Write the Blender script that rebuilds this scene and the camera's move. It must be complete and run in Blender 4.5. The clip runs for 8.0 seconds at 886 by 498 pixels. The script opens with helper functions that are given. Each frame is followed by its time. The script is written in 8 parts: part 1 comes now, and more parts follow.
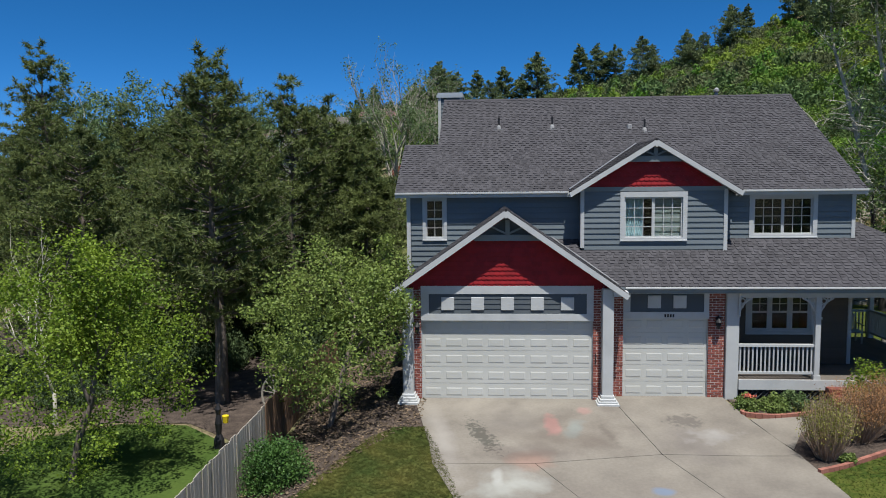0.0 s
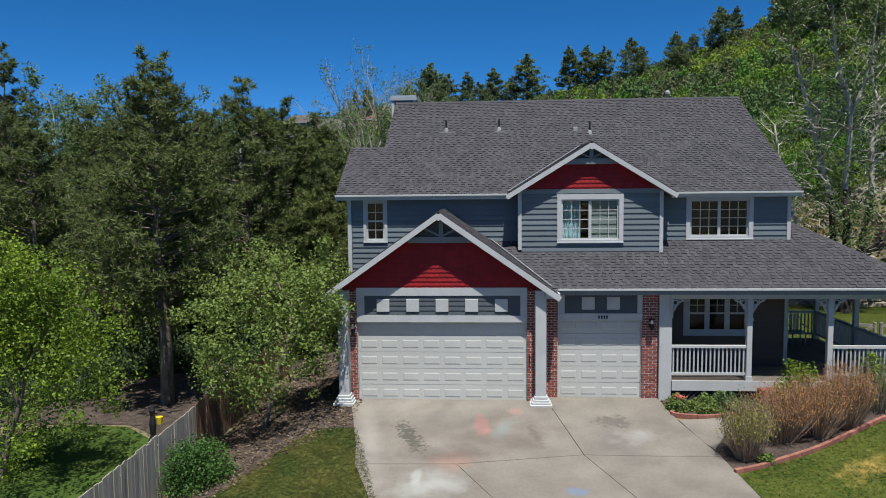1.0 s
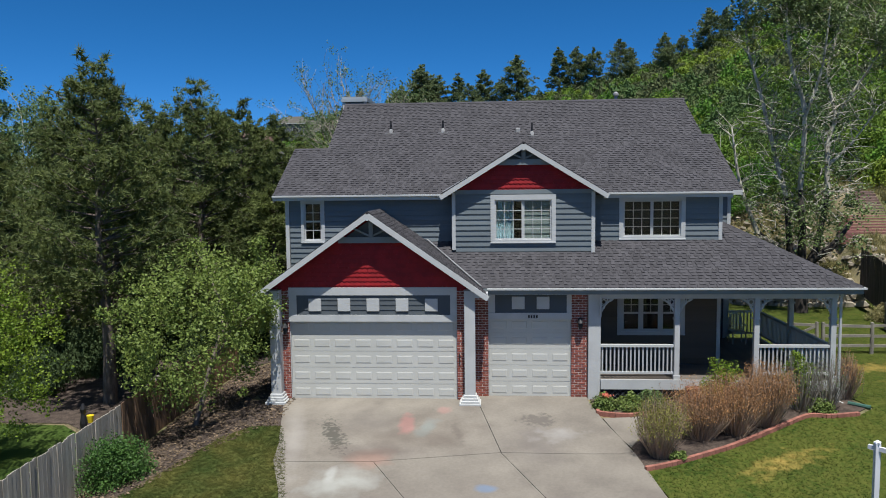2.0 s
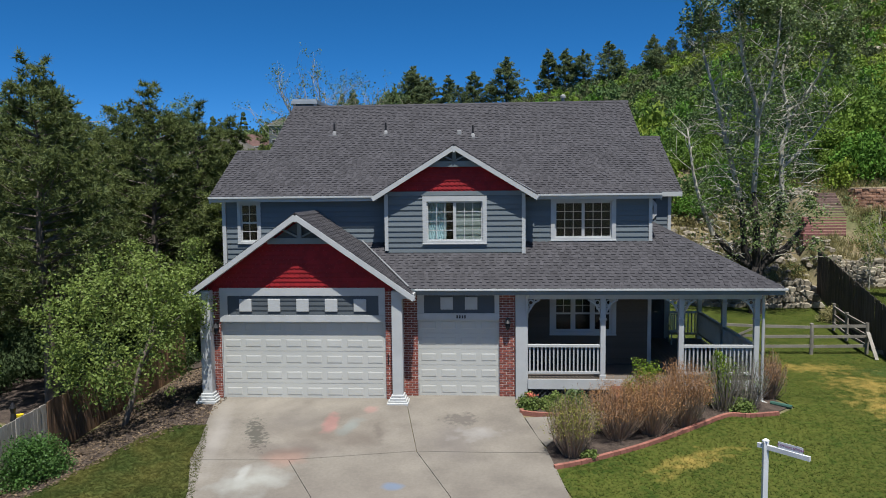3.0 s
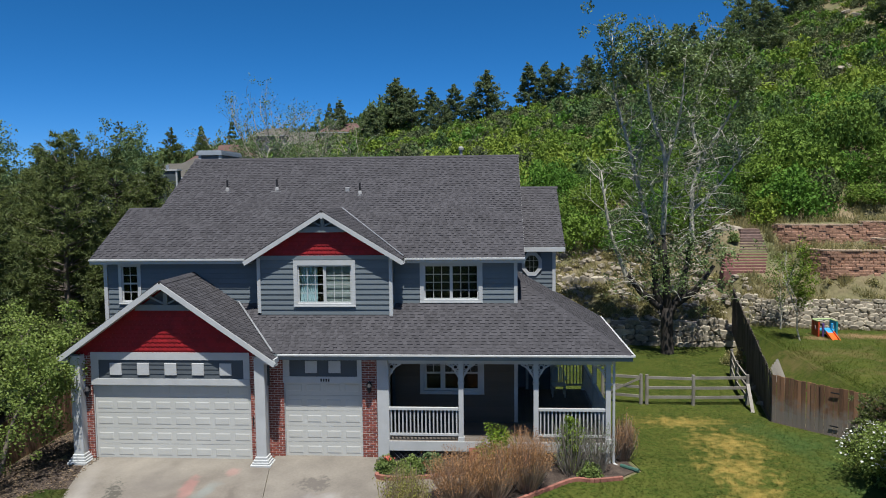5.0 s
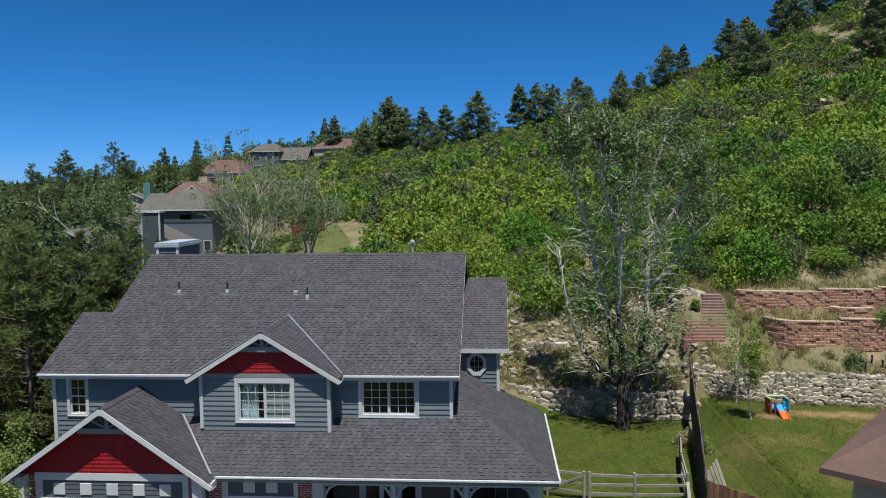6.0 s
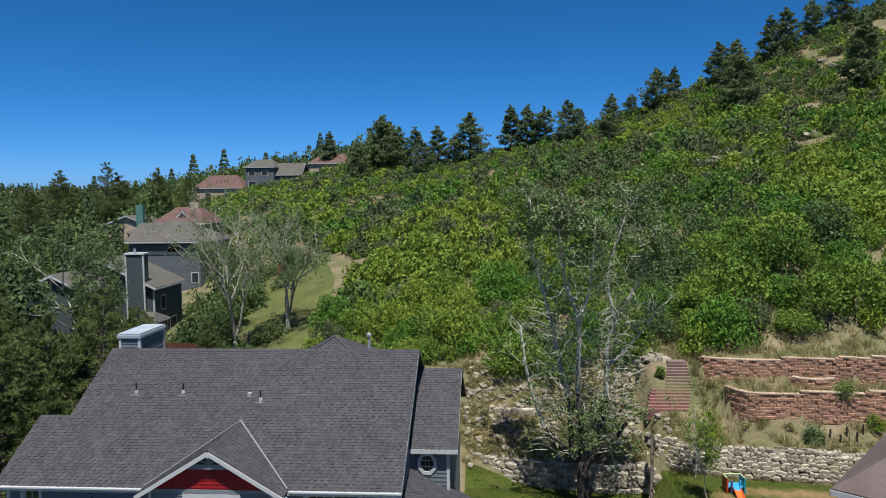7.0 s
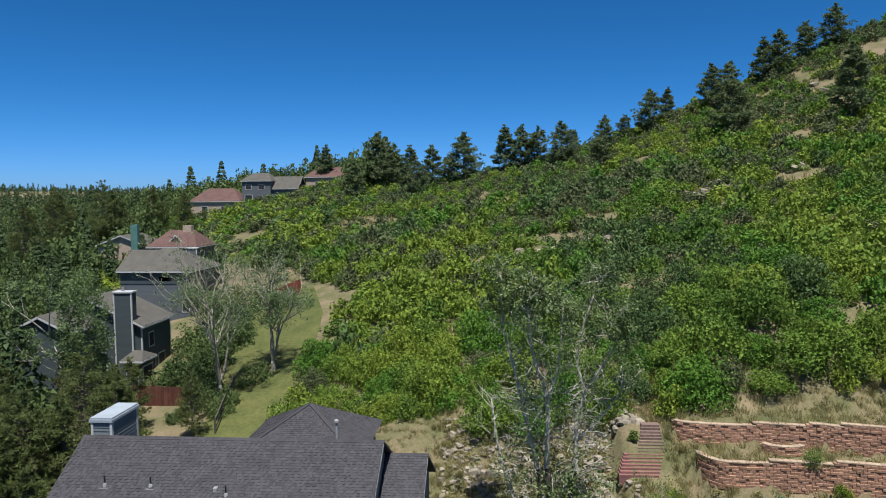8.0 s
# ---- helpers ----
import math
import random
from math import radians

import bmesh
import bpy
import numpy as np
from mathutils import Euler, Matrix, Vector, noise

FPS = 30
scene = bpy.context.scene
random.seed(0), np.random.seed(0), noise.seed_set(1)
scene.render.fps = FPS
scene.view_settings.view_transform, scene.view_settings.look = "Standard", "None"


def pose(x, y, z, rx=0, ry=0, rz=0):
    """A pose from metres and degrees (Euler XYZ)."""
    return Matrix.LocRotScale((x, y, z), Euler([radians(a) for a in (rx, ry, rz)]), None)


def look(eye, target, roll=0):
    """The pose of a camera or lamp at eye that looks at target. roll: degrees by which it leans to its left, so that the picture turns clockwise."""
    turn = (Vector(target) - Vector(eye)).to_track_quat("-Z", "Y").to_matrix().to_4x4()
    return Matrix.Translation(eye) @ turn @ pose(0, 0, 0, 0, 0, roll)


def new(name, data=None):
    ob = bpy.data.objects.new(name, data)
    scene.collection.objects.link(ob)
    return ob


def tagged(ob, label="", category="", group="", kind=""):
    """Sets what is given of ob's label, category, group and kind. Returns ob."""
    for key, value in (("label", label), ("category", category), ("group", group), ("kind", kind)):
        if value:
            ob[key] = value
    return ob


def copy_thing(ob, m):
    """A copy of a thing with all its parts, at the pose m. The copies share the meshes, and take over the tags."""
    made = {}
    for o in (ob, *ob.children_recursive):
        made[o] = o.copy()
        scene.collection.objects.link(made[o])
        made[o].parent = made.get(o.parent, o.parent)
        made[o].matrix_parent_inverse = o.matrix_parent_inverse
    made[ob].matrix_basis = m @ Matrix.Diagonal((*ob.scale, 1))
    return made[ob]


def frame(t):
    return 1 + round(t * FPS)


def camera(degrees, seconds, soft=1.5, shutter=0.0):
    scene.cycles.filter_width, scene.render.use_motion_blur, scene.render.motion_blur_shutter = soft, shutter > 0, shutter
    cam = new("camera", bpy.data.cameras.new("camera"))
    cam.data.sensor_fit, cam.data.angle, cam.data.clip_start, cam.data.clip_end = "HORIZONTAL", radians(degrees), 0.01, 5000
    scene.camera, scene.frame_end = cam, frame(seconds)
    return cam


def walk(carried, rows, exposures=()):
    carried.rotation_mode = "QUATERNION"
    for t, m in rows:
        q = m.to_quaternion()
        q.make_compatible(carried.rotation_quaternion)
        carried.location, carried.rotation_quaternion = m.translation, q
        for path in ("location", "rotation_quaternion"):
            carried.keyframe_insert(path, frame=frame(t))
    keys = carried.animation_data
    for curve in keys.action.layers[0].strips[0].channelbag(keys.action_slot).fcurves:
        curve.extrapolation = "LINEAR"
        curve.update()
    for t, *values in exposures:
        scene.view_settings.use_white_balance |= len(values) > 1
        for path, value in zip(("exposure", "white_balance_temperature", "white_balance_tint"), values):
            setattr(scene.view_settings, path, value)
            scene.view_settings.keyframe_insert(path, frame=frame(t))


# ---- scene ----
cam = camera(62.1, 8.0, soft=1.0)
METRES, EYE, TILT, LEAN, TURN = 24.0, 6.28, 0.0, 0.0, 3.9
ROWS = [
    (0.0, 0.0, 0.0, 0.0, -0.05, -5.07, 0.58),
    (0.5, 0.0353, -0.0032, 0.0002, -0.08, -5.02, 0.61),
    (1.0, 0.0772, -0.0062, 0.0005, -0.1, -4.96, 0.62),
    (1.5, 0.1181, -0.01, -0.0004, -0.11, -4.92, 0.64),
    (3.0, 0.2478, -0.0238, -0.0019, -0.08, -4.75, 0.6),
    (3.5, 0.2898, -0.0282, -0.0028, -0.08, -4.71, 0.6),
    (4.0, 0.3339, -0.0327, -0.0034, -0.06, -4.65, 0.6),
    (4.5, 0.3757, -0.0376, 0.0124, -0.05, -4.6, 0.59),
    (5.0, 0.4211, -0.0445, 0.0768, -0.01, -4.52, 0.63),
    (6.5, 0.5539, -0.0649, 0.3175, 0.2, -4.36, 0.7),
    (7.0, 0.5942, -0.0712, 0.3994, 0.25, -4.31, 0.66),
    (7.5, 0.628, -0.0762, 0.4761, 0.31, -4.3, 0.6),
    (8.0, 0.659, -0.0798, 0.5598, 0.36, -4.3, 0.5),
]
walk(cam, [(t, pose(2.06, -20.9, EYE, TILT, LEAN, TURN) @ pose(METRES * x, METRES * y, METRES * z, 90 + pitch, roll, yaw)) for t, x, y, z, yaw, pitch, roll in ROWS],
     exposures=((0.0, 0.35, 6180, 10), (8.0, 0.35, 6180, 10)))

# ---- daylight ----
SUN_WAY = Vector((-0.09, 0.345, -1.0)).normalized()
world = bpy.data.worlds.new("sky")
world.use_nodes = True
scene.world = world
wn = world.node_tree
sky = wn.nodes.new("ShaderNodeTexSky")
sky.sky_type, sky.sun_disc = "NISHITA", False
sky.sun_elevation, sky.sun_rotation = radians(70), radians(166)
sky.altitude, sky.air_density, sky.dust_density, sky.ozone_density = 500, 0.35, 1.0, 9.0
wn.nodes["Background"].inputs["Strength"].default_value = 0.124
deep = wn.nodes.new("ShaderNodeHueSaturation")
deep.inputs["Saturation"].default_value = 1.2
deep.inputs["Hue"].default_value = 0.492
wn.links.new(sky.outputs["Color"], deep.inputs["Color"])
wn.links.new(deep.outputs["Color"], wn.nodes["Background"].inputs["Color"])
sun_data = bpy.data.lights.new("sun", "SUN")
sun_data.energy, sun_data.angle, sun_data.color = 5.5, radians(0.5), (1.0, 0.955, 0.885)
sun = new("sun", sun_data)
sun.matrix_world = look(Vector((0, 0, 60)), Vector((0, 0, 60)) + SUN_WAY)

# ---- materials ----


def rgb(c):
    return (*c, 1.0)


def mat(name, col, col2=None, rough=0.75, scale=1.2, fine=30.0, mixfine=0.25, bump=0.15, bdist=0.01, metal=0.0,
        piece=0.0, island=0.0, thin=0.0, spec=0.3, stretch=(1, 1, 1)):
    """A painted or natural surface: two scales of noise in the colour, fine relief, and a change from piece to piece."""
    m = bpy.data.materials.new(name)
    m.use_nodes = True
    nt = m.node_tree
    N, L = nt.nodes, nt.links
    bsdf = N["Principled BSDF"]
    bsdf.inputs["Metallic"].default_value = metal
    bsdf.inputs["Specular IOR Level"].default_value = spec
    geo = N.new("ShaderNodeNewGeometry")
    mp = N.new("ShaderNodeMapping")
    mp.inputs["Scale"].default_value = stretch
    L.new(geo.outputs["Position"], mp.inputs["Vector"])
    big, small = N.new("ShaderNodeTexNoise"), N.new("ShaderNodeTexNoise")
    for tex, sc, det in ((big, scale, 4.0), (small, fine, 3.0)):
        tex.inputs["Scale"].default_value, tex.inputs["Detail"].default_value = sc, det
        L.new(mp.outputs["Vector"], tex.inputs["Vector"])
    ramp = N.new("ShaderNodeValToRGB")
    ramp.color_ramp.elements[0].position, ramp.color_ramp.elements[1].position = 0.32, 0.68
    c2 = col2 or tuple(v * 0.8 for v in col)
    ramp.color_ramp.elements[0].color, ramp.color_ramp.elements[1].color = rgb(c2), rgb(col)
    L.new(big.outputs["Fac"], ramp.inputs["Fac"])
    hsv = N.new("ShaderNodeHueSaturation")
    val = N.new("ShaderNodeMath")
    val.operation = "MULTIPLY_ADD"
    val.inputs[1].default_value, val.inputs[2].default_value = 2 * mixfine, 1.0 - mixfine
    L.new(small.outputs["Fac"], val.inputs[0])
    last = val
    for amount, node, out in ((piece, "ShaderNodeObjectInfo", "Random"), (island, "", "Random Per Island")):
        if amount:
            src = N.new(node) if node else geo
            add = N.new("ShaderNodeMath")
            add.operation = "MULTIPLY_ADD"
            add.inputs[1].default_value = 2 * amount
            sub = N.new("ShaderNodeMath")
            sub.operation = "SUBTRACT"
            sub.inputs[1].default_value = amount
            L.new(src.outputs[out], add.inputs[0])
            L.new(last.outputs[0], add.inputs[2])
            L.new(add.outputs[0], sub.inputs[0])
            last = sub
    L.new(ramp.outputs["Color"], hsv.inputs["Color"])
    L.new(last.outputs[0], hsv.inputs["Value"])
    L.new(hsv.outputs["Color"], bsdf.inputs["Base Color"])
    rg = N.new("ShaderNodeMath")
    rg.operation, rg.use_clamp = "MULTIPLY_ADD", True
    rg.inputs[1].default_value, rg.inputs[2].default_value = 0.2, rough - 0.1
    L.new(small.outputs["Fac"], rg.inputs[0])
    L.new(rg.outputs[0], bsdf.inputs["Roughness"])
    if bump:
        bp = N.new("ShaderNodeBump")
        bp.inputs["Strength"].default_value, bp.inputs["Distance"].default_value = bump, bdist
        L.new(small.outputs["Fac"], bp.inputs["Height"])
        L.new(bp.outputs["Normal"], bsdf.inputs["Normal"])
    if thin:
        tr, mx = N.new("ShaderNodeBsdfTranslucent"), N.new("ShaderNodeMixShader")
        mx.inputs["Fac"].default_value = thin
        L.new(hsv.outputs["Color"], tr.inputs["Color"])
        L.new(bsdf.outputs[0], mx.inputs[1])
        L.new(tr.outputs[0], mx.inputs[2])
        L.new(mx.outputs[0], N["Material Output"].inputs["Surface"])
    return m


def glass_mat(name, tint=(0.8, 0.9, 0.9)):
    m = bpy.data.materials.new(name)
    m.use_nodes = True
    N, L = m.node_tree.nodes, m.node_tree.links
    tr, gl, mx, fr = (N.new("ShaderNodeBsdfTransparent"), N.new("ShaderNodeBsdfGlossy"), N.new("ShaderNodeMixShader"), N.new("ShaderNodeFresnel"))
    tr.inputs["Color"].default_value = rgb(tint)
    gl.inputs["Roughness"].default_value = 0.02
    fr.inputs["IOR"].default_value = 1.45
    L.new(fr.outputs[0], mx.inputs[0])
    L.new(tr.outputs[0], mx.inputs[1])
    L.new(gl.outputs[0], mx.inputs[2])
    L.new(mx.outputs[0], N["Material Output"].inputs["Surface"])
    return m


M_TRIM = mat("trim paint", (0.46, 0.468, 0.452), (0.41, 0.418, 0.404), rough=0.55, scale=2.5, mixfine=0.06, bump=0.08)
M_DOOR = mat("garage door paint", (0.495, 0.495, 0.45), (0.455, 0.455, 0.412), rough=0.45, scale=1.0, mixfine=0.05, bump=0.06)
M_SIDING = mat("blue grey lap siding", (0.133, 0.156, 0.165), (0.114, 0.135, 0.143), rough=0.65, scale=1.5, mixfine=0.12, piece=0.06, bump=0.2, stretch=(0.3, 0.3, 2))
# Darker copy of the lap siding, with the porch's shade in its colour.
M_SIDING_SHADED = mat("lap siding darkened for porch shade", (0.105, 0.083, 0.06), (0.09, 0.071, 0.051), rough=0.65, scale=1.5, mixfine=0.12, piece=0.06, bump=0.2, stretch=(0.3, 0.3, 2))
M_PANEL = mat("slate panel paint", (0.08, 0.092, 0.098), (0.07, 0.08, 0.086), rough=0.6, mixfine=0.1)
M_GREY = mat("grey green board paint", (0.19, 0.22, 0.225), rough=0.6, mixfine=0.08)
M_RED = mat("red fish scale shakes", (0.26, 0.0085, 0.011), (0.2, 0.007, 0.009), rough=0.6, scale=3, mixfine=0.15, island=0.12)
M_SHINGLE = mat("weathered asphalt shingle", (0.061, 0.0585, 0.062), (0.051, 0.049, 0.052), rough=0.92, scale=1.5, fine=30, mixfine=0.22, island=0.2, piece=0.13, bump=0.5, spec=0.12)
M_BRICK = mat("red brown brick", (0.25, 0.075, 0.05), (0.17, 0.052, 0.04), rough=0.85, scale=5, fine=60, mixfine=0.25, piece=0.28, bump=0.4)
M_MORTAR = mat("grey mortar", (0.55, 0.48, 0.42), rough=0.9, bump=0.4)
M_CONC = mat("driveway concrete", (0.205, 0.184, 0.15), (0.148, 0.131, 0.108), rough=0.9, scale=0.9, fine=14, mixfine=0.2, bump=0.15)
M_DARK = mat("near-black for unlit spaces", (0.03, 0.03, 0.032), rough=0.9)
M_DECK = mat("dark stained deck boards", (0.15, 0.128, 0.105), rough=0.7, fine=20, mixfine=0.25, piece=0.15)
M_CURT = mat("pale curtain cloth", (0.55, 0.66, 0.70), rough=0.9, stretch=(12, 12, 0.3), scale=1, mixfine=0.25)
M_GLASS = glass_mat("window glass")
M_METAL = mat("galvanised metal", (0.42, 0.43, 0.44), rough=0.45, metal=0.7, mixfine=0.1)
M_BLACK = mat("black painted iron", (0.02, 0.02, 0.022), rough=0.5)
M_FENCE = mat("weathered grey fence board", (0.4, 0.365, 0.31), (0.29, 0.26, 0.215), rough=0.9, scale=1.4, fine=18, mixfine=0.3, piece=0.18, stretch=(4, 4, 0.5), bump=0.4)
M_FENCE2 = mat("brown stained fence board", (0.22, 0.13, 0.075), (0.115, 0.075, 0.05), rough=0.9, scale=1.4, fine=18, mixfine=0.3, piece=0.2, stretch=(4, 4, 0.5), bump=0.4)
M_RAIL = mat("silvered split rail", (0.25, 0.23, 0.19), (0.165, 0.15, 0.125), rough=0.9, scale=2, mixfine=0.3, bump=0.4)
M_GRASS = mat("lawn turf", (0.06, 0.09, 0.018), (0.034, 0.064, 0.012), rough=0.95, scale=0.5, fine=9, mixfine=0.35, bump=0.5, spec=0.1)
M_DIRT = mat("dry hillside soil", (0.2, 0.155, 0.095), (0.1, 0.105, 0.045), rough=0.95, scale=0.4, fine=6, mixfine=0.5, bump=0.8, spec=0.1)
M_MULCH = mat("bark mulch", (0.088, 0.068, 0.054), (0.045, 0.035, 0.029), rough=0.95, scale=3, fine=24, mixfine=0.9, bump=0.8, spec=0.1)
M_BARK = mat("rough brown bark", (0.19, 0.155, 0.125), (0.09, 0.075, 0.06), rough=0.95, scale=5, fine=25, mixfine=0.4, bump=0.8, stretch=(2, 2, 0.5))
M_PALEBARK = mat("pale aspen bark", (0.5, 0.475, 0.385), (0.29, 0.27, 0.215), rough=0.9, scale=2.5, fine=14, mixfine=0.35, bump=0.4)
M_LEAF = mat("fresh green leaves", (0.2, 0.275, 0.024), (0.115, 0.185, 0.018), rough=0.6, scale=0.9, fine=6, mixfine=0.3, island=0.30, bump=0, thin=0.35)
M_LEAF2 = mat("mid green leaves", (0.18, 0.235, 0.06), (0.11, 0.165, 0.038), rough=0.6, scale=0.9, fine=6, mixfine=0.3, island=0.24, bump=0, thin=0.3)
M_LEAF3 = mat("grey green leaves", (0.15, 0.212, 0.078), (0.09, 0.138, 0.05), rough=0.55, scale=0.9, fine=6, mixfine=0.3, island=0.35, bump=0, thin=0.3)
M_NEEDLE = mat("pine needles", (0.158, 0.192, 0.056), (0.08, 0.106, 0.033), rough=0.65, scale=0.8, fine=5, mixfine=0.3, island=0.3, bump=0, thin=0.4)
M_OAK = mat("scrub oak foliage", (0.158, 0.236, 0.034), (0.08, 0.145, 0.025), rough=0.65, scale=0.16, fine=1.2, mixfine=0.22, island=0.16, bump=0, thin=0.22, spec=0.12)
M_OAK_PALE = mat("yellow-green scrub oak", (0.205, 0.265, 0.036), (0.125, 0.188, 0.028), rough=0.65, scale=0.3, fine=1.2, mixfine=0.22, island=0.16, bump=0, thin=0.22, spec=0.12)
M_OAK_DARK = mat("dull olive scrub", (0.105, 0.16, 0.05), (0.06, 0.105, 0.036), rough=0.65, scale=0.3, fine=1.2, mixfine=0.22, island=0.16, bump=0, thin=0.22, spec=0.12)
M_OAK_FRESH = mat("fresh green scrub oak", (0.115, 0.222, 0.03), (0.065, 0.15, 0.022), rough=0.65, scale=0.3, fine=1.2, mixfine=0.22, island=0.16, bump=0, thin=0.22, spec=0.12)
M_ASPHALT = mat("street asphalt", (0.055, 0.055, 0.056), (0.042, 0.042, 0.044), rough=0.9, scale=0.5, fine=20, mixfine=0.2, bump=0.4)


def stain(m, col, at, size, strength=0.7, rough_edge=0.55, grain=2.2, soft_edge=0.0):
    """A spot with a ragged edge in a material's colour: chalk, oil, straw-dry grass. at: x, y; size: half axes and turn in degrees."""
    N, L = m.node_tree.nodes, m.node_tree.links
    bsdf = N["Principled BSDF"]
    link = bsdf.inputs["Base Color"].links[0]
    src = link.from_socket
    geo, mp, ns = N.new("ShaderNodeNewGeometry"), N.new("ShaderNodeMapping"), N.new("ShaderNodeTexNoise")
    mp.vector_type = "TEXTURE"
    mp.inputs["Location"].default_value = (at[0], at[1], 0)
    mp.inputs["Rotation"].default_value = (0, 0, radians(size[2] if len(size) > 2 else 0))
    mp.inputs["Scale"].default_value = (size[0], size[1], 1000)
    ns.inputs["Scale"].default_value, ns.inputs["Detail"].default_value = grain, 5
    ln, ad, rm = N.new("ShaderNodeVectorMath"), N.new("ShaderNodeMath"), N.new("ShaderNodeMapRange")
    ln.operation, ad.operation = "LENGTH", "MULTIPLY_ADD"
    L.new(geo.outputs["Position"], mp.inputs["Vector"])
    L.new(geo.outputs["Position"], ns.inputs["Vector"])
    L.new(mp.outputs["Vector"], ln.inputs[0])
    ad.inputs[1].default_value = 2 * rough_edge
    L.new(ns.outputs["Fac"], ad.inputs[0])
    L.new(ln.outputs["Value"], ad.inputs[2])
    rm.inputs["From Min"].default_value, rm.inputs["From Max"].default_value = 1.05 + rough_edge, 0.45 + rough_edge - soft_edge
    rm.inputs["To Min"].default_value, rm.inputs["To Max"].default_value = 0.0, strength
    L.new(ad.outputs[0], rm.inputs["Value"])
    mx = N.new("ShaderNodeMix")
    mx.data_type = "RGBA"
    L.new(rm.outputs[0], mx.inputs["Factor"])
    L.new(src, mx.inputs["A"])
    mx.inputs["B"].default_value = rgb(col)
    outs = [k.to_socket for k in src.links if k.to_node != mx]
    for o in outs:
        L.new(mx.outputs["Result"], o)


# chalk and dirt on the driveway
stain(M_CONC, (0.13, 0.115, 0.10), (2.6, -1.6), (1.2, 1.0), 0.5, 0.7, 1.4, 0.3)
stain(M_CONC, (0.14, 0.12, 0.105), (3.0, -3.3), (1.5, 0.5), 0.5, 0.7, 2.0, 0.2)
stain(M_CONC, (0.145, 0.128, 0.115), (7.0, -2.6), (1.2, 1.3), 0.45, 0.9, 1.5, 0.3)
stain(M_CONC, (0.30, 0.29, 0.27), (7.6, -2.3), (0.8, 0.5, 10), 0.5, 1.0, 3.0, 0.3)
stain(M_CONC, (0.30, 0.28, 0.25), (0.75, -2.6), (0.35, 2.6, 12), 0.5, 0.6, 2.0, 0.3)
stain(M_CONC, (0.42, 0.15, 0.14), (3.62, -1.75), (0.26, 0.8), 0.4, 0.8, 3.0)
stain(M_CONC, (0.36, 0.17, 0.15), (4.55, -0.75), (0.22, 0.3), 0.35, 0.8, 3.0)
stain(M_CONC, (0.33, 0.16, 0.115), (2.95, -3.75), (0.65, 0.55, 20), 0.36, 0.6, 2.4)
stain(M_CONC, (0.36, 0.37, 0.33), (2.45, -4.95), (0.9, 0.8), 0.6, 0.9, 1.8, 0.2)
stain(M_CONC, (0.42, 0.43, 0.40), (2.15, -4.6), (0.16, 0.5), 0.35, 0.4, 2.4)
stain(M_CONC, (0.05, 0.05, 0.04), (1.75, -2.4), (0.28, 1.0, 22), 0.75, 1.6, 9.0)
stain(M_CONC, (0.19, 0.225, 0.21), (4.2, -1.9), (0.28, 0.8, -14), 0.55, 0.8)
stain(M_CONC, (0.13, 0.19, 0.28), (5.75, -5.1), (0.3, 0.2), 0.7)
stain(M_CONC, (0.08, 0.07, 0.062), (7.15, -1.35), (0.5, 0.45), 0.6, 1.5, 6.0)

stain(M_CONC, (0.12, 0.095, 0.075), (3.6, -2.6), (2.6, 1.5, 20), 0.45, 1.6, 0.9, 0.6)
stain(M_CONC, (0.25, 0.225, 0.185), (1.4, -0.6), (1.6, 0.8), 0.45, 1.6, 1.6, 0.6)
stain(M_CONC, (0.105, 0.085, 0.07), (3.0, -3.45), (1.1, 0.28, 8), 0.5, 1.4, 2.4, 0.4)
stain(M_CONC, (0.09, 0.075, 0.062), (5.0, -2.2), (0.14, 1.1, 10), 0.45, 1.3, 5.0, 0.3)
stain(M_CONC, (0.12, 0.10, 0.085), (5.6, -6.2), (3.6, 2.0), 0.35, 1.8, 0.8, 0.8)

# ---- building helpers ----


def link_mesh(name, bm, material, parent=None, label="", smooth=False):
    me = bpy.data.meshes.new(name)
    bm.to_mesh(me)
    bm.free()
    me.materials.append(material)
    if smooth:
        me.polygons.foreach_set("use_smooth", [True] * len(me.polygons))
    ob = new(name, me)
    if parent:
        ob.parent = parent
    if label:
        ob["label"] = label
    return ob


part = link_mesh


def thing(name, label, category, at=(0, 0, 0), group="", kind=""):
    ob = new(name)
    ob.empty_display_size = 0.2
    ob.location = at
    return tagged(ob, label, category, group, kind)


def bx(bm, x0, x1, y0, y1, z0, z1):
    vs = [bm.verts.new((x, y, z)) for x in (x0, x1) for y in (y0, y1) for z in (z0, z1)]
    for f in ((0, 1, 3, 2), (4, 6, 7, 5), (0, 4, 5, 1), (2, 3, 7, 6), (0, 2, 6, 4), (1, 5, 7, 3)):
        bm.faces.new([vs[i] for i in f])


def boxes(*rows):
    bm = bmesh.new()
    for r in rows:
        bx(bm, *r)
    return bm


def bevelled(bm, width=0.01):
    bmesh.ops.bevel(bm, geom=bm.edges[:], offset=width, segments=1, affect="EDGES")
    return bm


def prism(points, way, bm=None):
    """A flat outline of 3D points, drawn out along way."""
    bm = bm or bmesh.new()
    way = Vector(way)
    a = [bm.verts.new(p) for p in points]
    b = [bm.verts.new(Vector(p) + way) for p in points]
    n = len(a)
    bm.faces.new(a)
    bm.faces.new(b[::-1])
    for i in range(n):
        bm.faces.new((a[i], b[i], b[(i + 1) % n], a[(i + 1) % n]))
    bmesh.ops.recalc_face_normals(bm, faces=bm.faces[:])
    return bm


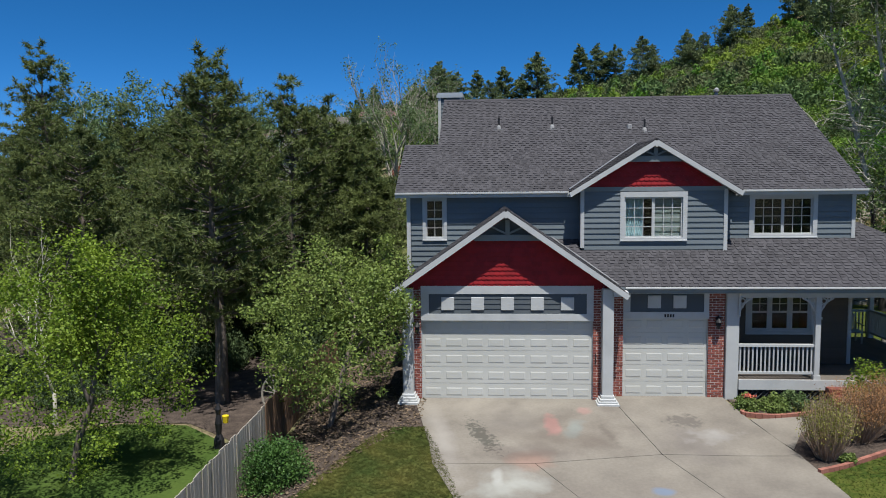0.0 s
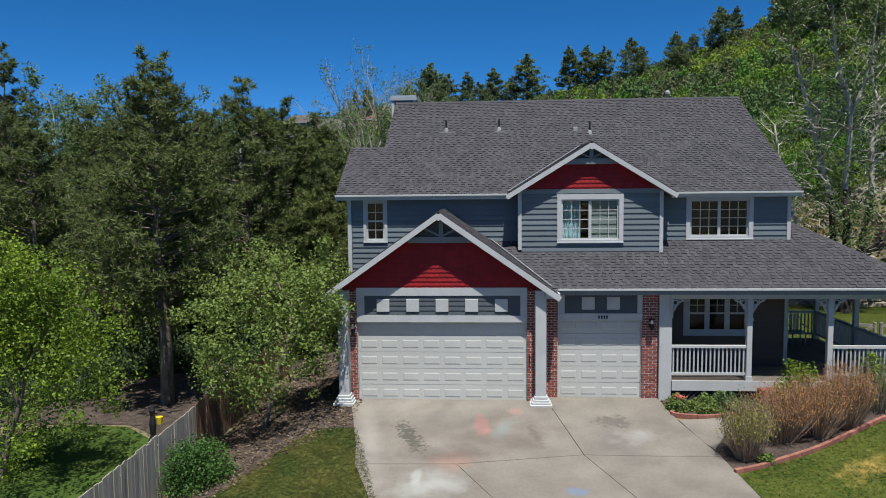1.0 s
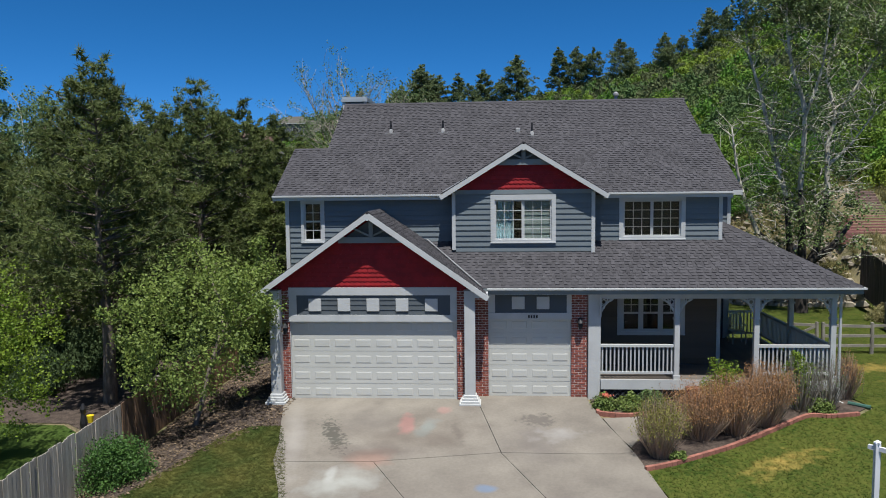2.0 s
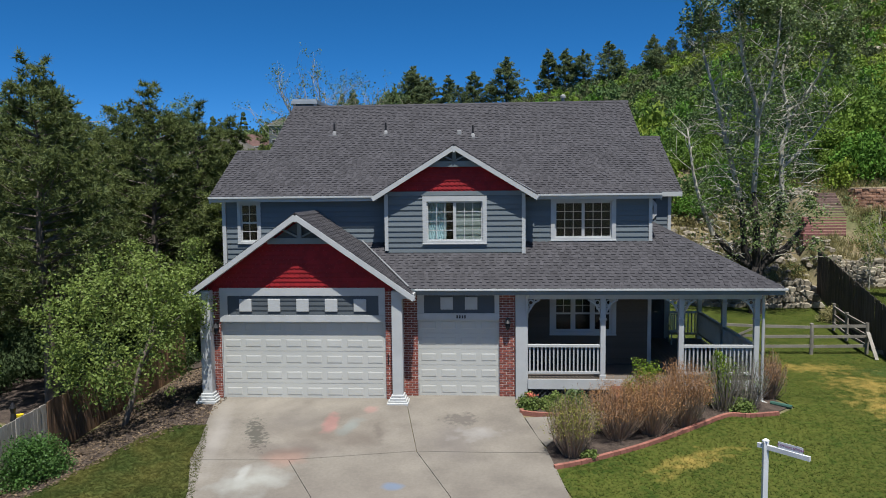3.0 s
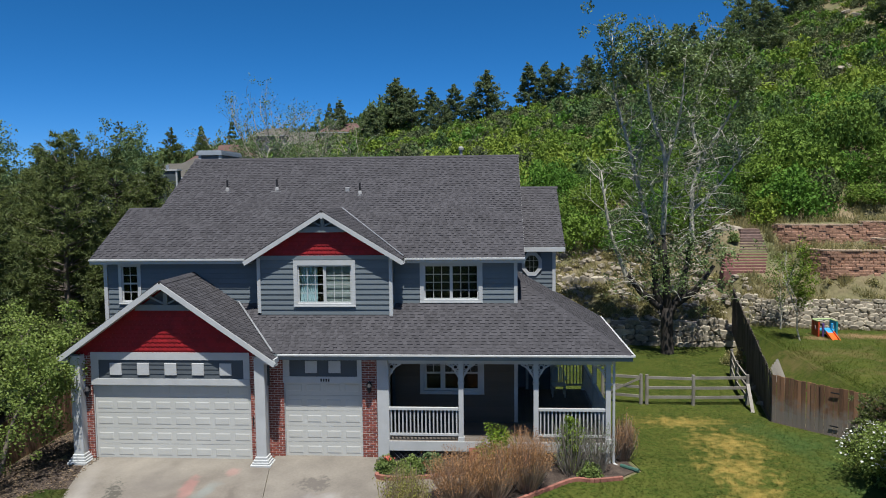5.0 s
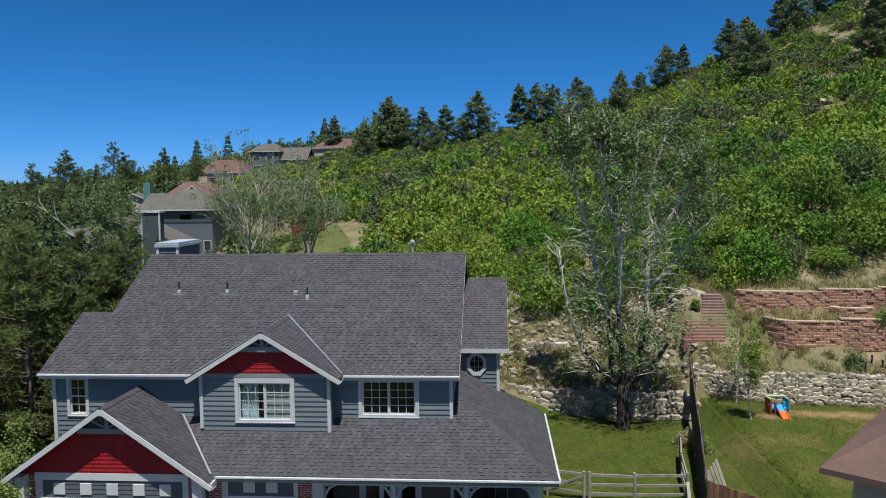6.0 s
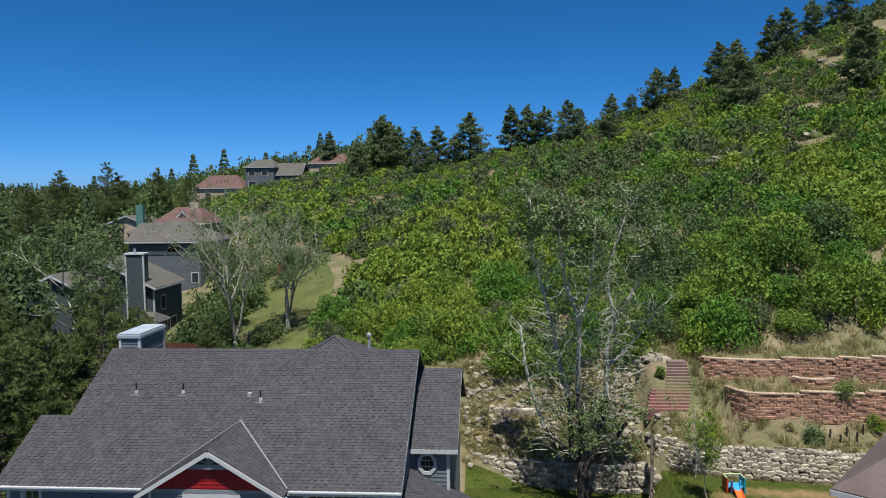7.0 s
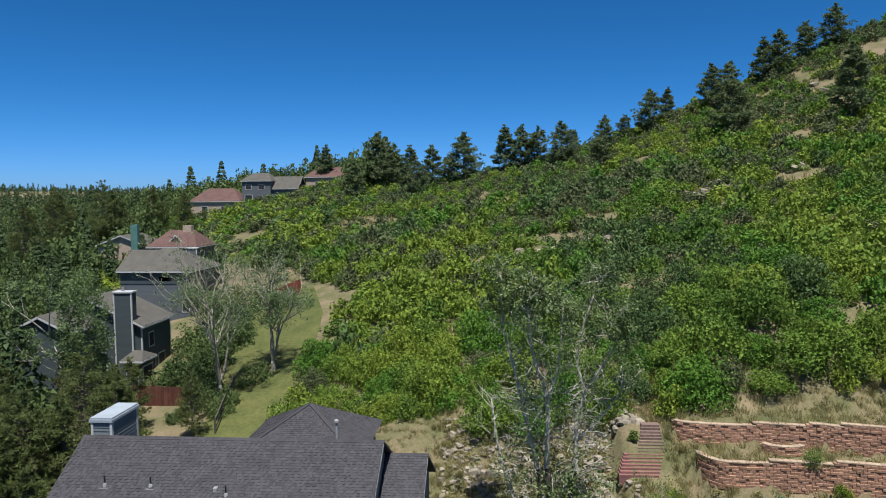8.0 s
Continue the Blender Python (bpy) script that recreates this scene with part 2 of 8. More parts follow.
def beam(bm, p, q, w, h, up=(0, 0, 1)):
    """A square bar from p to q, w wide and h high."""
    p, q, up = Vector(p), Vector(q), Vector(up)
    d = (q - p).normalized()
    s = d.cross(up)
    s = (s if s.length > 1e-4 else Vector((1, 0, 0))).normalized()
    u = s.cross(d).normalized()
    vs = [bm.verts.new(o + s * a * w / 2 + u * b * h / 2) for o in (p, q) for a, b in ((-1, -1), (1, -1), (1, 1), (-1, 1))]
    for f in ((3, 2, 1, 0), (4, 5, 6, 7), (0, 1, 5, 4), (1, 2, 6, 5), (2, 3, 7, 6), (3, 0, 4, 7)):
        bm.faces.new([vs[i] for i in f])
    return bm


def tube(bm, pts, radii, sides=7):
    """A round limb through the points, with its own radius at each."""
    rings = []
    for i, p in enumerate(pts):
        d = (Vector(pts[min(i + 1, len(pts) - 1)]) - Vector(pts[max(i - 1, 0)])).normalized()
        s = d.cross(Vector((0.31, 0.95, 0.05)))
        s = (s if s.length > 1e-3 else Vector((1, 0, 0))).normalized()
        u = d.cross(s)
        rings.append([bm.verts.new(Vector(p) + (s * math.cos(a) + u * math.sin(a)) * radii[i])
                      for a in (2 * math.pi * k / sides for k in range(sides))])
    for a, b in zip(rings, rings[1:]):
        for k in range(sides):
            bm.faces.new((a[k], a[(k + 1) % sides], b[(k + 1) % sides], b[k]))
    bm.faces.new(rings[-1])
    return bm


def lathe(bm, cx, cy, profile, sides=16):
    tube_rows = [[bm.verts.new((cx + r * math.cos(2 * math.pi * k / sides), cy + r * math.sin(2 * math.pi * k / sides), z)) for k in range(sides)] for r, z in profile]
    for a, b in zip(tube_rows, tube_rows[1:]):
        for k in range(sides):
            bm.faces.new((a[k], a[(k + 1) % sides], b[(k + 1) % sides], b[k]))
    bm.faces.new(tube_rows[0][::-1])
    bm.faces.new(tube_rows[-1])
    return bm


def np_mesh(name, verts, faces, material, parent=None, label="", mats=None, index=None):
    """A mesh from arrays: verts (n, 3) and faces (m, 3 or 4)."""
    me = bpy.data.meshes.new(name)
    verts, faces = np.asarray(verts, np.float32), np.asarray(faces, np.int32)
    k = faces.shape[1]
    me.vertices.add(len(verts))
    me.vertices.foreach_set("co", verts.ravel())
    me.loops.add(faces.size)
    me.loops.foreach_set("vertex_index", faces.ravel())
    me.polygons.add(len(faces))
    me.polygons.foreach_set("loop_start", np.arange(0, faces.size, k, dtype=np.int32))
    me.materials.append(material)
    for m in mats or ():
        me.materials.append(m)
    if index is not None:
        me.polygons.foreach_set("material_index", np.asarray(index, np.int32))
    me.update(calc_edges=True)
    ob = new(name, me)
    if parent:
        ob.parent = parent
    if label:
        ob["label"] = label
    return ob


def smooth01(a, b, v):
    t = np.clip((v - a) / (b - a), 0, 1)
    return t * t * (3 - 2 * t)


# ---- the lie of the land ----
BANK_Y, BANK_Z = (-60, 17.2, 18.2, 20.5, 24.7, 28), (0.0, 0.0, 1.0, 2.2, 4.6, 5.6)


STEEP, CREST = 17.0, 134.0
# lines of the two block walls in plan
LOW_X, LOW_Y = (28.4, 29.35, 30.2, 31.5, 33.0, 36.0, 40.0), (21.1, 20.1, 19.2, 18.95, 18.9, 18.45, 17.6)
TOP_X, TOP_Y = (28.4, 29.2, 31.4, 33.0, 36.0, 37.5, 40.0), (22.7, 22.15, 21.75, 21.7, 21.15, 20.6, 19.9)


def land(x, y):
    """Height of the ground at x, y (numbers or arrays)."""
    x, y = np.asarray(x, float), np.asarray(y, float)
    p = -2.75 + 0.22 * x + 0.172 * y
    p = p + STEEP * smooth01(25, 120, x) * smooth01(70, 150, y)
    hill = np.where(p > 12, p, np.log1p(np.exp(np.clip(p, -30, 12))))
    top = CREST + 62 * smooth01(5, -35, x)
    crest = smooth01(top - 8, top + 90, y)
    hill = hill * (1 - crest) + crest * 8.0
    bank = np.interp(y, BANK_Y, BANK_Z)
    # terraces next door: a stone wall, then two block walls
    wall_line = y + 0.20 * (x - 28)
    ramp = smooth01(28.0, 28.9, x)
    low, top_ = y - np.interp(x, LOW_X, LOW_Y), y - np.interp(x, TOP_X, TOP_Y)
    terrace = 1.0 * smooth01(-1.4, -0.1, low) + 1.4 * smooth01(0.15, 0.4, low) + 0.2 * smooth01(0.4, 2.5, low) + 1.3 * smooth01(0.15, 0.4, top_)
    steps = 1.2 * smooth01(17.7, 19.9, y) + 1.0 * np.clip((y - 19.9) / 1.2, 0, 1) + 1.25 * np.clip((y - 21.1) / 1.5, 0, 1)
    yard = 0.85 + 1.3 * smooth01(17.25, 17.6, wall_line) + ramp * terrace + (1 - ramp) * steps + 1.3 * smooth01(23.2, 28, y)
    right = smooth01(24.6, 25.4, x)
    near = bank * (1 - right) + yard * right
    near = near * smooth01(8, 14, x + 0 * y) + np.maximum(0, hill) * smooth01(14, 24, y) * (1 - smooth01(8, 14, x))
    far = smooth01(24, 32, y)
    z = near * (1 - far) + hill * far
    # the front falls towards the street, and the plot next door lies lower
    z = z - 0.1 * np.clip(-y, 0, 11) * (0.35 + 0.65 * smooth01(-3.2, -0.4, x)) - (0.31 * np.clip(-1.2 - x, 0, 2.6) + 0.04 * np.clip(-3.8 - x, 0, 6)) * smooth01(24, 12, y)
    # far country
    d = np.hypot(x, y)
    z = z + smooth01(500, 1800, d) * (13 + 9 * smooth01(-300, -1100, x) + 4 * np.sin(x * 0.011)) * smooth01(-100, 200, y)
    return z


def gz(x, y):
    return float(land(x, y))

# ---- ground ----


def sheet(name, xs, ys, material, lift=0.0, kind="structure", label="", category="ground", parent=None):
    X, Y = np.meshgrid(np.asarray(xs, float), np.asarray(ys, float))
    Z = land(X, Y) + lift
    n, m = X.shape
    idx = np.arange(n * m).reshape(n, m)
    f = np.stack([idx[:-1, :-1], idx[:-1, 1:], idx[1:, 1:], idx[1:, :-1]], -1).reshape(-1, 4)
    ob = np_mesh(name, np.stack([X, Y, Z], -1).reshape(-1, 3), f, material, parent)
    ob.data.polygons.foreach_set("use_smooth", [True] * len(ob.data.polygons))
    return tagged(ob, label, category, "", kind)


def region(name, outline, material, lift, label, category, thick=0.0, step=0.5, kind="structure"):
    """A patch of ground inside an outline, which follows the lie of the land; thick gives it a real edge."""
    bm = bmesh.new()
    bm.faces.new([bm.verts.new((x, y, 0)) for x, y in outline])
    xs, ys = [p[0] for p in outline], [p[1] for p in outline]
    for a, lo, hi in ((0, min(xs), max(xs)), (1, min(ys), max(ys))):
        v = lo + step
        while v < hi:
            co, no = [0, 0, 0], [0, 0, 0]
            co[a], no[a] = v, 1
            bmesh.ops.bisect_plane(bm, geom=bm.verts[:] + bm.edges[:] + bm.faces[:], plane_co=co, plane_no=no)
            v += step
    bmesh.ops.recalc_face_normals(bm, faces=bm.faces[:])
    if bm.faces[0].normal.z < 0:
        bmesh.ops.reverse_faces(bm, faces=bm.faces[:])
    for v in bm.verts:
        v.co.z = gz(v.co.x, v.co.y) + lift
    if thick:
        edge = [e for e in bm.edges if e.is_boundary]
        out = bmesh.ops.extrude_edge_only(bm, edges=edge)["geom"]
        for v in out:
            if isinstance(v, bmesh.types.BMVert):
                v.co.z -= thick
        bmesh.ops.recalc_face_normals(bm, faces=bm.faces[:])
    ob = link_mesh(name, bm, material)
    return tagged(ob, label, category, "", kind)


def curve_pts(pts, n=6):
    """A smooth line through a few points."""
    out = []
    for i in range(len(pts) - 1):
        p0, p1, p2, p3 = (Vector(pts[max(i - 1, 0)]), Vector(pts[i]), Vector(pts[i + 1]), Vector(pts[min(i + 2, len(pts) - 1)]))
        for k in range(n):
            t = k / n
            out.append(0.5 * (2 * p1 + (p2 - p0) * t + (2 * p0 - 5 * p1 + 4 * p2 - p3) * t * t + (3 * p1 - p0 - 3 * p2 + p3) * t ** 3))
    return out + [Vector(pts[-1])]


axis_x = np.unique(np.concatenate([np.arange(-3000, -300, 150), np.arange(-300, -60, 12), np.arange(-60, -12, 3), np.arange(-12, 42, 0.4), np.arange(42, 120, 4), np.arange(120, 320, 12), np.arange(320, 3001, 160)]))
axis_y = np.unique(np.concatenate([np.arange(-1500, -60, 120), np.arange(-60, -12, 4), np.arange(-12, 34, 0.4), np.arange(34, 240, 4), np.arange(240, 500, 20), np.arange(500, 3400, 120)]))
sheet("ground", axis_x, axis_y, M_DIRT, label="dry hillside soil with tufts of tan grass")

# driveway slabs with open joints
def driveway():
    g = 0.008
    top = [(-0.30, 0.06), (-0.12, -0.5), (0.15, -1.7), (0.45, -3.0), (0.60, -3.95)]
    slabs = ([*top, (3.04 - g, -3.88), (6.12 - g, -3.32), (5.49 - g, -0.1), (5.49 - g, 0.12), (2.4, 0.12)],
             [(5.49 + g, 0.45), (5.49 + g, -0.1), (6.12 + g, -3.32), (8.0, -3.34), (9.38, -3.30), (9.28, -2.9), (8.87, -1.24), (8.66, 0.05), (8.70, 0.5)],
             [(0.61, -3.97), (1.1, -5.25), (1.7, -7.2), (2.2, -9.5), (5.9 - g, -9.5), (4.0 - g, -5.6), (3.04 - g, -3.90)],
             [(3.04 + g, -3.90), (4.0 + g, -5.6), (5.9 + g, -9.5), (8.6 - g, -9.5), (7.07 - g, -5.47), (6.12 - g, -3.34)],
             [(6.12 + g, -3.34), (7.07 + g, -5.47), (8.6 + g, -9.5), (10.2, -9.5), (9.65, -5.2), (9.38, -3.32), (8.0, -3.36)])
    drive = None
    for k, out in enumerate(slabs):
        ob = region("slab" if k else "driveway", out, M_CONC, 0.05, "pale grey concrete driveway with chalk stains and cracks", "driveway", thick=0.14)
        if k:
            ob.parent = drive
            for tag in ("label", "category", "kind"):
                del ob[tag]
        else:
            drive = ob


driveway()

# ---- the house ----
house = thing("house", "two-storey blue-grey house with white trim and red gables", "house")
SL = 0.57
WALL_Y = 2.11


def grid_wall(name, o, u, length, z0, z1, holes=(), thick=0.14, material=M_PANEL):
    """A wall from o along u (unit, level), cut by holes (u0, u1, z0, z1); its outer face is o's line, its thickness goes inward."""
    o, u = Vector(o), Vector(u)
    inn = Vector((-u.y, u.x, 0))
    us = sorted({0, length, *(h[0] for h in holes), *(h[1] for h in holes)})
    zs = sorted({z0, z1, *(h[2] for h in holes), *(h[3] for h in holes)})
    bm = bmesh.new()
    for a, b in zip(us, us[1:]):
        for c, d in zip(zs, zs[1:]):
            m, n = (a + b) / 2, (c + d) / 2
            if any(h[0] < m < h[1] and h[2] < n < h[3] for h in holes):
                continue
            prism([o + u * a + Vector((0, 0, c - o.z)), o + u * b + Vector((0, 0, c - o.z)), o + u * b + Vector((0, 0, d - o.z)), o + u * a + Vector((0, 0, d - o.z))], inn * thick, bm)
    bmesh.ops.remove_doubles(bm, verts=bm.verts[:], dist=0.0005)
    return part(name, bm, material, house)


def lap_boards(parent, o, u, length, z0, z1, holes=(), step=0.165, material=M_SIDING):
    """Lapped boards on a wall's face, each an object, cut short at the holes."""
    o, u = Vector(o), Vector(u)
    out = Vector((u.y, -u.x, 0))
    z = z0
    while z < z1 - 0.02:
        top = min(z + step, z1)
        spans = [(0.0, length)]
        for h in holes:
            if h[2] < (z + top) / 2 < h[3]:
                spans = [s for a, b in spans for s in ((a, min(b, h[0])), (max(a, h[1]), b)) if s[1] - s[0] > 0.03]
        for a, b in spans:
            base = o + Vector((0, 0, -o.z))
            prof = [base + out * d + Vector((0, 0, zz)) for d, zz in ((0.0, z), (0.034, z), (0.034, z + 0.012), (0.008, top + 0.01), (0.0, top + 0.01))]
            part("siding_board", prism([p + u * a for p in prof], u * (b - a)), material, parent)
        z += step


def window(x0, x1, z0, z1, y, trim=0.13, cols=3, rows=4, leaves=2, curtain=None, head=0.0, sash=False):
    """A window in a wall facing -y: outer casing from x0 to x1, glass set back, bars in front of it."""
    w = part("window", boxes((x0 + trim, x1 - trim, y - 0.05, y + 0.1, z1 - trim, z1 + head)), M_TRIM, house, "white window casing")
    for bd in ((x0, x0 + trim, y - 0.05, y + 0.1, z0, z1 + head), (x1 - trim, x1, y - 0.05, y + 0.1, z0, z1 + head), (x0 + trim, x1 - trim, y - 0.055, y + 0.1, z0, z0 + trim * 0.8)):
        part("casing_board", boxes(bd), M_TRIM, w)
    part("sill", bevelled(boxes((x0 - 0.01, x1 + 0.01, y - 0.072, y - 0.056, z0 - 0.005, z0 + 0.035)), 0.006), M_TRIM, w)
    gx0, gx1, gz0, gz1 = x0 + trim, x1 - trim, z0 + trim * 0.8, z1 - trim
    wide = (gx1 - gx0) / leaves
    for i in range(leaves):
        a, b = gx0 + i * wide, gx0 + (i + 1) * wide
        yy = y + (0.02 if i % 2 == 0 else 0.035)
        fr = 0.075 if leaves == 3 else 0.045
        part("sash", boxes((a, a + fr, yy - 0.02, yy + 0.02, gz0, gz1), (b - fr, b, yy - 0.02, yy + 0.02, gz0, gz1), (a + fr, b - fr, yy - 0.02, yy + 0.02, gz0, gz0 + fr), (a + fr, b - fr, yy - 0.02, yy + 0.02, gz1 - fr, gz1)), M_TRIM, w)
        pane = part("pane", boxes((a + fr, b - fr, yy + 0.002, yy + 0.008, gz0 + fr, gz1 - fr)), M_GLASS, w, "clear window glass")
        pane.visible_shadow = False
        low = (gz0 + gz1) / 2 if leaves == 3 else gz0 + fr
        for c in range(1, cols):
            xx = a + fr + (b - a - 2 * fr) * c / cols
            part("glazing_bar", boxes((xx - 0.01, xx + 0.01, yy - 0.012, yy, low, gz1 - fr)), M_TRIM, w)
        for r in range(rows // 2 if leaves == 3 else 1, rows):
            zz = gz0 + fr + (gz1 - gz0 - 2 * fr) * r / rows
            t = 0.028 if sash and r * 2 == rows else 0.01
            part("glazing_bar", boxes((a + fr, b - fr, yy - 0.014, yy - 0.001, zz - t, zz + t)), M_TRIM, w)
    if curtain:
        bm = bmesh.new()
        n = 26
        c0, c1, mt = curtain
        prev = None
        for k in range(n + 1):
            xx = c0 + (c1 - c0) * k / n
            yy = y + 0.22 + 0.035 * math.sin(k * 1.9)
            row = (bm.verts.new((xx, yy, gz0 - 0.05)), bm.verts.new((xx, yy, gz1 + 0.05)))
            if prev:
                bm.faces.new((prev[0], row[0], row[1], prev[1]))
            prev = row
        part("curtain", bm, mt, w, "pale drawn curtain behind the glass", smooth=True)
    return w


# openings, as (x0, x1, z0, z1) on their walls
WIN_LEFT, WIN_MID, WIN_RIGHT, WIN_PORCH = (-0.14, 0.62, 4.5, 5.88), (5.88, 7.86, 4.5, 5.95), (9.85, 11.86, 4.54, 5.89), (9.82, 11.89, 1.56, 2.96)


def hole(w, x0, t=0.05):
    return (w[0] + t - x0, w[1] - t - x0, w[2] + t, w[3] - t)


def full(w, x0):
    return (w[0] - x0, w[1] - x0, w[2], w[3])


# upper storey
wl = grid_wall("wall", (-0.62, WALL_Y, 3.0), (1, 0, 0), 5.45, 3.0, 6.05, [hole(WIN_LEFT, -0.62)])
lap_boards(wl, (-0.5, WALL_Y, 0), (1, 0, 0), 5.33, 3.2, 6.05, [full(WIN_LEFT, -0.5)])
wm = grid_wall("wall", (4.75, 1.575, 4.0), (1, 0, 0), 4.24, 4.0, 6.13, [hole(WIN_MID, 4.75)])
lap_boards(wm, (4.81, 1.575, 0), (1, 0, 0), 4.12, 4.24, 6.0, [(WIN_MID[0] - 4.81, WIN_MID[1] - 4.81, 4.5, 6.1)])
part("dormer_cheek", boxes((4.71, 4.80, 1.72, 2.30, 4.0, 6.05)), M_SIDING, house)
part("dormer_cheek", boxes((8.94, 9.03, 1.72, 2.30, 4.0, 6.05)), M_SIDING, house)
wr = grid_wall("wall", (9.03, WALL_Y, 3.0), (1, 0, 0), 3.92, 3.0, 6.05, [hole(WIN_RIGHT, 9.03)])
lap_boards(wr, (9.03, WALL_Y, 0), (1, 0, 0), 3.84, 4.5, 6.05, [full(WIN_RIGHT, 9.03)])
ws = grid_wall("wall", (12.95, WALL_Y + 0.14, 0.5), (0, 1, 0), 4.0, 0.5, 6.05)
lap_boards(ws, (12.95, WALL_Y + 0.12, 0), (0, 1, 0), 4.0, 4.5, 6.05)
ww = grid_wall("wall", (12.95, 6.26, 0.0), (1, 0, 0), 1.55, 0.0, 6.05, [(0.40, 0.98, 4.99, 5.75)])
lap_boards(ww, (12.97, 6.26, 0), (1, 0, 0), 1.45, 0.7, 6.05, [(0.32, 1.02, 4.95, 5.79)])
wb = grid_wall("wall", (14.5, 6.40, 0.0), (0, 1, 0), 7.2, 0.0, 6.05)
lap_boards(wb, (14.5, 6.36, 0), (0, 1, 0), 7.2, 0.1, 6.05)
grid_wall("wall", (14.5, 13.6, 0.0), (-1, 0, 0), 15.1, 0.0, 6.05)
grid_wall("wall", (-0.62, 7.2, 0.0), (0, -1, 0), 5.05, 0.0, 6.05, material=M_SIDING)
grid_wall("wall", (0.35, 13.5, 0.0), (0, -1, 0), 6.3, 0.0, 6.05, material=M_SIDING)
grid_wall("wall", (-0.5, WALL_Y, 0.0), (0, -1, 0), 1.9, -0.4, 3.3, material=M_SIDING)
# lower wall inside the porch, its boards coloured darker for the shade there
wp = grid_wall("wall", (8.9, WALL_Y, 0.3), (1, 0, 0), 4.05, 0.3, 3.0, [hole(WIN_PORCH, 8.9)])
lap_boards(wp, (9.0, WALL_Y, 0), (1, 0, 0), 3.87, 0.65, 3.3, [full(WIN_PORCH, 9.0)], material=M_SIDING_SHADED)
# near-black room linings behind the glass, the rooms' darkness put in their colour
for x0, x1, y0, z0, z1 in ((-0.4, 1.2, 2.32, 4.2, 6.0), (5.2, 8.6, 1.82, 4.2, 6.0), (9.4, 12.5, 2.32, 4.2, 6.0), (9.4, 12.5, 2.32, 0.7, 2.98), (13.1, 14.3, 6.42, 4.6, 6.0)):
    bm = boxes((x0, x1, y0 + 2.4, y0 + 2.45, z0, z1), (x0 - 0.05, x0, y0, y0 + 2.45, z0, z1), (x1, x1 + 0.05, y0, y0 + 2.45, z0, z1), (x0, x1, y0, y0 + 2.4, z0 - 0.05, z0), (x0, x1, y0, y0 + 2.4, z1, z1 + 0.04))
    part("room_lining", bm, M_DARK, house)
M_SCREEN = mat("grey screen stand-in", (0.34, 0.33, 0.31), rough=0.9, stretch=(1, 1, 14), scale=2)
window(*WIN_LEFT[:2], *WIN_LEFT[2:], WALL_Y, trim=0.10, cols=2, rows=4, leaves=1, sash=True)
mid_window = window(*WIN_MID[:2], *WIN_MID[2:], 1.575, curtain=(6.03, 6.6, M_CURT), head=0.03)
# Grey sheet added behind the right leaf in place of an insect screen.
part("screen_sheet", boxes((6.9, 7.75, 1.66, 1.67, 4.62, 5.86)), M_SCREEN, mid_window, "grey sheet standing in for an insect screen")
window(*WIN_RIGHT[:2], *WIN_RIGHT[2:], WALL_Y)
window(*WIN_PORCH[:2], *WIN_PORCH[2:], WALL_Y, cols=2, rows=4, leaves=3, sash=True)


def octagon(cx, cz, r, y0, y1, ri=0.0):
    bm = bmesh.new()
    pts = [(math.cos(math.pi / 8 + k * math.pi / 4), math.sin(math.pi / 8 + k * math.pi / 4)) for k in range(8)]
    for k in range(8):
        (a, b), (c, d) = pts[k], pts[(k + 1) % 8]
        rows = [(cx + a * ri, cz + b * ri * 1.25), (cx + a * r, cz + b * r * 1.2), (cx + c * r, cz + d * r * 1.2), (cx + c * ri, cz + d * ri * 1.25)]
        if ri == 0:
            rows = rows[:3]
        prism([(x, y0, z) for x, z in rows], (0, y1 - y0, 0), bm)
    bmesh.ops.remove_doubles(bm, verts=bm.verts[:], dist=0.0005)
    return bm


ow = part("window", octagon(13.64, 5.37, 0.40, 6.20, 6.30, 0.27), M_TRIM, house, "white octagonal window casing")
part("pane", octagon(13.64, 5.37, 0.28, 6.275, 6.28), M_GLASS, ow).visible_shadow = False
for bar in ((13.56, 13.575, 6.25, 6.265, 5.05, 5.69), (13.705, 13.72, 6.25, 6.265, 5.05, 5.69), (13.38, 13.9, 6.248, 6.263, 5.24, 5.255), (13.38, 13.9, 6.248, 6.263, 5.48, 5.495)):
    part("glazing_bar", boxes(bar), M_TRIM, ow)
# corner boards
for x0, x1, y, z0, z1 in ((-0.64, -0.52, WALL_Y, 3.2, 5.93), (4.70, 4.81, 1.575, 4.3, 6.05), (8.93, 9.04, 1.575, 4.2, 6.05), (12.86, 12.97, WALL_Y, 0.65, 5.93), (14.40, 14.52, 6.26, 0.65, 5.93)):
    part("corner_board", boxes((x0, x1, y - 0.05, y + 0.10, z0, z1)), M_TRIM, house)
part("wall_band", boxes((4.75, 9.0, 1.53, 1.575, 6.0, 6.13)), M_GREY, house)

# gables in red shakes


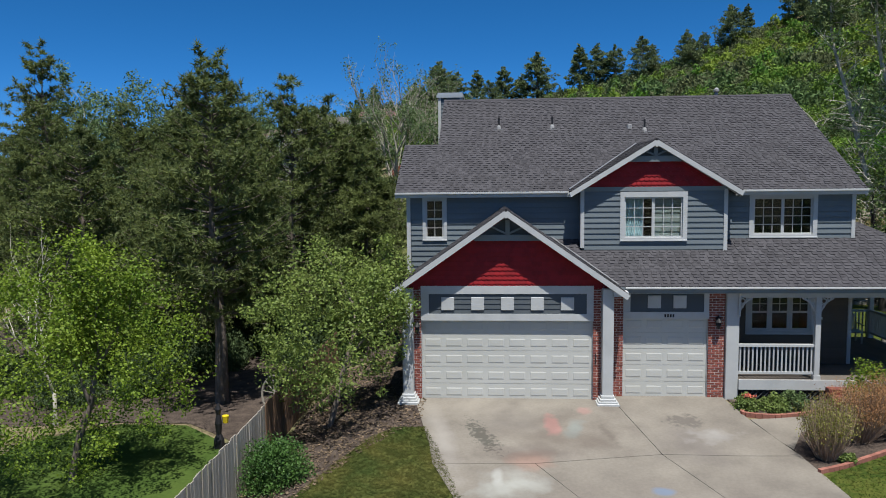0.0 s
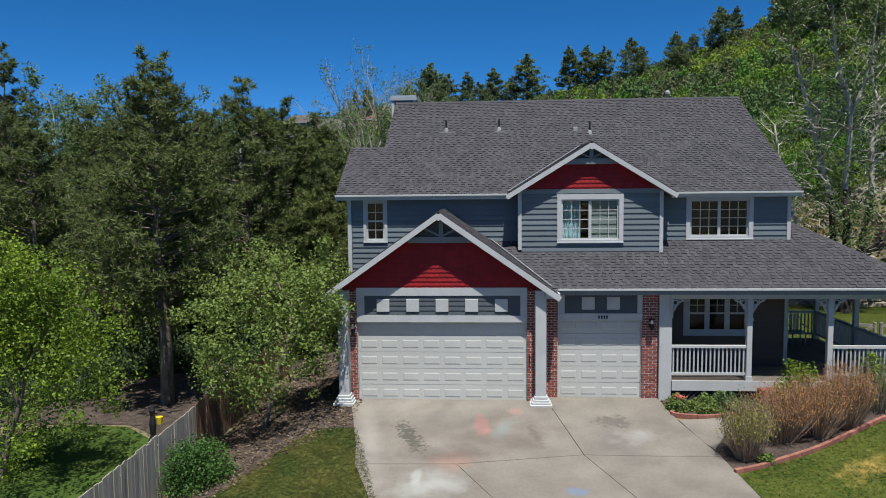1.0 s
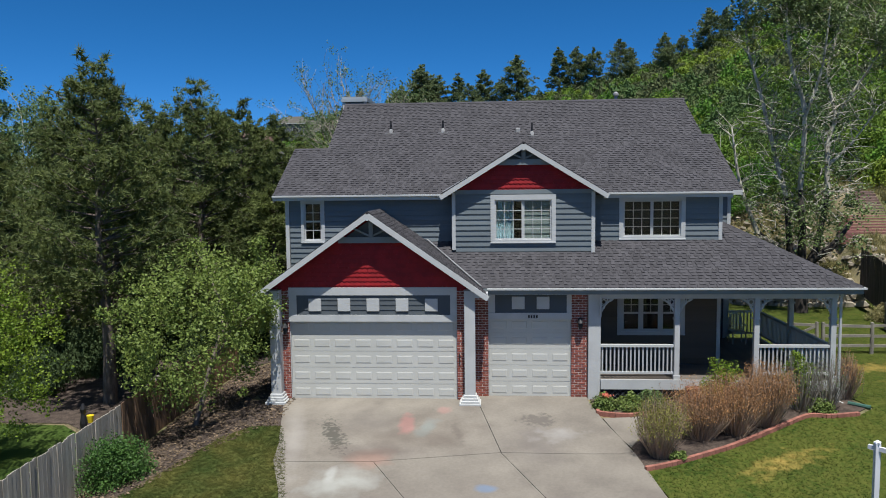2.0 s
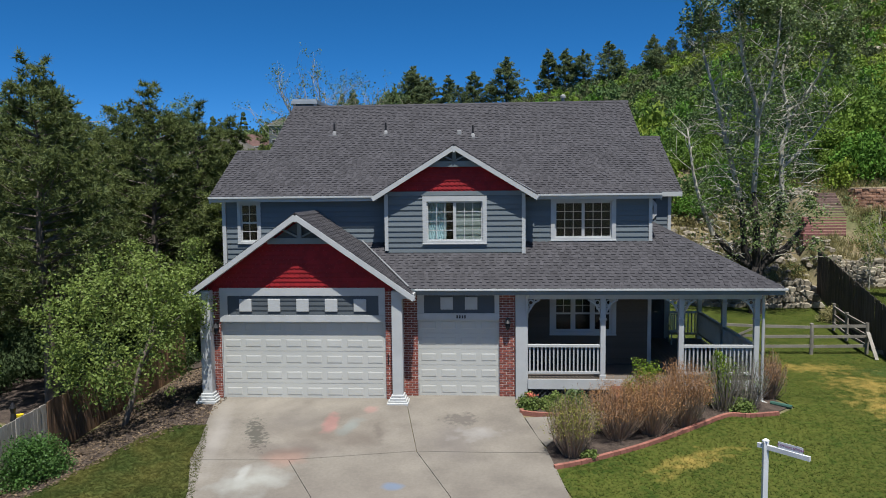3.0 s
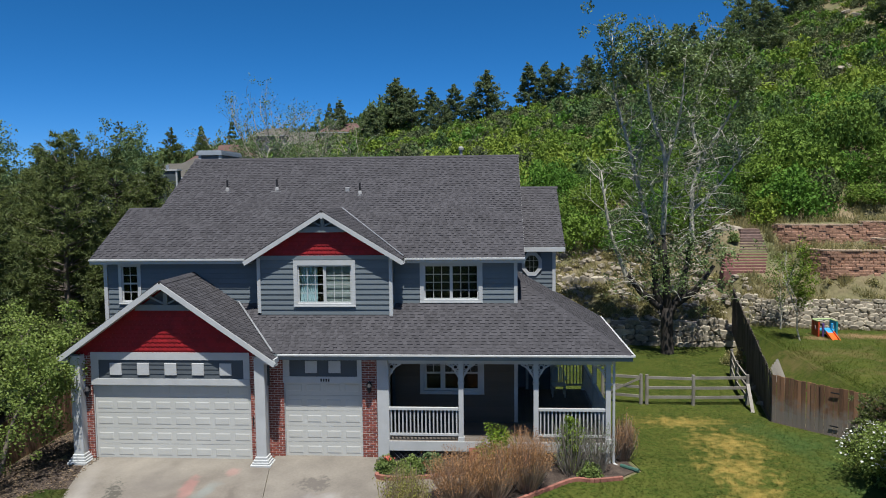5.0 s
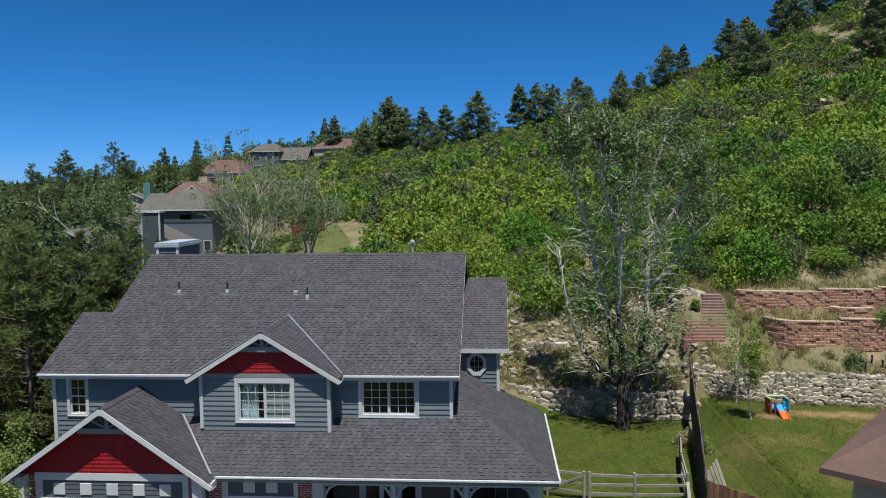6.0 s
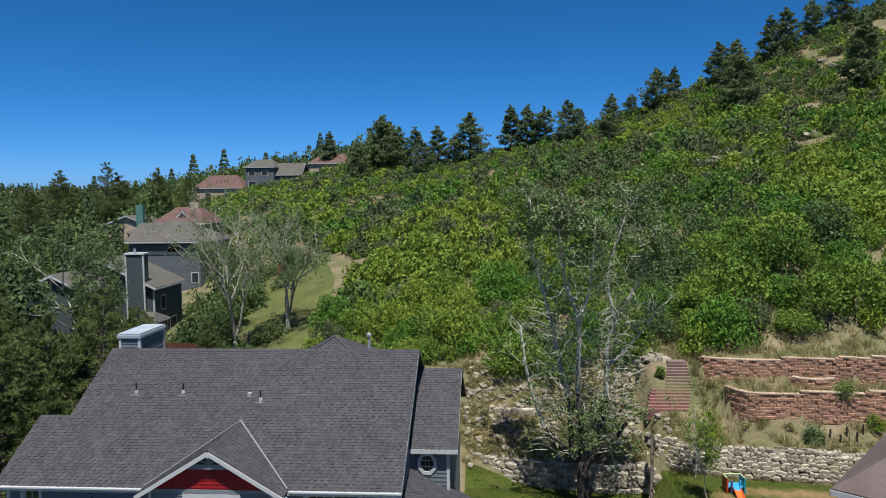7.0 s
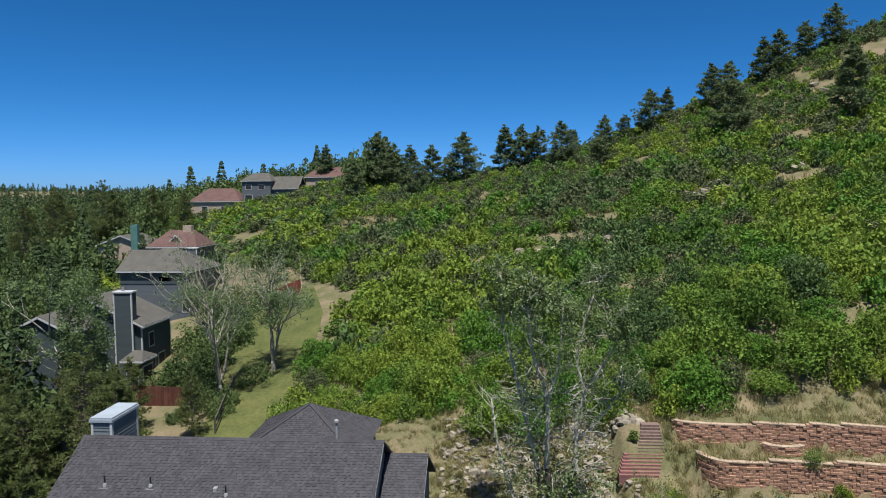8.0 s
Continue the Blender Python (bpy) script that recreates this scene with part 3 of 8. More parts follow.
def fish_scales(parent, inside, x0, x1, z0, z1, y, w=0.15, h=0.13):
    vs, fs = [], []
    r = 0
    z = z1
    while z > z0 - h:
        x = x0 + (w / 2 if r % 2 else 0)
        while x < x1:
            cx = x + w / 2
            if inside(cx, z + h * 0.5):
                b = len(vs)
                prof = [(-w / 2 + 0.004, h), (-w / 2 + 0.004, 0.03), (-w / 4, 0.004), (0, -0.006), (w / 4, 0.004), (w / 2 - 0.004, 0.03), (w / 2 - 0.004, h)]
                for a, dz in prof:
                    vs.append((cx + a, y - (0.022 if dz < 0.1 else 0.004), z + dz))
                for a, dz in prof:
                    vs.append((cx + a, y + 0.002, z + dz))
                fs += [(b, b + 1, b + 5, b + 6), (b + 1, b + 2, b + 4, b + 5), (b + 2, b + 3, b + 4, b + 4)]
                for k in range(1, 5):
                    fs.append((b + k, b + k + 7, b + k + 8, b + k + 1))
            x += w
        z -= h
        r += 1
    me = bpy.data.meshes.new("fish_scale_cladding")
    me.from_pydata(vs, [], [tuple(dict.fromkeys(f)) for f in fs])
    me.materials.append(M_RED)
    ob = new("fish_scale_cladding", me)
    ob.parent = parent
    tagged(ob, "overlapping red rounded shakes", "", "", "stuff")
    return ob


G1X, G1Z, G1S = 2.42, 5.55, 0.70
g1 = part("gable_wall", prism([(-0.62, -0.02, 3.36), (5.42, -0.02, 3.36), (G1X, -0.02, 5.46)], (0, 0.2, 0)), M_RED, house, "dark red garage gable")
fish_scales(g1, lambda x, z: z < G1Z - 0.12 - G1S * abs(x - G1X) and z < 4.72, -0.6, 5.4, 3.38, 4.70, -0.022)
G2X, G2Z, G2S = 6.88, 7.54, 0.61
g2 = part("gable_wall", prism([(4.72, 1.555, 6.12), (9.02, 1.555, 6.12), (G2X, 1.555, 7.43)], (0, 0.2, 0)), M_RED, house, "dark red dormer gable")
fish_scales(g2, lambda x, z: z < G2Z - 0.12 - G2S * abs(x - G2X) and z < 6.98, 4.7, 9.0, 6.13, 6.95, 1.553)


def truss(cx, y, zb, ztop, half):
    """Grey ornament under a gable's peak: a tie board, a post and two braces, on a dark panel in place of shade."""
    t = part("gable_truss", boxes((cx - half, cx + half, y, y + 0.06, zb, zb + 0.17)), M_GREY, house, "grey painted truss ornament")
    part("post", boxes((cx - 0.06, cx + 0.06, y - 0.01, y + 0.05, zb + 0.17, ztop)), M_GREY, t)
    for s in (-1, 1):
        part("brace", beam(bmesh.new(), (cx + s * 0.04, y + 0.02, zb + 0.2), (cx + s * half * 0.52, y + 0.02, zb + 0.17 + (ztop - zb) * 0.42), 0.05, 0.06, (0, 1, 0)), M_GREY, t)
    # Dark sheet that puts the shade under the peak into colour.
    part("panel", prism([(cx - half, y + 0.11, zb + 0.02), (cx + half, y + 0.11, zb + 0.02), (cx, y + 0.11, ztop + 0.1)], (0, 0.03, 0)), M_PANEL, t)


truss(G1X + 0.05, -0.2, 4.66, 5.25, 0.95)
truss(G2X, 1.40, 6.87, 7.33, 0.78)

# ---- roofs ----
SHINGLE_EXPOSURE = 0.14


def roof(outline, o, u, level, slope, singles=0):
    """A roof plane above the plan outline. o: a point of the eave line (x, y, z), u: along the eave, level: unit way up the slope in plan."""
    o, u, level = Vector(o), Vector(u), Vector(level)

    def lift(x, y):
        s = (Vector((x, y, 0)) - Vector((o.x, o.y, 0))).dot(level)
        return Vector((x, y, o.z + s * slope))
    nrm = (level * -slope + Vector((0, 0, 1))).normalized()
    deck = part("roof", prism([lift(x, y) for x, y in outline], nrm * -0.10), M_SHINGLE, house, "dark grey asphalt shingle roof")
    cosa = 1 / math.hypot(1, slope)
    pl = [((Vector((x, y, 0)) - Vector((o.x, o.y, 0))).dot(u), (Vector((x, y, 0)) - Vector((o.x, o.y, 0))).dot(level) / cosa) for x, y in outline]
    smin, smax = min(p[1] for p in pl), max(p[1] for p in pl)
    up = (level + Vector((0, 0, slope))).normalized()
    verts, faces, s, made = [], [], smin, 0
    rnd = random.Random(int(o.x * 100 + o.y * 10))
    while s < smax - 0.02:
        mid = s + SHINGLE_EXPOSURE * 0.5
        cuts = sorted(a[0] + (mid - a[1]) / (b[1] - a[1]) * (b[0] - a[0]) for a, b in zip(pl, pl[1:] + pl[:1]) if (a[1] - mid) * (b[1] - mid) < 0)
        for a, b in zip(cuts[::2], cuts[1::2]):
            x = a - rnd.random() * 0.25
            tooth = rnd.random() < 0.5
            while x < b - 0.01:
                tooth = not tooth
                wd = rnd.uniform(0.09, 0.17) if tooth else rnd.uniform(0.07, 0.14)
                xa, xb = max(x, a), min(x + wd, b)
                x += wd
                if xb - xa < 0.02:
                    continue
                t = 0.024 if tooth else 0.007
                drop = rnd.uniform(0.0, 0.02) if tooth else -0.012
                base = Vector((o.x, o.y, o.z))
                q = [base + u * uu + up * ss + nrm * nn for uu, ss, nn in ((xa, s - drop, t), (xb - 0.004, s - drop, t), (xb - 0.004, min(s + SHINGLE_EXPOSURE + 0.02, smax), 0.004), (xa, min(s + SHINGLE_EXPOSURE + 0.02, smax), 0.004),
                                                                         (xa, s - drop, -0.004), (xb - 0.004, s - drop, -0.004))]
                fc = [(0, 1, 2, 3), (4, 5, 1, 0), (4, 0, 3, 3), (5, 2, 1, 1)]
                if made < singles:
                    me = bpy.data.meshes.new("shingle")
                    me.from_pydata(q, [], [tuple(dict.fromkeys(f)) for f in fc])
                    me.materials.append(M_SHINGLE)
                    ob = new("shingle", me)
                    ob.parent = deck
                    made += 1
                else:
                    n = len(verts)
                    verts += q
                    faces += [tuple(dict.fromkeys(n + i for i in f)) for f in fc]
        s += SHINGLE_EXPOSURE
    me = bpy.data.meshes.new("shingles")
    me.from_pydata(verts, [], faces)
    me.materials.append(M_SHINGLE)
    ob = new("shingles", me)
    ob.parent = deck
    tagged(ob, "rows of dark grey asphalt shingles", "", "", "stuff")
    return deck


EAVE, EZ, RIDGE = 1.86, 6.02, 7.95
roof([(-0.97, EAVE), (13.2, EAVE), (13.2, RIDGE), (0.2, RIDGE), (0.2, 4.66), (-0.97, 4.66)], (0, EAVE, EZ), (1, 0, 0), (0, 1, 0), SL)
RZ = EZ + SL * (RIDGE - EAVE)
roof([(0.2, RIDGE), (13.2, RIDGE), (13.2, 14.0), (0.2, 14.0)], (0, 14.0, RZ - SL * 6.05), (-1, 0, 0), (0, -1, 0), SL)
roof([(-0.97, 4.66), (0.2, 4.66), (0.2, 7.4), (-0.97, 7.4)], (0, 7.4, EZ + SL * 0.06), (-1, 0, 0), (0, -1, 0), SL)
roof([(12.98, 6.0), (14.85, 6.0), (14.85, 9.9), (12.98, 9.9)], (12.98, 6.0, EZ), (1, 0, 0), (0, 1, 0), SL)
roof([(12.98, 9.9), (14.85, 9.9), (14.85, 13.8), (12.98, 13.8)], (12.98, 13.8, EZ), (-1, 0, 0), (0, -1, 0), SL)
# dormer
roof([(G2X, 1.3), (G2X, 4.5), (9.38, 1.83), (9.38, 1.3)], (9.38, 1.3, 6.015), (0, 1, 0), (-1, 0, 0), G2S)
roof([(G2X, 1.3), (G2X, 4.5), (4.38, 1.83), (4.38, 1.3)], (4.38, 1.3, 6.015), (0, -1, 0), (1, 0, 0), G2S)
# garage gable
roof([(G1X, -0.45), (G1X, 2.15), (3.84, 2.15), (5.59, 0.0), (5.77, 0.0), (5.77, -0.45)], (5.77, -0.45, G1Z - G1S * 3.35), (0, 1, 0), (-1, 0, 0), G1S)
roof([(G1X, -0.45), (G1X, 2.15), (-0.93, 2.15), (-0.93, -0.45)], (-0.93, -0.45, G1Z - G1S * 3.35), (0, -1, 0), (1, 0, 0), G1S)
# porch
PEZ = 3.33
roof([(5.59, 0.0), (16.2, 0.0), (12.95, 3.25), (12.95, 2.15), (9.03, 2.15), (9.03, 1.575), (4.71, 1.575), (4.71, 2.15), (3.84, 2.15)], (0, 0, PEZ), (1, 0, 0), (0, 1, 0), SL, singles=300)
roof([(16.2, 0.0), (16.2, 6.7), (14.5, 6.7), (14.5, 6.26), (12.95, 6.26), (12.95, 3.25)], (16.2, 0, PEZ), (0, 1, 0), (-1, 0, 0), SL)


def trim_bar(name, p, q, w, h, material=M_TRIM, up=(0, 0, 1)):
    return part(name, beam(bmesh.new(), p, q, w, h, up), material, house)


# eave boards and gutters
trim_bar("eave_board", (-0.97, EAVE - 0.01, 5.93), (4.40, EAVE - 0.01, 5.93), 0.03, 0.17)
trim_bar("eave_board", (9.36, EAVE - 0.01, 5.93), (13.2, EAVE - 0.01, 5.93), 0.03, 0.17)
trim_bar("eave_board", (12.98, 5.99, 5.93), (14.85, 5.99, 5.93), 0.03, 0.17)
for x0, x1, y in ((-0.97, 4.35, EAVE - 0.06), (9.42, 13.2, EAVE - 0.06)):
    trim_bar("gutter", (x0, y, 5.985), (x1, y, 5.985), 0.09, 0.05)
trim_bar("eave_board", (5.6, -0.01, PEZ - 0.10), (16.2, -0.01, PEZ - 0.10), 0.03, 0.17, M_GREY)
trim_bar("gutter", (5.78, -0.06, PEZ - 0.03), (16.26, -0.06, PEZ - 0.03), 0.09, 0.045)
trim_bar("eave_board", (16.21, 0.0, PEZ - 0.10), (16.21, 6.7, PEZ - 0.10), 0.03, 0.17, M_GREY)
trim_bar("gutter", (16.26, -0.05, PEZ - 0.03), (16.26, 6.7, PEZ - 0.03), 0.06, 0.045)
# soffits
for x0, x1, y0, y1, z in ((-0.95, 4.4, EAVE, WALL_Y, 5.85), (9.36, 13.18, EAVE, WALL_Y, 5.85), (12.98, 14.83, 6.0, 6.26, 5.85), (5.5, 16.18, 0.02, 2.14, 3.13), (12.96, 16.18, 2.14, 6.68, 3.13)):
    part("soffit", boxes((x0, x1, y0 + 0.01, y1, z, z + 0.025)), M_TRIM, house)
# rake boards
for cx, cz, sl, y, half, lap in ((G1X, G1Z, G1S, -0.47, 3.38, 0.15), (G2X, G2Z, G2S, 1.285, 2.52, 0.135)):
    for s in (-1, 1):
        trim_bar("rake_board", (cx, y, cz - 0.10), (cx + s * half, y, cz - 0.10 - sl * half), 0.035, lap, up=(0, 0, 1))
        trim_bar("soffit", (cx, y + 0.21, cz - 0.15), (cx + s * half, y + 0.21, cz - 0.15 - sl * half), 0.38, 0.02)
    part("peak_block", prism([(cx - 0.09, y - 0.02, cz - 0.06), (cx + 0.09, y - 0.02, cz - 0.06), (cx + 0.03, y - 0.02, cz - 0.24), (cx - 0.03, y - 0.02, cz - 0.24)], (0, 0.02, 0)), M_TRIM, house)
for s in (-1, 1):
    x = G1X + s * 3.18
    part("eave_return", boxes((x - 0.2, x + 0.2, -0.43, 0.0, 3.10, 3.24)), M_TRIM, house)
trim_bar("rake_board", (13.19, EAVE, EZ - 0.15), (13.19, RIDGE, RZ - 0.15), 0.03, 0.17)
trim_bar("rake_board", (-0.96, EAVE, EZ - 0.15), (-0.96, 4.66, EZ + SL * 2.8 - 0.15), 0.03, 0.17)
trim_bar("rake_board", (0.21, 4.66, EZ + SL * 2.8 - 0.15), (0.21, RIDGE, RZ - 0.15), 0.03, 0.17)
trim_bar("rake_board", (14.84, 6.0, EZ - 0.15), (14.84, 9.9, EZ + SL * 3.9 - 0.15), 0.03, 0.17)
# gable end walls under the main ridge
part("gable_wall", prism([(12.95, EAVE + 0.3, 6.0), (12.95, 13.6, 6.0), (12.95, RIDGE, RZ - 0.14)], (-0.14, 0, 0)), M_SIDING, house)
part("gable_wall", prism([(0.35, EAVE + 0.3, 6.0), (0.35, 13.6, 6.0), (0.35, RIDGE, RZ - 0.14)], (0.14, 0, 0)), M_SIDING, house)
part("gable_wall", prism([(-0.62, EAVE + 0.3, 6.0), (-0.62, 7.2, 6.0), (-0.62, 4.66, EZ + SL * 2.8 - 0.14)], (0.14, 0, 0)), M_SIDING, house)
part("gable_wall", prism([(14.5, 6.3, 6.0), (14.5, 13.5, 6.0), (14.5, 9.9, EZ + SL * 3.9 - 0.14)], (-0.14, 0, 0)), M_SIDING, house)
# ridge caps, valley flashings


def folded_cap(a, b, half=0.14, fall=0.085):
    """A shingle folded over a ridge from a to b."""
    side = (b - a).normalized().cross(Vector((0, 0, 1))).normalized() * half
    low = Vector((0, 0, -fall))
    return prism([a, a + side + low, a + side + low * 1.25, a + low * 0.25, a - side + low * 1.25, a - side + low], b - a)


for p, q in (((0.2, RIDGE, RZ), (13.2, RIDGE, RZ)), ((G2X, 1.3, G2Z), (G2X, 4.5, G2Z)), ((G1X, -0.41, G1Z), (G1X, 2.15, G1Z)), ((16.2, 0, PEZ + 0.01), (12.95, 3.25, PEZ + SL * 3.25 + 0.01)), ((12.98, 9.9, EZ + SL * 3.9), (14.85, 9.9, EZ + SL * 3.9))):
    p, q = Vector(p), Vector(q)
    n = int((q - p).length / 0.28)
    for k in range(n):
        a, b = p.lerp(q, k / n), p.lerp(q, (k + 1.15) / n)
        part("ridge_cap", folded_cap(a + Vector((0, 0, 0.03)), b + Vector((0, 0, 0.018))), M_SHINGLE, house)
for p, q in (((G2X, 4.5, G2Z + 0.005), (9.36, 1.86, 6.06)), ((G2X, 4.5, G2Z + 0.005), (4.40, 1.86, 6.06)), ((3.84, 2.14, 4.60), (5.60, 0.0, 3.37))):
    trim_bar("valley_flashing", Vector(p) + Vector((0, 0, 0.02)), Vector(q) + Vector((0, 0, 0.02)), 0.055, 0.02, M_METAL)
# pipes on the roof
M_VENT = mat("dull grey flashing", (0.3, 0.3, 0.295), (0.22, 0.22, 0.215), rough=0.75, mixfine=0.15)
for x, y in ((2.29, 5.75), (4.18, 5.75), (7.35, 5.45)):
    z = EZ + SL * (y - EAVE)
    bm = bmesh.new()
    lathe(bm, x, y, [(0.10, z - 0.08), (0.07, z + 0.05), (0.04, z + 0.10)], 10)
    bx(bm, x - 0.18, x + 0.18, y - 0.16, y - 0.12, z - 0.09, z - 0.06)
    v = part("vent_pipe", bm, M_VENT, house, "metal roof vent pipe with flashing cone")
    part("pipe", lathe(bmesh.new(), x, y, [(0.035, z + 0.1), (0.035, z + 0.38), (0.03, z + 0.38)], 8), M_BLACK, v)
z = EZ + SL * (5.6 - EAVE)
part("vent_hood", bevelled(boxes((6.78, 6.94, 5.55, 5.75, z - 0.05, z + 0.14)), 0.02), M_VENT, house)
st = part("flue_stack", lathe(bmesh.new(), 10.9, 9.3, [(0.06, 8.2), (0.06, 9.85)], 12), M_VENT, house, "galvanised flue stack")
part("cap", lathe(bmesh.new(), 10.9, 9.3, [(0.11, 9.80), (0.11, 9.88), (0.04, 9.95)], 12), M_VENT, st)
# chimney chase
ch = part("chimney", boxes((-0.10, 0.82, 9.1, 11.4, 0, 9.72)), M_SIDING, house, "blue-grey boxed chimney with white trim")
lap_boards(ch, (-0.10, 9.1, 0), (1, 0, 0), 0.92, 6.5, 9.72)
lap_boards(ch, (0.82, 9.1, 0), (0, 1, 0), 2.3, 8.5, 9.72)
for x, y in ((-0.12, 9.07), (0.75, 9.07), (0.75, 11.3)):
    part("corner_board", boxes((x, x + 0.11, y - 0.03, y + 0.11, 5.0, 9.72)), M_TRIM, ch)
part("cap", boxes((-0.18, 0.9, 9.0, 11.5, 9.72, 9.84), (-0.14, 0.86, 9.04, 11.46, 9.84, 9.92)), mat("blue grey cap metal", (0.34, 0.38, 0.41), rough=0.6, mixfine=0.1), ch)
# back wing with a hip roof
part("wall", boxes((4.4, 10.6, 13.6, 20.9, 0.0, 6.1)), M_SIDING, house)
HX, HY, HZ, HH = 7.5, 17.8, 8.15, 3.5
for a in range(4):
    c, s_ = ((1, 0), (0, 1), (-1, 0), (0, -1))[a]
    out = [(HX, HY), (HX + HH * (c - s_), HY + HH * (s_ + c)), (HX + HH * (c + s_), HY + HH * (s_ - c))]
    roof(out, (HX + HH * c, HY + HH * s_, HZ - SL * HH), (-s_, c, 0), (-c, -s_, 0), SL)
for c, s_ in ((1, -1), (-1, -1)):
    trim_bar("ridge_cap", (HX, HY, HZ + 0.01), (HX + HH * c, HY + HH * s_, HZ - SL * HH + 0.01), 0.22, 0.03, M_SHINGLE)

# ---- garage front ----


def garage_door(x0, x1, y, cols, h=2.42, label=""):
    d = part("garage_door", boxes((x0, x1, y + 0.012, y + 0.05, 0.0, h)), M_DOOR, house, label)
    sec = h / 5
    pw = (x1 - x0) / cols
    for r in range(5):
        s = part("section", boxes((x0 + 0.005, x1 - 0.005, y, y + 0.02, r * sec + 0.006, (r + 1) * sec - 0.006)), M_DOOR, d)
        for c in range(cols):
            a, b, z0, z1 = x0 + c * pw + 0.075, x0 + (c + 1) * pw - 0.075, r * sec + 0.12, (r + 1) * sec - 0.13
            bm = bmesh.new()
            # a bead round a raised field
            prism([(a, y, z0), (b, y, z0), (b, y, z1), (a, y, z1)], (0, -0.002, 0), bm)
            o = [bm.verts.new((xx, y - 0.001, zz)) for xx, zz in ((a, z0), (b, z0), (b, z1), (a, z1))]
            i = [bm.verts.new((xx, y - 0.009, zz)) for xx, zz in ((a + 0.02, z0 + 0.03), (b - 0.02, z0 + 0.03), (b - 0.02, z1 - 0.03), (a + 0.02, z1 - 0.03))]
            for k in range(4):
                bm.faces.new((o[k], o[(k + 1) % 4], i[(k + 1) % 4], i[k]))
            bm.faces.new(i)
            part("raised_panel", bm, M_DOOR, s)
    part("bottom_seal", boxes((x0, x1, y - 0.005, y + 0.04, 0.0, 0.03)), M_BLACK, d)
    for xs in (x0 - 0.03, x1):
        part("track_stop", boxes((xs, xs + 0.03, y - 0.04, y + 0.03, 0.0, h)), M_TRIM, d)


garage_door(0.0, 4.88, 0.10, 8, label="wide white panelled garage door")
garage_door(5.82, 8.20, 0.48, 4, label="single white panelled garage door")


def above_door(x0, x1, y, px0, px1, squares, zt):
    """Trim frame, slate boards and small square white panels over a garage door."""
    t = part("door_head_trim", boxes((x0, x1, y - 0.05, y + 0.16, 2.36, 2.55), (x0, px0, y - 0.03, y + 0.16, 2.55, 3.13), (px1, x1, y - 0.03, y + 0.16, 2.55, 3.13), (x0, x1, y - 0.045, y + 0.16, 3.13, zt)), M_TRIM, house, "white door head trim")
    for k in range(4):
        z0 = 2.55 + k * 0.145
        part("slate_board", prism([(px0, y, z0), (px0, y - 0.022, z0), (px0, y - 0.004, z0 + 0.15), (px0, y + 0.02, z0 + 0.15), (px0, y + 0.02, z0)], (px1 - px0, 0, 0)), M_PANEL, t)
    for x in squares:
        part("square_panel", bevelled(boxes((x, x + 0.37, y - 0.05, y - 0.01, 2.66, 3.03)), 0.008), M_TRIM, t)


above_door(-0.02, 4.90, 0.0, 0.21, 4.71, (0.57, 1.43, 2.28, 3.13, 3.98), 3.36)
above_door(5.80, 8.22, 0.39, 6.0, 8.08, (6.49, 7.21), 3.32)
# unread house number, as bars
for k in range(4):
    x = 6.96 + 0.077 * k
    part("number_bar", boxes((x, x + 0.045, 0.33, 0.338, 2.40, 2.49)), M_BLACK, house)

# brick piers
BRICK_L, BRICK_H, BRICK_GAP = 0.195, 0.059, 0.015
brick_meshes = {}


def brick_pier(x0, x1, y, z1, depth=0.10):
    p = part("brick_pier", boxes((x0 + 0.004, x1 - 0.004, y + 0.005, y + depth + 0.12, -0.15, z1)), M_MORTAR, house, "red brick pier with grey mortar")
    row, z = 0, -0.02
    while z < z1 - 0.03:
        x = x0 - (BRICK_L + BRICK_GAP) * (0.5 if row % 2 else 0.0)
        while x < x1 - 0.01:
            a, b = max(x, x0), min(x + BRICK_L, x1)
            if b - a > 0.025:
                key = round(b - a, 3)
                if key not in brick_meshes:
                    bm = bevelled(boxes((0, b - a, 0, 0.05, 0, BRICK_H)), 0.004)
                    me = bpy.data.meshes.new("brick")
                    bm.to_mesh(me)
                    bm.free()
                    me.materials.append(M_BRICK)
                    brick_meshes[key] = me
                ob = new("brick", brick_meshes[key])
                ob.parent = p
                ob.location = (a, y + random.uniform(-0.004, 0.002), z)
            x += BRICK_L + BRICK_GAP
        z += BRICK_H + BRICK_GAP
        row += 1


BRICK_JOBS = ((-0.26, -0.02, 0.0, 3.36), (4.90, 5.14, 0.0, 3.36), (5.31, 5.80, 0.39, 3.2), (8.22, 8.68, 0.39, 3.2))


def column(x0, x1, y0, y1, z1, base=True):
    c = part("column", bevelled(boxes((x0, x1, y0, y1, -0.1, z1)), 0.012), M_TRIM, house, "square white column")
    if base:
        bm = bmesh.new()
        for g, za, zb in ((0.155, -0.25, 0.06), (0.115, 0.06, 0.12), (0.075, 0.12, 0.19), (0.035, 0.19, 0.27)):
            bx(bm, x0 - g, x1 + g, y0 - g, y1 + g * 0.5, za, zb)
        part("base", bevelled(bm, 0.012), M_TRIM, c)


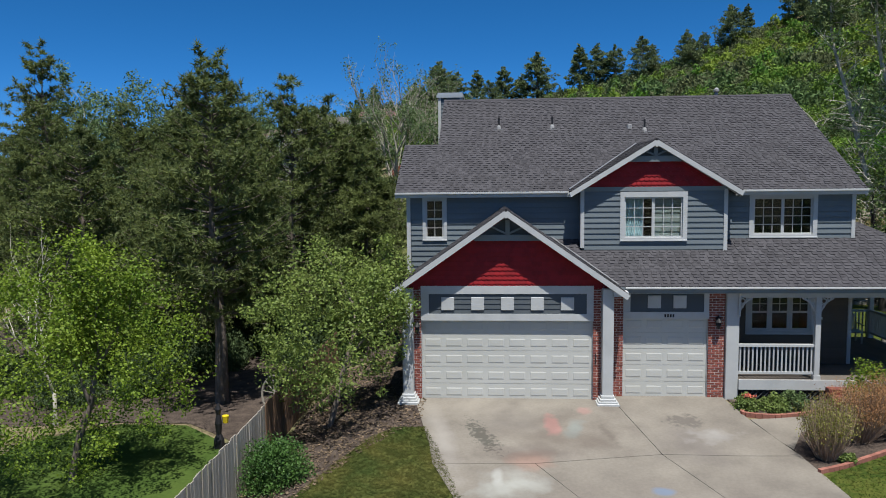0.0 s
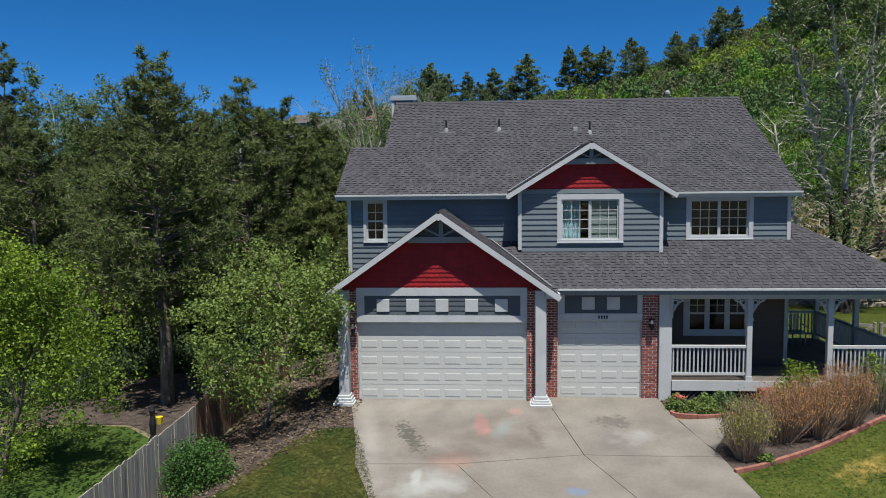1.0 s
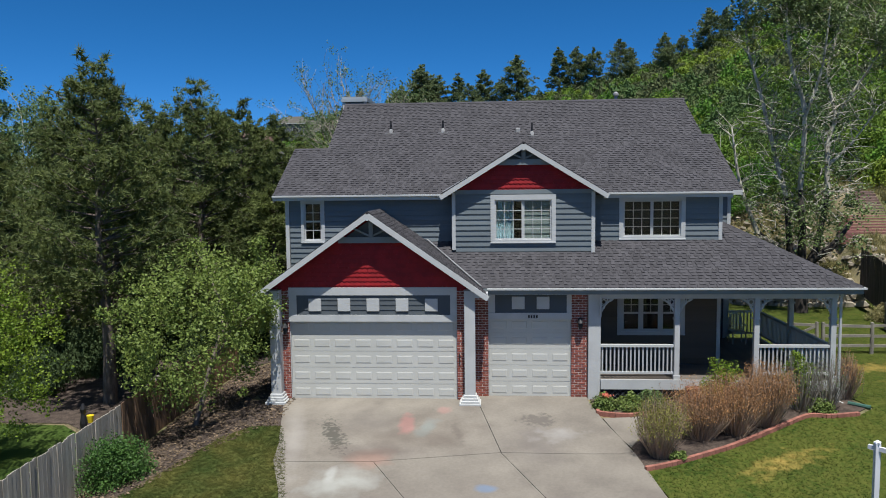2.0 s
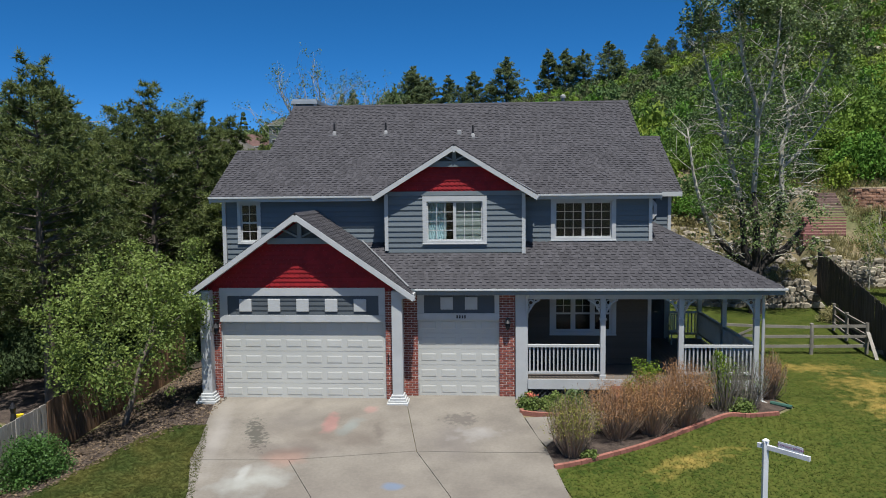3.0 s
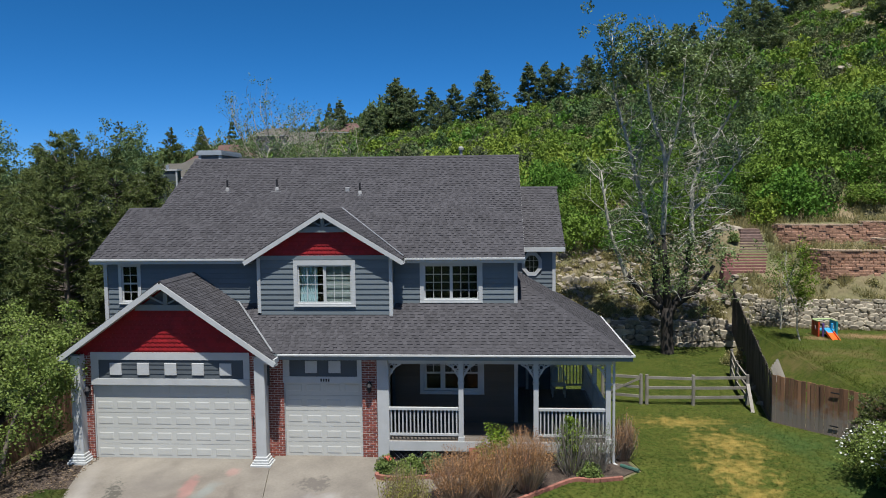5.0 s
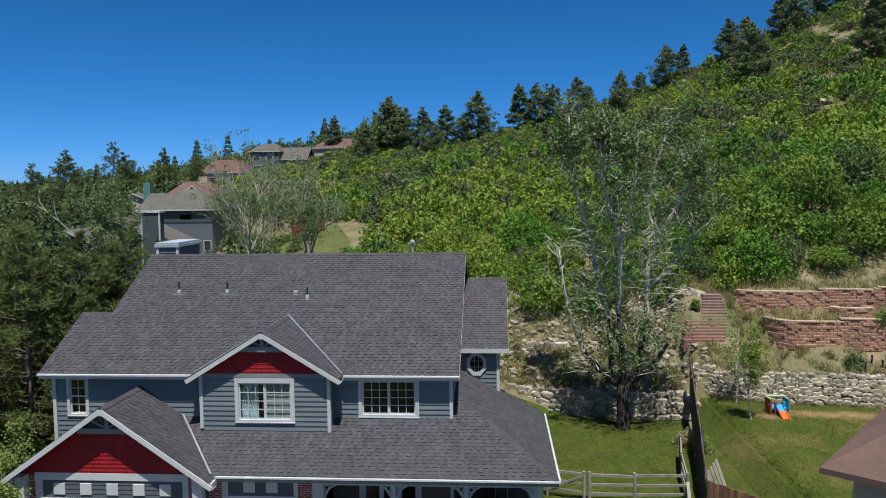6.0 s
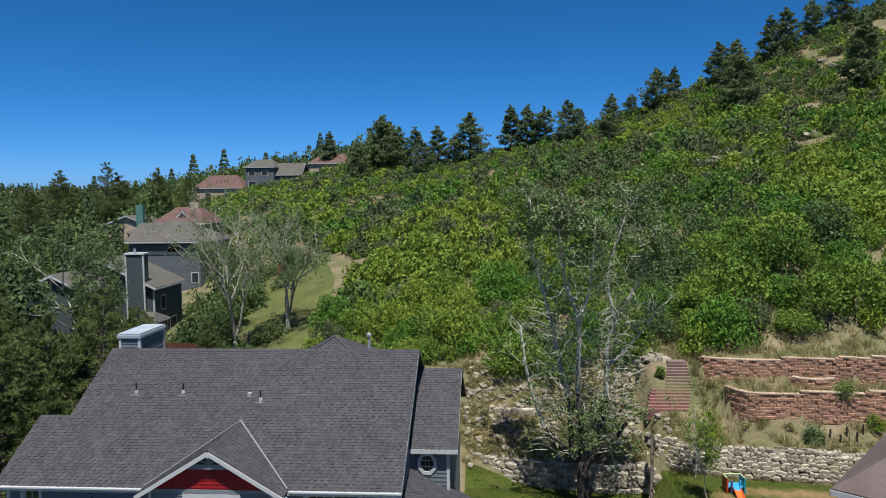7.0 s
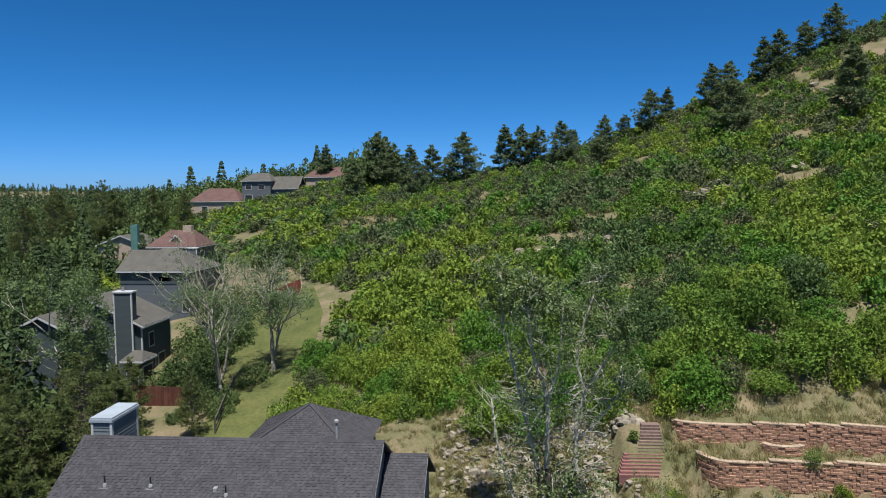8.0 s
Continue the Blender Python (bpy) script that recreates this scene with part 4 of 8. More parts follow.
column(-0.53, -0.23, -0.30, 0.0, 3.3)
column(5.12, 5.43, -0.30, 0.0, 3.3)
column(8.69, 9.05, 0.28, 0.62, 3.2, base=False)
part("wall", boxes((-0.5, -0.22, 0.0, 0.3, -0.3, 3.4), (5.12, 5.33, 0.0, 0.5, -0.3, 3.4)), M_TRIM, house)
part("wall", boxes((-0.5, 5.4, 0.2, 0.32, 2.3, 3.5), (5.3, 8.75, 0.57, 0.7, 2.3, 3.4)), M_PANEL, house)
part("downspout", tube(bmesh.new(), [(9.03, 0.0, 3.25), (9.03, 0.22, 3.05), (9.03, 0.24, 2.45)], [0.035] * 3, 6), M_TRIM, house)
part("downspout", tube(bmesh.new(), [(-0.56, 0.1, 3.1), (-0.56, 0.1, 0.0)], [0.035] * 2, 6), M_TRIM, house)
part("door_handle_post", boxes((4.955, 4.985, -0.02, 0.0, 1.1, 1.4)), M_BLACK, house)


def wall_lantern(x, y, z):
    l = part("wall_lantern", boxes((x - 0.05, x + 0.05, y - 0.03, y, z - 0.1, z + 0.12)), M_BLACK, house, "black wall lantern with a bell shade")
    part("arm", tube(bmesh.new(), [(x, y, z + 0.08), (x, y - 0.09, z + 0.16), (x, y - 0.13, z + 0.1)], [0.012] * 3, 6), M_BLACK, l)
    part("shade", lathe(bmesh.new(), x, y - 0.13, [(0.11, z + 0.0), (0.05, z + 0.09), (0.02, z + 0.12)], 10), M_BLACK, l)
    part("glass", lathe(bmesh.new(), x, y - 0.13, [(0.03, z - 0.2), (0.07, z - 0.1), (0.06, z - 0.005)], 10), M_BLACK, l)


wall_lantern(8.46, 0.38, 2.28)
wall_lantern(-0.12, -0.01, 2.2)

# ---- porch ----
DECK = 0.62
porch = thing("porch", "white railed wraparound porch with a dark deck", "porch")
for k in range(14):
    y0 = 0.26 + k * 0.137
    part("deck_board", boxes((9.05, 15.62, y0, y0 + 0.13, DECK - 0.03, DECK)), M_DECK, porch)
for k in range(19):
    x0 = 12.98 + k * 0.14
    part("deck_board", boxes((x0, x0 + 0.133, 2.19, 6.24, DECK - 0.03, DECK)), M_DECK, porch)
part("fascia", boxes((9.05, 15.64, 0.22, 0.26, 0.33, DECK), (15.62, 15.66, 0.22, 6.26, 0.33, DECK)), M_TRIM, porch)
bm = bmesh.new()
for k in range(44):
    x = 9.1 + k * 0.15
    beam(bm, (x, 0.27, -0.1), (x + 0.43, 0.27, 0.33), 0.006, 0.03, (0, 1, 0))
    beam(bm, (x + 0.43, 0.28, -0.1), (x, 0.28, 0.33), 0.006, 0.03, (0, 1, 0))
part("lattice", bm, M_PANEL, porch)
# Near-black sheets behind the lattice, the under-deck shade put in colour.
part("skirt", boxes((9.05, 15.6, 0.34, 0.36, -0.3, 0.33), (15.5, 15.55, 0.34, 6.2, -0.3, 0.33)), M_DARK, porch)
part("beam", boxes((9.03, 15.68, 0.26, 0.42, 2.98, 3.13), (15.5, 15.66, 0.42, 6.3, 2.98, 3.13)), M_TRIM, porch)


def scroll_bracket(x, y, s, u=(1, 0, 0)):
    """A curled fretwork bracket under the beam beside a post."""
    u = Vector(u)
    p = Vector((x, y, 0))
    bm = bmesh.new()
    arc = [(0.0, 2.56), (0.05, 2.68), (0.11, 2.78), (0.19, 2.87), (0.33, 2.94)]
    tube(bm, [p + u * (s * a) + Vector((0, 0, z)) for a, z in arc], [0.022, 0.03, 0.034, 0.03, 0.022], 6)
    for cu, cz, r in ((0.08, 2.87, 0.07), (0.22, 2.93, 0.045), (0.05, 2.72, 0.05), (0.31, 2.955, 0.03)):
        ring = [p + u * (s * (cu + r * math.cos(a))) + Vector((0, 0, cz + r * math.sin(a))) for a in (k * math.pi / 5 for k in range(11))]
        tube(bm, ring, [0.02] * 11, 5)
    return part("bracket", bm, M_TRIM, porch, "curled fretwork bracket")


def porch_post(x, y, sides):
    p = part("post", bevelled(boxes((x - 0.075, x + 0.075, y - 0.075, y + 0.075, 0.0 if x > 15 else DECK - 0.3, 3.0)), 0.01), M_TRIM, porch)
    for z0, z1 in ((DECK, DECK + 0.12), (2.36, 2.42)):
        part("collar", boxes((x - 0.095, x + 0.095, y - 0.095, y + 0.095, z0, z1)), M_TRIM, p)
    for s, u in sides:
        scroll_bracket(x + 0.08 * s * u[0], y + 0.08 * s * u[1], s, u)


X_, Y_ = (1, 0, 0), (0, 1, 0)
porch_post(11.22, 0.34, ((-1, X_), (1, X_)))
porch_post(13.45, 0.34, ((-1, X_), (1, X_)))
porch_post(15.57, 0.34, ((-1, X_), (1, Y_)))
porch_post(15.57, 3.3, ((-1, Y_), (1, Y_)))
porch_post(15.57, 6.18, ((-1, Y_), (-1, X_)))
scroll_bracket(9.06, 0.34, 1)
baluster_mesh = None


def railing(p, q, gap=0.115):
    """A porch railing from p to q: top and bottom rail and square balusters."""
    global baluster_mesh
    p, q = Vector((*p, 0)), Vector((*q, 0))
    r = part("railing", beam(bmesh.new(), p + Vector((0, 0, 1.595)), q + Vector((0, 0, 1.595)), 0.10, 0.075), M_TRIM, porch, "white porch railing")
    part("bottom_rail", beam(bmesh.new(), p + Vector((0, 0, 0.80)), q + Vector((0, 0, 0.80)), 0.06, 0.07), M_TRIM, r)
    n = max(2, int((q - p).length / gap))
    if baluster_mesh is None:
        bm = boxes((-0.02, 0.02, -0.02, 0.02, 0.83, 1.56))
        baluster_mesh = bpy.data.meshes.new("baluster")
        bm.to_mesh(baluster_mesh)
        bm.free()
        baluster_mesh.materials.append(M_TRIM)
    for k in range(n):
        b = new("baluster", baluster_mesh)
        b.parent = r
        c = p.lerp(q, (k + 0.5) / n)
        b.location = (c.x, c.y, 0)


railing((9.05, 0.34), (11.14, 0.34))
railing((13.53, 0.34), (15.49, 0.34))
railing((15.57, 0.42), (15.57, 3.22))
railing((15.57, 3.38), (15.57, 6.10))
railing((14.5, 6.18), (15.49, 6.18))
# entry steps in brick
for k in range(3):
    bm = bevelled(boxes((11.45, 13.25, -0.65 + 0.3 * k, 0.24, -0.2, 0.12 + 0.16 * k)), 0.012)
    part("step", bm, M_BRICK, porch, "red brick step")
# door in the side wing
fd = part("front_door", boxes((13.5, 14.32, 6.20, 6.25, DECK, 2.70)), M_PANEL, house, "dark porch door with a glazed upper panel")
part("casing", boxes((13.4, 13.5, 6.17, 6.26, DECK, 2.82), (14.32, 14.4, 6.17, 6.26, DECK, 2.82), (13.5, 14.32, 6.17, 6.26, 2.70, 2.82)), M_TRIM, fd)
part("glazing", boxes((13.62, 14.2, 6.185, 6.20, 1.5, 2.5)), M_GLASS, fd)
part("handle", tube(bmesh.new(), [(13.56, 6.17, 1.5), (13.56, 6.13, 1.55), (13.56, 6.13, 1.7)], [0.012] * 3, 6), M_METAL, fd)

# chair on the side porch
chair = thing("porch_chair", "white slatted garden chair on the dark porch deck", "chair", (14.55, 5.3, DECK))
part("seat", bevelled(boxes((-0.25, 0.25, -0.25, 0.25, 0.40, 0.44)), 0.01), M_TRIM, chair)
for x in (-0.22, 0.22):
    for y in (-0.22, 0.22):
        part("leg", boxes((x - 0.02, x + 0.02, y - 0.02, y + 0.02, 0.0, 0.40)), M_TRIM, chair)
part("back_frame", tube(bmesh.new(), [(-0.23, 0.23, 0.44), (-0.22, 0.26, 0.85), (-0.1, 0.28, 1.0), (0.1, 0.28, 1.0), (0.22, 0.26, 0.85), (0.23, 0.23, 0.44)], [0.022] * 6, 6), M_TRIM, chair)
for k in range(5):
    x = -0.14 + 0.07 * k
    part("slat", beam(bmesh.new(), (x, 0.24, 0.44), (x, 0.275, 0.97), 0.04, 0.012, (0, 1, 0)), M_TRIM, chair)
for x in (-0.26, 0.26):
    part("arm", beam(bmesh.new(), (x, -0.24, 0.64), (x, 0.25, 0.66), 0.05, 0.025), M_TRIM, chair)

# ---- plants ----


def quads(cent, size, rng, flat=0.0, long=1.0, tri=False):
    """Small leaf blades at the points cent: each a quad turned at random; flat leans them level, long stretches them."""
    n = len(cent)
    a = rng.normal(size=(n, 3))
    a /= np.linalg.norm(a, axis=1, keepdims=True)
    b = rng.normal(size=(n, 3))
    b[:, 2] *= 1 - flat
    a[:, 2] *= 1 - flat
    b -= a * (a * b).sum(1, keepdims=True) / np.maximum((a * a).sum(1, keepdims=True), 1e-6)
    b /= np.maximum(np.linalg.norm(b, axis=1, keepdims=True), 1e-6)
    a /= np.maximum(np.linalg.norm(a, axis=1, keepdims=True), 1e-6)
    s = (np.asarray(size) * rng.uniform(0.6, 1.3, n))[:, None]
    w = s / long * 0.5
    if tri:
        v = np.stack([cent - a * s * 0.6, cent + b * w * 1.3 + a * s * 0.4, cent - b * w * 1.3 + a * s * 0.5], 1).reshape(-1, 3)
        return v, np.arange(3 * n).reshape(n, 3)
    # a leaf-like kite
    v = np.stack([cent - a * s * 0.55, cent + b * w - a * s * 0.05, cent + a * s * 0.55, cent - b * w - a * s * 0.05], 1).reshape(-1, 3)
    f = np.arange(4 * n).reshape(n, 4)
    return v, f


def clump_points(rng, centers, radius, per):
    """Points spread through the outer part of round clumps."""
    c = np.repeat(np.asarray(centers), per, 0)
    d = rng.normal(size=c.shape)
    d /= np.linalg.norm(d, axis=1, keepdims=True)
    r = np.repeat(np.broadcast_to(radius, (len(centers),)), per)
    return c + d * (r * rng.uniform(0.35, 1.0, len(c)) ** 0.6)[:, None]


def outward(p, d, size, rng, jitter=0.5, tri=True):
    """Leaf blades at the points p, each turned roughly to face along d."""
    n = d + rng.normal(size=d.shape) * jitter
    n /= np.linalg.norm(n, axis=1, keepdims=True)
    a = np.cross(n, rng.normal(size=d.shape))
    a /= np.linalg.norm(a, axis=1, keepdims=True)
    b = np.cross(n, a)
    s = (np.asarray(size) * rng.uniform(0.65, 1.35, len(p)))[:, None]
    if tri:
        v = np.stack([p + a * s * 0.7, p - a * s * 0.4 + b * s * 0.55, p - a * s * 0.45 - b * s * 0.5], 1).reshape(-1, 3)
        return v, np.arange(3 * len(p)).reshape(-1, 3)
    v = np.stack([p - a * s * 0.6, p + b * s * 0.42, p + a * s * 0.6, p - b * s * 0.42], 1).reshape(-1, 3)
    return v, np.arange(4 * len(p)).reshape(-1, 4)


def leaf_balls(rng, cent, rad, per, size, up=0.35, jitter=0.7, tri=True):
    """Leaves on the outside of round clumps."""
    c, r = np.repeat(np.asarray(cent), per, 0), np.repeat(np.broadcast_to(rad, (len(cent),)), per)
    d = rng.normal(size=c.shape)
    d[:, 2] += up
    d /= np.linalg.norm(d, axis=1, keepdims=True)
    return outward(c + d * (r * rng.uniform(0.7, 1.06, len(c)))[:, None], d, size, rng, jitter, tri)


def thicket(rng, n_clumps, per, size, squash=0.8, clump=0.3):
    """A scrubby dome one metre in radius out of leafy clumps, uneven in outline."""
    d = rng.normal(size=(n_clumps, 3))
    d /= np.linalg.norm(d, axis=1, keepdims=True)
    d[:, 2] = np.abs(d[:, 2])
    c = d * rng.uniform(0.4, 0.88, (n_clumps, 1)) * np.array([1, 1, squash * 1.3])
    v, f = leaf_balls(rng, c, rng.uniform(0.55, 1.15, n_clumps) * clump, per, size)
    return v, f


def limbs(rng, base, height, spread, stems, levels, bend=0.15, start=0.3, r0=0.12):
    """Branching limbs from base. Returns the list of (points, radii) and the tips."""
    out, tips = [], []

    def grow(p, d, length, r, level):
        pts, q = [Vector(p)], Vector(p)
        d = Vector(d).normalized()
        n = 4
        for k in range(n):
            d = (d + Vector(rng.normal(size=3)) * bend + Vector((0, 0, 0.05))).normalized()
            q = q + d * length / n
            pts.append(q.copy())
            if level < levels and k >= 1:
                for _ in range(1 if level else 2):
                    side = Vector(rng.normal(size=3)).normalized()
                    grow(q, (d * 0.75 + side * 0.75 * spread + Vector((0, 0, 0.15))), length * rng.uniform(0.42, 0.66), r * 0.5, level + 1)
        out.append((pts, [r * (1 - 0.75 * k / n) for k in range(n + 1)]))
        tips.append(q.copy())
        tips.append(pts[-2])

    for s in range(stems):
        a = rng.uniform(0, 6.28)
        lean = 0.12 if stems == 1 else 0.28 * spread
        d = Vector((math.cos(a) * lean, math.sin(a) * lean, 1))
        grow(Vector(base) + Vector((0, 0, height * start if stems > 1 else 0)), d, height * (0.72 if stems > 1 else 0.62), r0 * (0.65 if stems > 1 else 1), 0)
    if stems > 1:
        out.append(([Vector(base) - Vector((0, 0, 0.2)), Vector(base) + Vector((0.02, 0, height * start * 0.5)), Vector(base) + Vector((0, 0.02, height * start + 0.1))], [r0 * 1.35, r0, r0 * 0.95]))
    else:
        out[-1][0][0].z -= 0.2
    return out, tips


def broad_tree(name, label, at, height, radius, seed, leaf=M_LEAF2, bark=M_BARK, stems=1, levels=2, clumps=90, per=26, size=0.09, clump_r=0.35, r0=0.1, fill=0.5, spread=1.0, start=0.25, squash=0.8, low=0.25, category="tree", group="", bare_top=2.0):
    rng = np.random.default_rng(seed)
    t = thing(name, label, category, at, group)
    out, tips = limbs(rng, (0, 0, 0), height, spread, stems, levels, r0=r0, start=start)
    bm = bmesh.new()
    for pts, rad in out:
        tube(bm, pts, rad, 6 if rad[0] > 0.03 else 4)
    trunk = part("trunk", bm, bark, t, "", smooth=True)
    c = np.array([tuple(p) for p in tips])
    k = height / c[:, 2].max()
    c *= k
    for v in trunk.data.vertices:
        if v.co.z > 0:
            v.co *= k
    c = c[rng.choice(len(c), max(1, int(clumps * (1 - fill))))]
    d = rng.normal(size=(max(1, int(clumps * fill)), 3))
    d /= np.linalg.norm(d, axis=1, keepdims=True)
    mid = height * (1 + low) / 2
    shell = np.array([0, 0, mid]) + d * rng.uniform(0.55, 1.0, (len(d), 1)) * np.array([radius, radius, height * (1 - low) / 2 * 1.0])
    c = np.concatenate([c, shell])
    c += rng.normal(size=c.shape) * 0.12
    c = c[(c[:, 2] < bare_top * height) | (rng.uniform(size=len(c)) < 0.2)]
    pts = clump_points(rng, c, rng.uniform(0.5, 1.25, len(c)) * clump_r, per)
    v, f = quads(pts, size, rng, flat=0.25, long=1.5)
    np_mesh("crown", v, f, leaf, t)
    return t


def pine_arrays(rng, height, radius, levels, per_branch, tuft, blades, blade_w, bare=0.12, droop=0.15, ragged=0.35, full=1.25):
    """Limbs and needle tufts of a pine, as a bmesh and arrays."""
    bm = bmesh.new()
    wob = [Vector((rng.normal() * 0.05, rng.normal() * 0.05, 0)) * k for k in range(7)]
    tube(bm, [Vector((0, 0, height * 0.96 * k / 6 - (0.3 if k == 0 else 0))) + wob[k] * height * 0.06 for k in range(7)], [height * 0.021 * (1 - k / 6.15) ** 1.3 + 0.006 for k in range(7)], 8)
    cent = []
    for k in range(levels):
        u = bare + (1 - bare) * (k + rng.uniform(0, 0.8)) / levels
        n = int(rng.integers(3, 6)) if u < 0.93 else 2
        for j in range(n):
            a = rng.uniform(0, 2 * math.pi)
            env = (1 - u ** full) ** 0.8 * (0.55 + 0.45 * min(1, (u - bare) * 4 + 0.3))
            ln = radius * max(0.2, env) * rng.uniform(1 - ragged, 1.1)
            p = Vector((0, 0, u * height))
            d = Vector((math.cos(a), math.sin(a), rng.uniform(-0.1, 0.25) + 0.6 * u))
            q = p + d.normalized() * ln * 0.55 + Vector((0, 0, -droop * ln * 0.2))
            r = p + d.normalized() * ln + Vector((0, 0, droop * ln * 0.35))
            if ln > radius * 0.25:
                tube(bm, [p, q, r], [0.012 * height * 0.25 + 0.012, 0.015, 0.006], 4)
            m = max(5, int(per_branch * ln / radius + 2))
            for _ in range(m):
                s = rng.uniform(0.3, 1.0) ** 0.7
                b = p.lerp(q, s * 2) if s < 0.5 else q.lerp(r, s * 2 - 1)
                w = ln * 0.16 * (1.2 - s * 0.5)
                cent.append((b.x + rng.normal() * w, b.y + rng.normal() * w, b.z + rng.normal() * w * 0.45 + 0.05))
    cent.append((0, 0, height * 0.99))
    cent = np.array(cent)
    n = len(cent)
    c = np.repeat(cent, blades, 0)
    d = rng.normal(size=c.shape)
    d[:, 2] = d[:, 2] * 0.8 + 0.35
    d /= np.linalg.norm(d, axis=1, keepdims=True)
    side = np.cross(d, rng.normal(size=c.shape))
    side /= np.linalg.norm(side, axis=1, keepdims=True)
    ln = tuft * rng.uniform(0.6, 1.2, (len(c), 1))
    v = np.stack([c + side * blade_w * 1.3, c - side * blade_w * 1.3, c + d * ln], 1).reshape(-1, 3)
    # one island a tuft blade
    return bm, v, np.arange(len(v)).reshape(-1, 3)


def pine(name, label, at, height, radius, seed, levels=24, per_branch=7, tuft=0.30, blades=16, blade_w=0.02, group="", leaf=M_NEEDLE, **kw):
    rng = np.random.default_rng(seed)
    t = thing(name, label, "tree", at, group)
    bm, v, f = pine_arrays(rng, height, radius, levels, per_branch, tuft, blades, blade_w, **kw)
    part("trunk", bm, M_BARK, t, "", smooth=True)
    np_mesh("crown", v, f, leaf, t)
    return t


def bush_arrays(rng, n_clumps, per, size, squash=0.75, clump=0.32, tri=False, flat=0.3):
    """Leaves of a rounded bush one metre in radius, base at the origin."""
    d = rng.normal(size=(n_clumps, 3))
    d /= np.linalg.norm(d, axis=1, keepdims=True)
    d[:, 2] = np.abs(d[:, 2])
    c = d * rng.uniform(0.45, 0.85, (n_clumps, 1)) * np.array([1, 1, squash * 1.35])
    pts = clump_points(rng, c, rng.uniform(0.6, 1.2, n_clumps) * clump, per)
    pts = pts[pts[:, 2] > -0.05]
    return quads(pts, size, rng, flat=flat, long=1.25, tri=tri)


def scatter(name, spots, variants, material, rng, label, category, squash=(0.8, 1.2), mats=None):
    """One object out of many turned and scaled copies of a few leaf meshes; spots: x, y, radius rows."""
    vs, fs, ix, base = [], [], [], 0
    for k, (x, y, r) in enumerate(spots):
        v, f = variants[rng.integers(len(variants))]
        a = rng.uniform(0, 6.28)
        ca, sa = math.cos(a), math.sin(a)
        w = np.empty_like(v)
        w[:, 0] = (v[:, 0] * ca - v[:, 1] * sa) * r + x
        w[:, 1] = (v[:, 0] * sa + v[:, 1] * ca) * r + y
        w[:, 2] = v[:, 2] * r * rng.uniform(*squash) + gz(x, y) - 0.05
        vs.append(w)
        fs.append(f + base)
        base += len(v)
        pick = noise.noise((x * 0.05, y * 0.05, 5.0)) * 1.9 + rng.normal() * 0.42
        kind_ = 1 if pick > 0.42 else 2 if pick < -0.5 else 3 if -0.15 < pick < 0.1 else 0
        if y > 62 and rng.uniform() < 0.3 or rng.uniform() < 0.05:
            kind_ = 4
        ix.append(np.full(len(f), kind_))
    ob = np_mesh(name, np.concatenate(vs), np.concatenate(fs), material, mats=mats, index=np.concatenate(ix) if mats else None)
    return tagged(ob, label, category, "", "stuff")


rng0 = np.random.default_rng(7)
M_OAK_GREY = mat("grey olive scrub", (0.125, 0.145, 0.062), (0.075, 0.095, 0.042), rough=0.7, scale=0.3, fine=1.2, mixfine=0.25, island=0.14, bump=0, thin=0.2, spec=0.1)
OAKS = (M_OAK_PALE, M_OAK_DARK, M_OAK_FRESH, M_OAK_GREY)
# scrub oak over the hill: dense, with bare patches
spots, cells = [], {}
hill_gap = [(43, 72, 2.6), (46, 66, 2.2), (25.5, 65, 3.2), (21.4, 62.4, 2.4), (28.6, 62.5, 2.2), (31, 57, 1.8), (33.2, 36.2, 0.7), (37.5, 39, 0.8), (54.5, 69.5, 4), (74, 112, 3), (15.2, 34, 1.5), (20.5, 30.5, 1.6), (62, 92, 3), (36, 84, 2.4)]
for _ in range(30000):
    x, y = rng0.uniform(-55, 135), rng0.uniform(24, 142)
    y += 50 * max(0, min(1, (5 - x) / 40)) * (y > 100)
    if y < 25.2 + 0.03 * abs(x - 24) - 2.0 * (12 < x < 20 or 27.6 < x < 31.2):
        continue
    if x < 16 and y < 26:
        continue
    # grass bank beside the hill's foot and the plots to the west
    edge = 2.2 - 0.03 * max(0, y - 40) - max(0, y - 62) * 0.62
    if x < edge or x < -55 or x > 24 + 0.64 * (y + 26) or y > 137 and x > 10:
        continue
    nz = noise.noise((x * 0.055, y * 0.055, 3.1)) + 0.45 * noise.noise((x * 0.17, y * 0.17, 8.0))
    if nz < -0.34 and y > 40 and x > 14:
        continue
    if any((x - a) ** 2 + (y - b) ** 2 < c * c for a, b, c in hill_gap):
        continue
    r = rng0.uniform(0.7, 2.5) * (0.8 if y > 105 else 1.0) * (1.25 if y < 42 and x > 24 else 1.0)
    cx, cy = int(x // 5), int(y // 5)
    close = [q for i in (-1, 0, 1) for j in (-1, 0, 1) for q in cells.get((cx + i, cy + j), ())]
    if any((x - a) ** 2 + (y - b) ** 2 < (0.43 * (r + c)) ** 2 for a, b, c in close):
        continue
    cells.setdefault((cx, cy), []).append((x, y, r))
    spots.append((x, y, r))
near = [s for s in spots if s[1] < 40 and s[0] < 44]
far = [s for s in spots if not (s[1] < 40 and s[0] < 44)]
large_bush = [thicket(rng0, 90, 46, 0.056, clump=0.25) for _ in range(4)]
small_bush = [thicket(rng0, 44, 26, 0.09, clump=0.3) for _ in range(4)]
mid_bush = [thicket(rng0, 40, 14, 0.128, clump=0.3) for _ in range(6)]
high_bush = [thicket(rng0, 28, 10, 0.165, clump=0.33) for _ in range(6)]
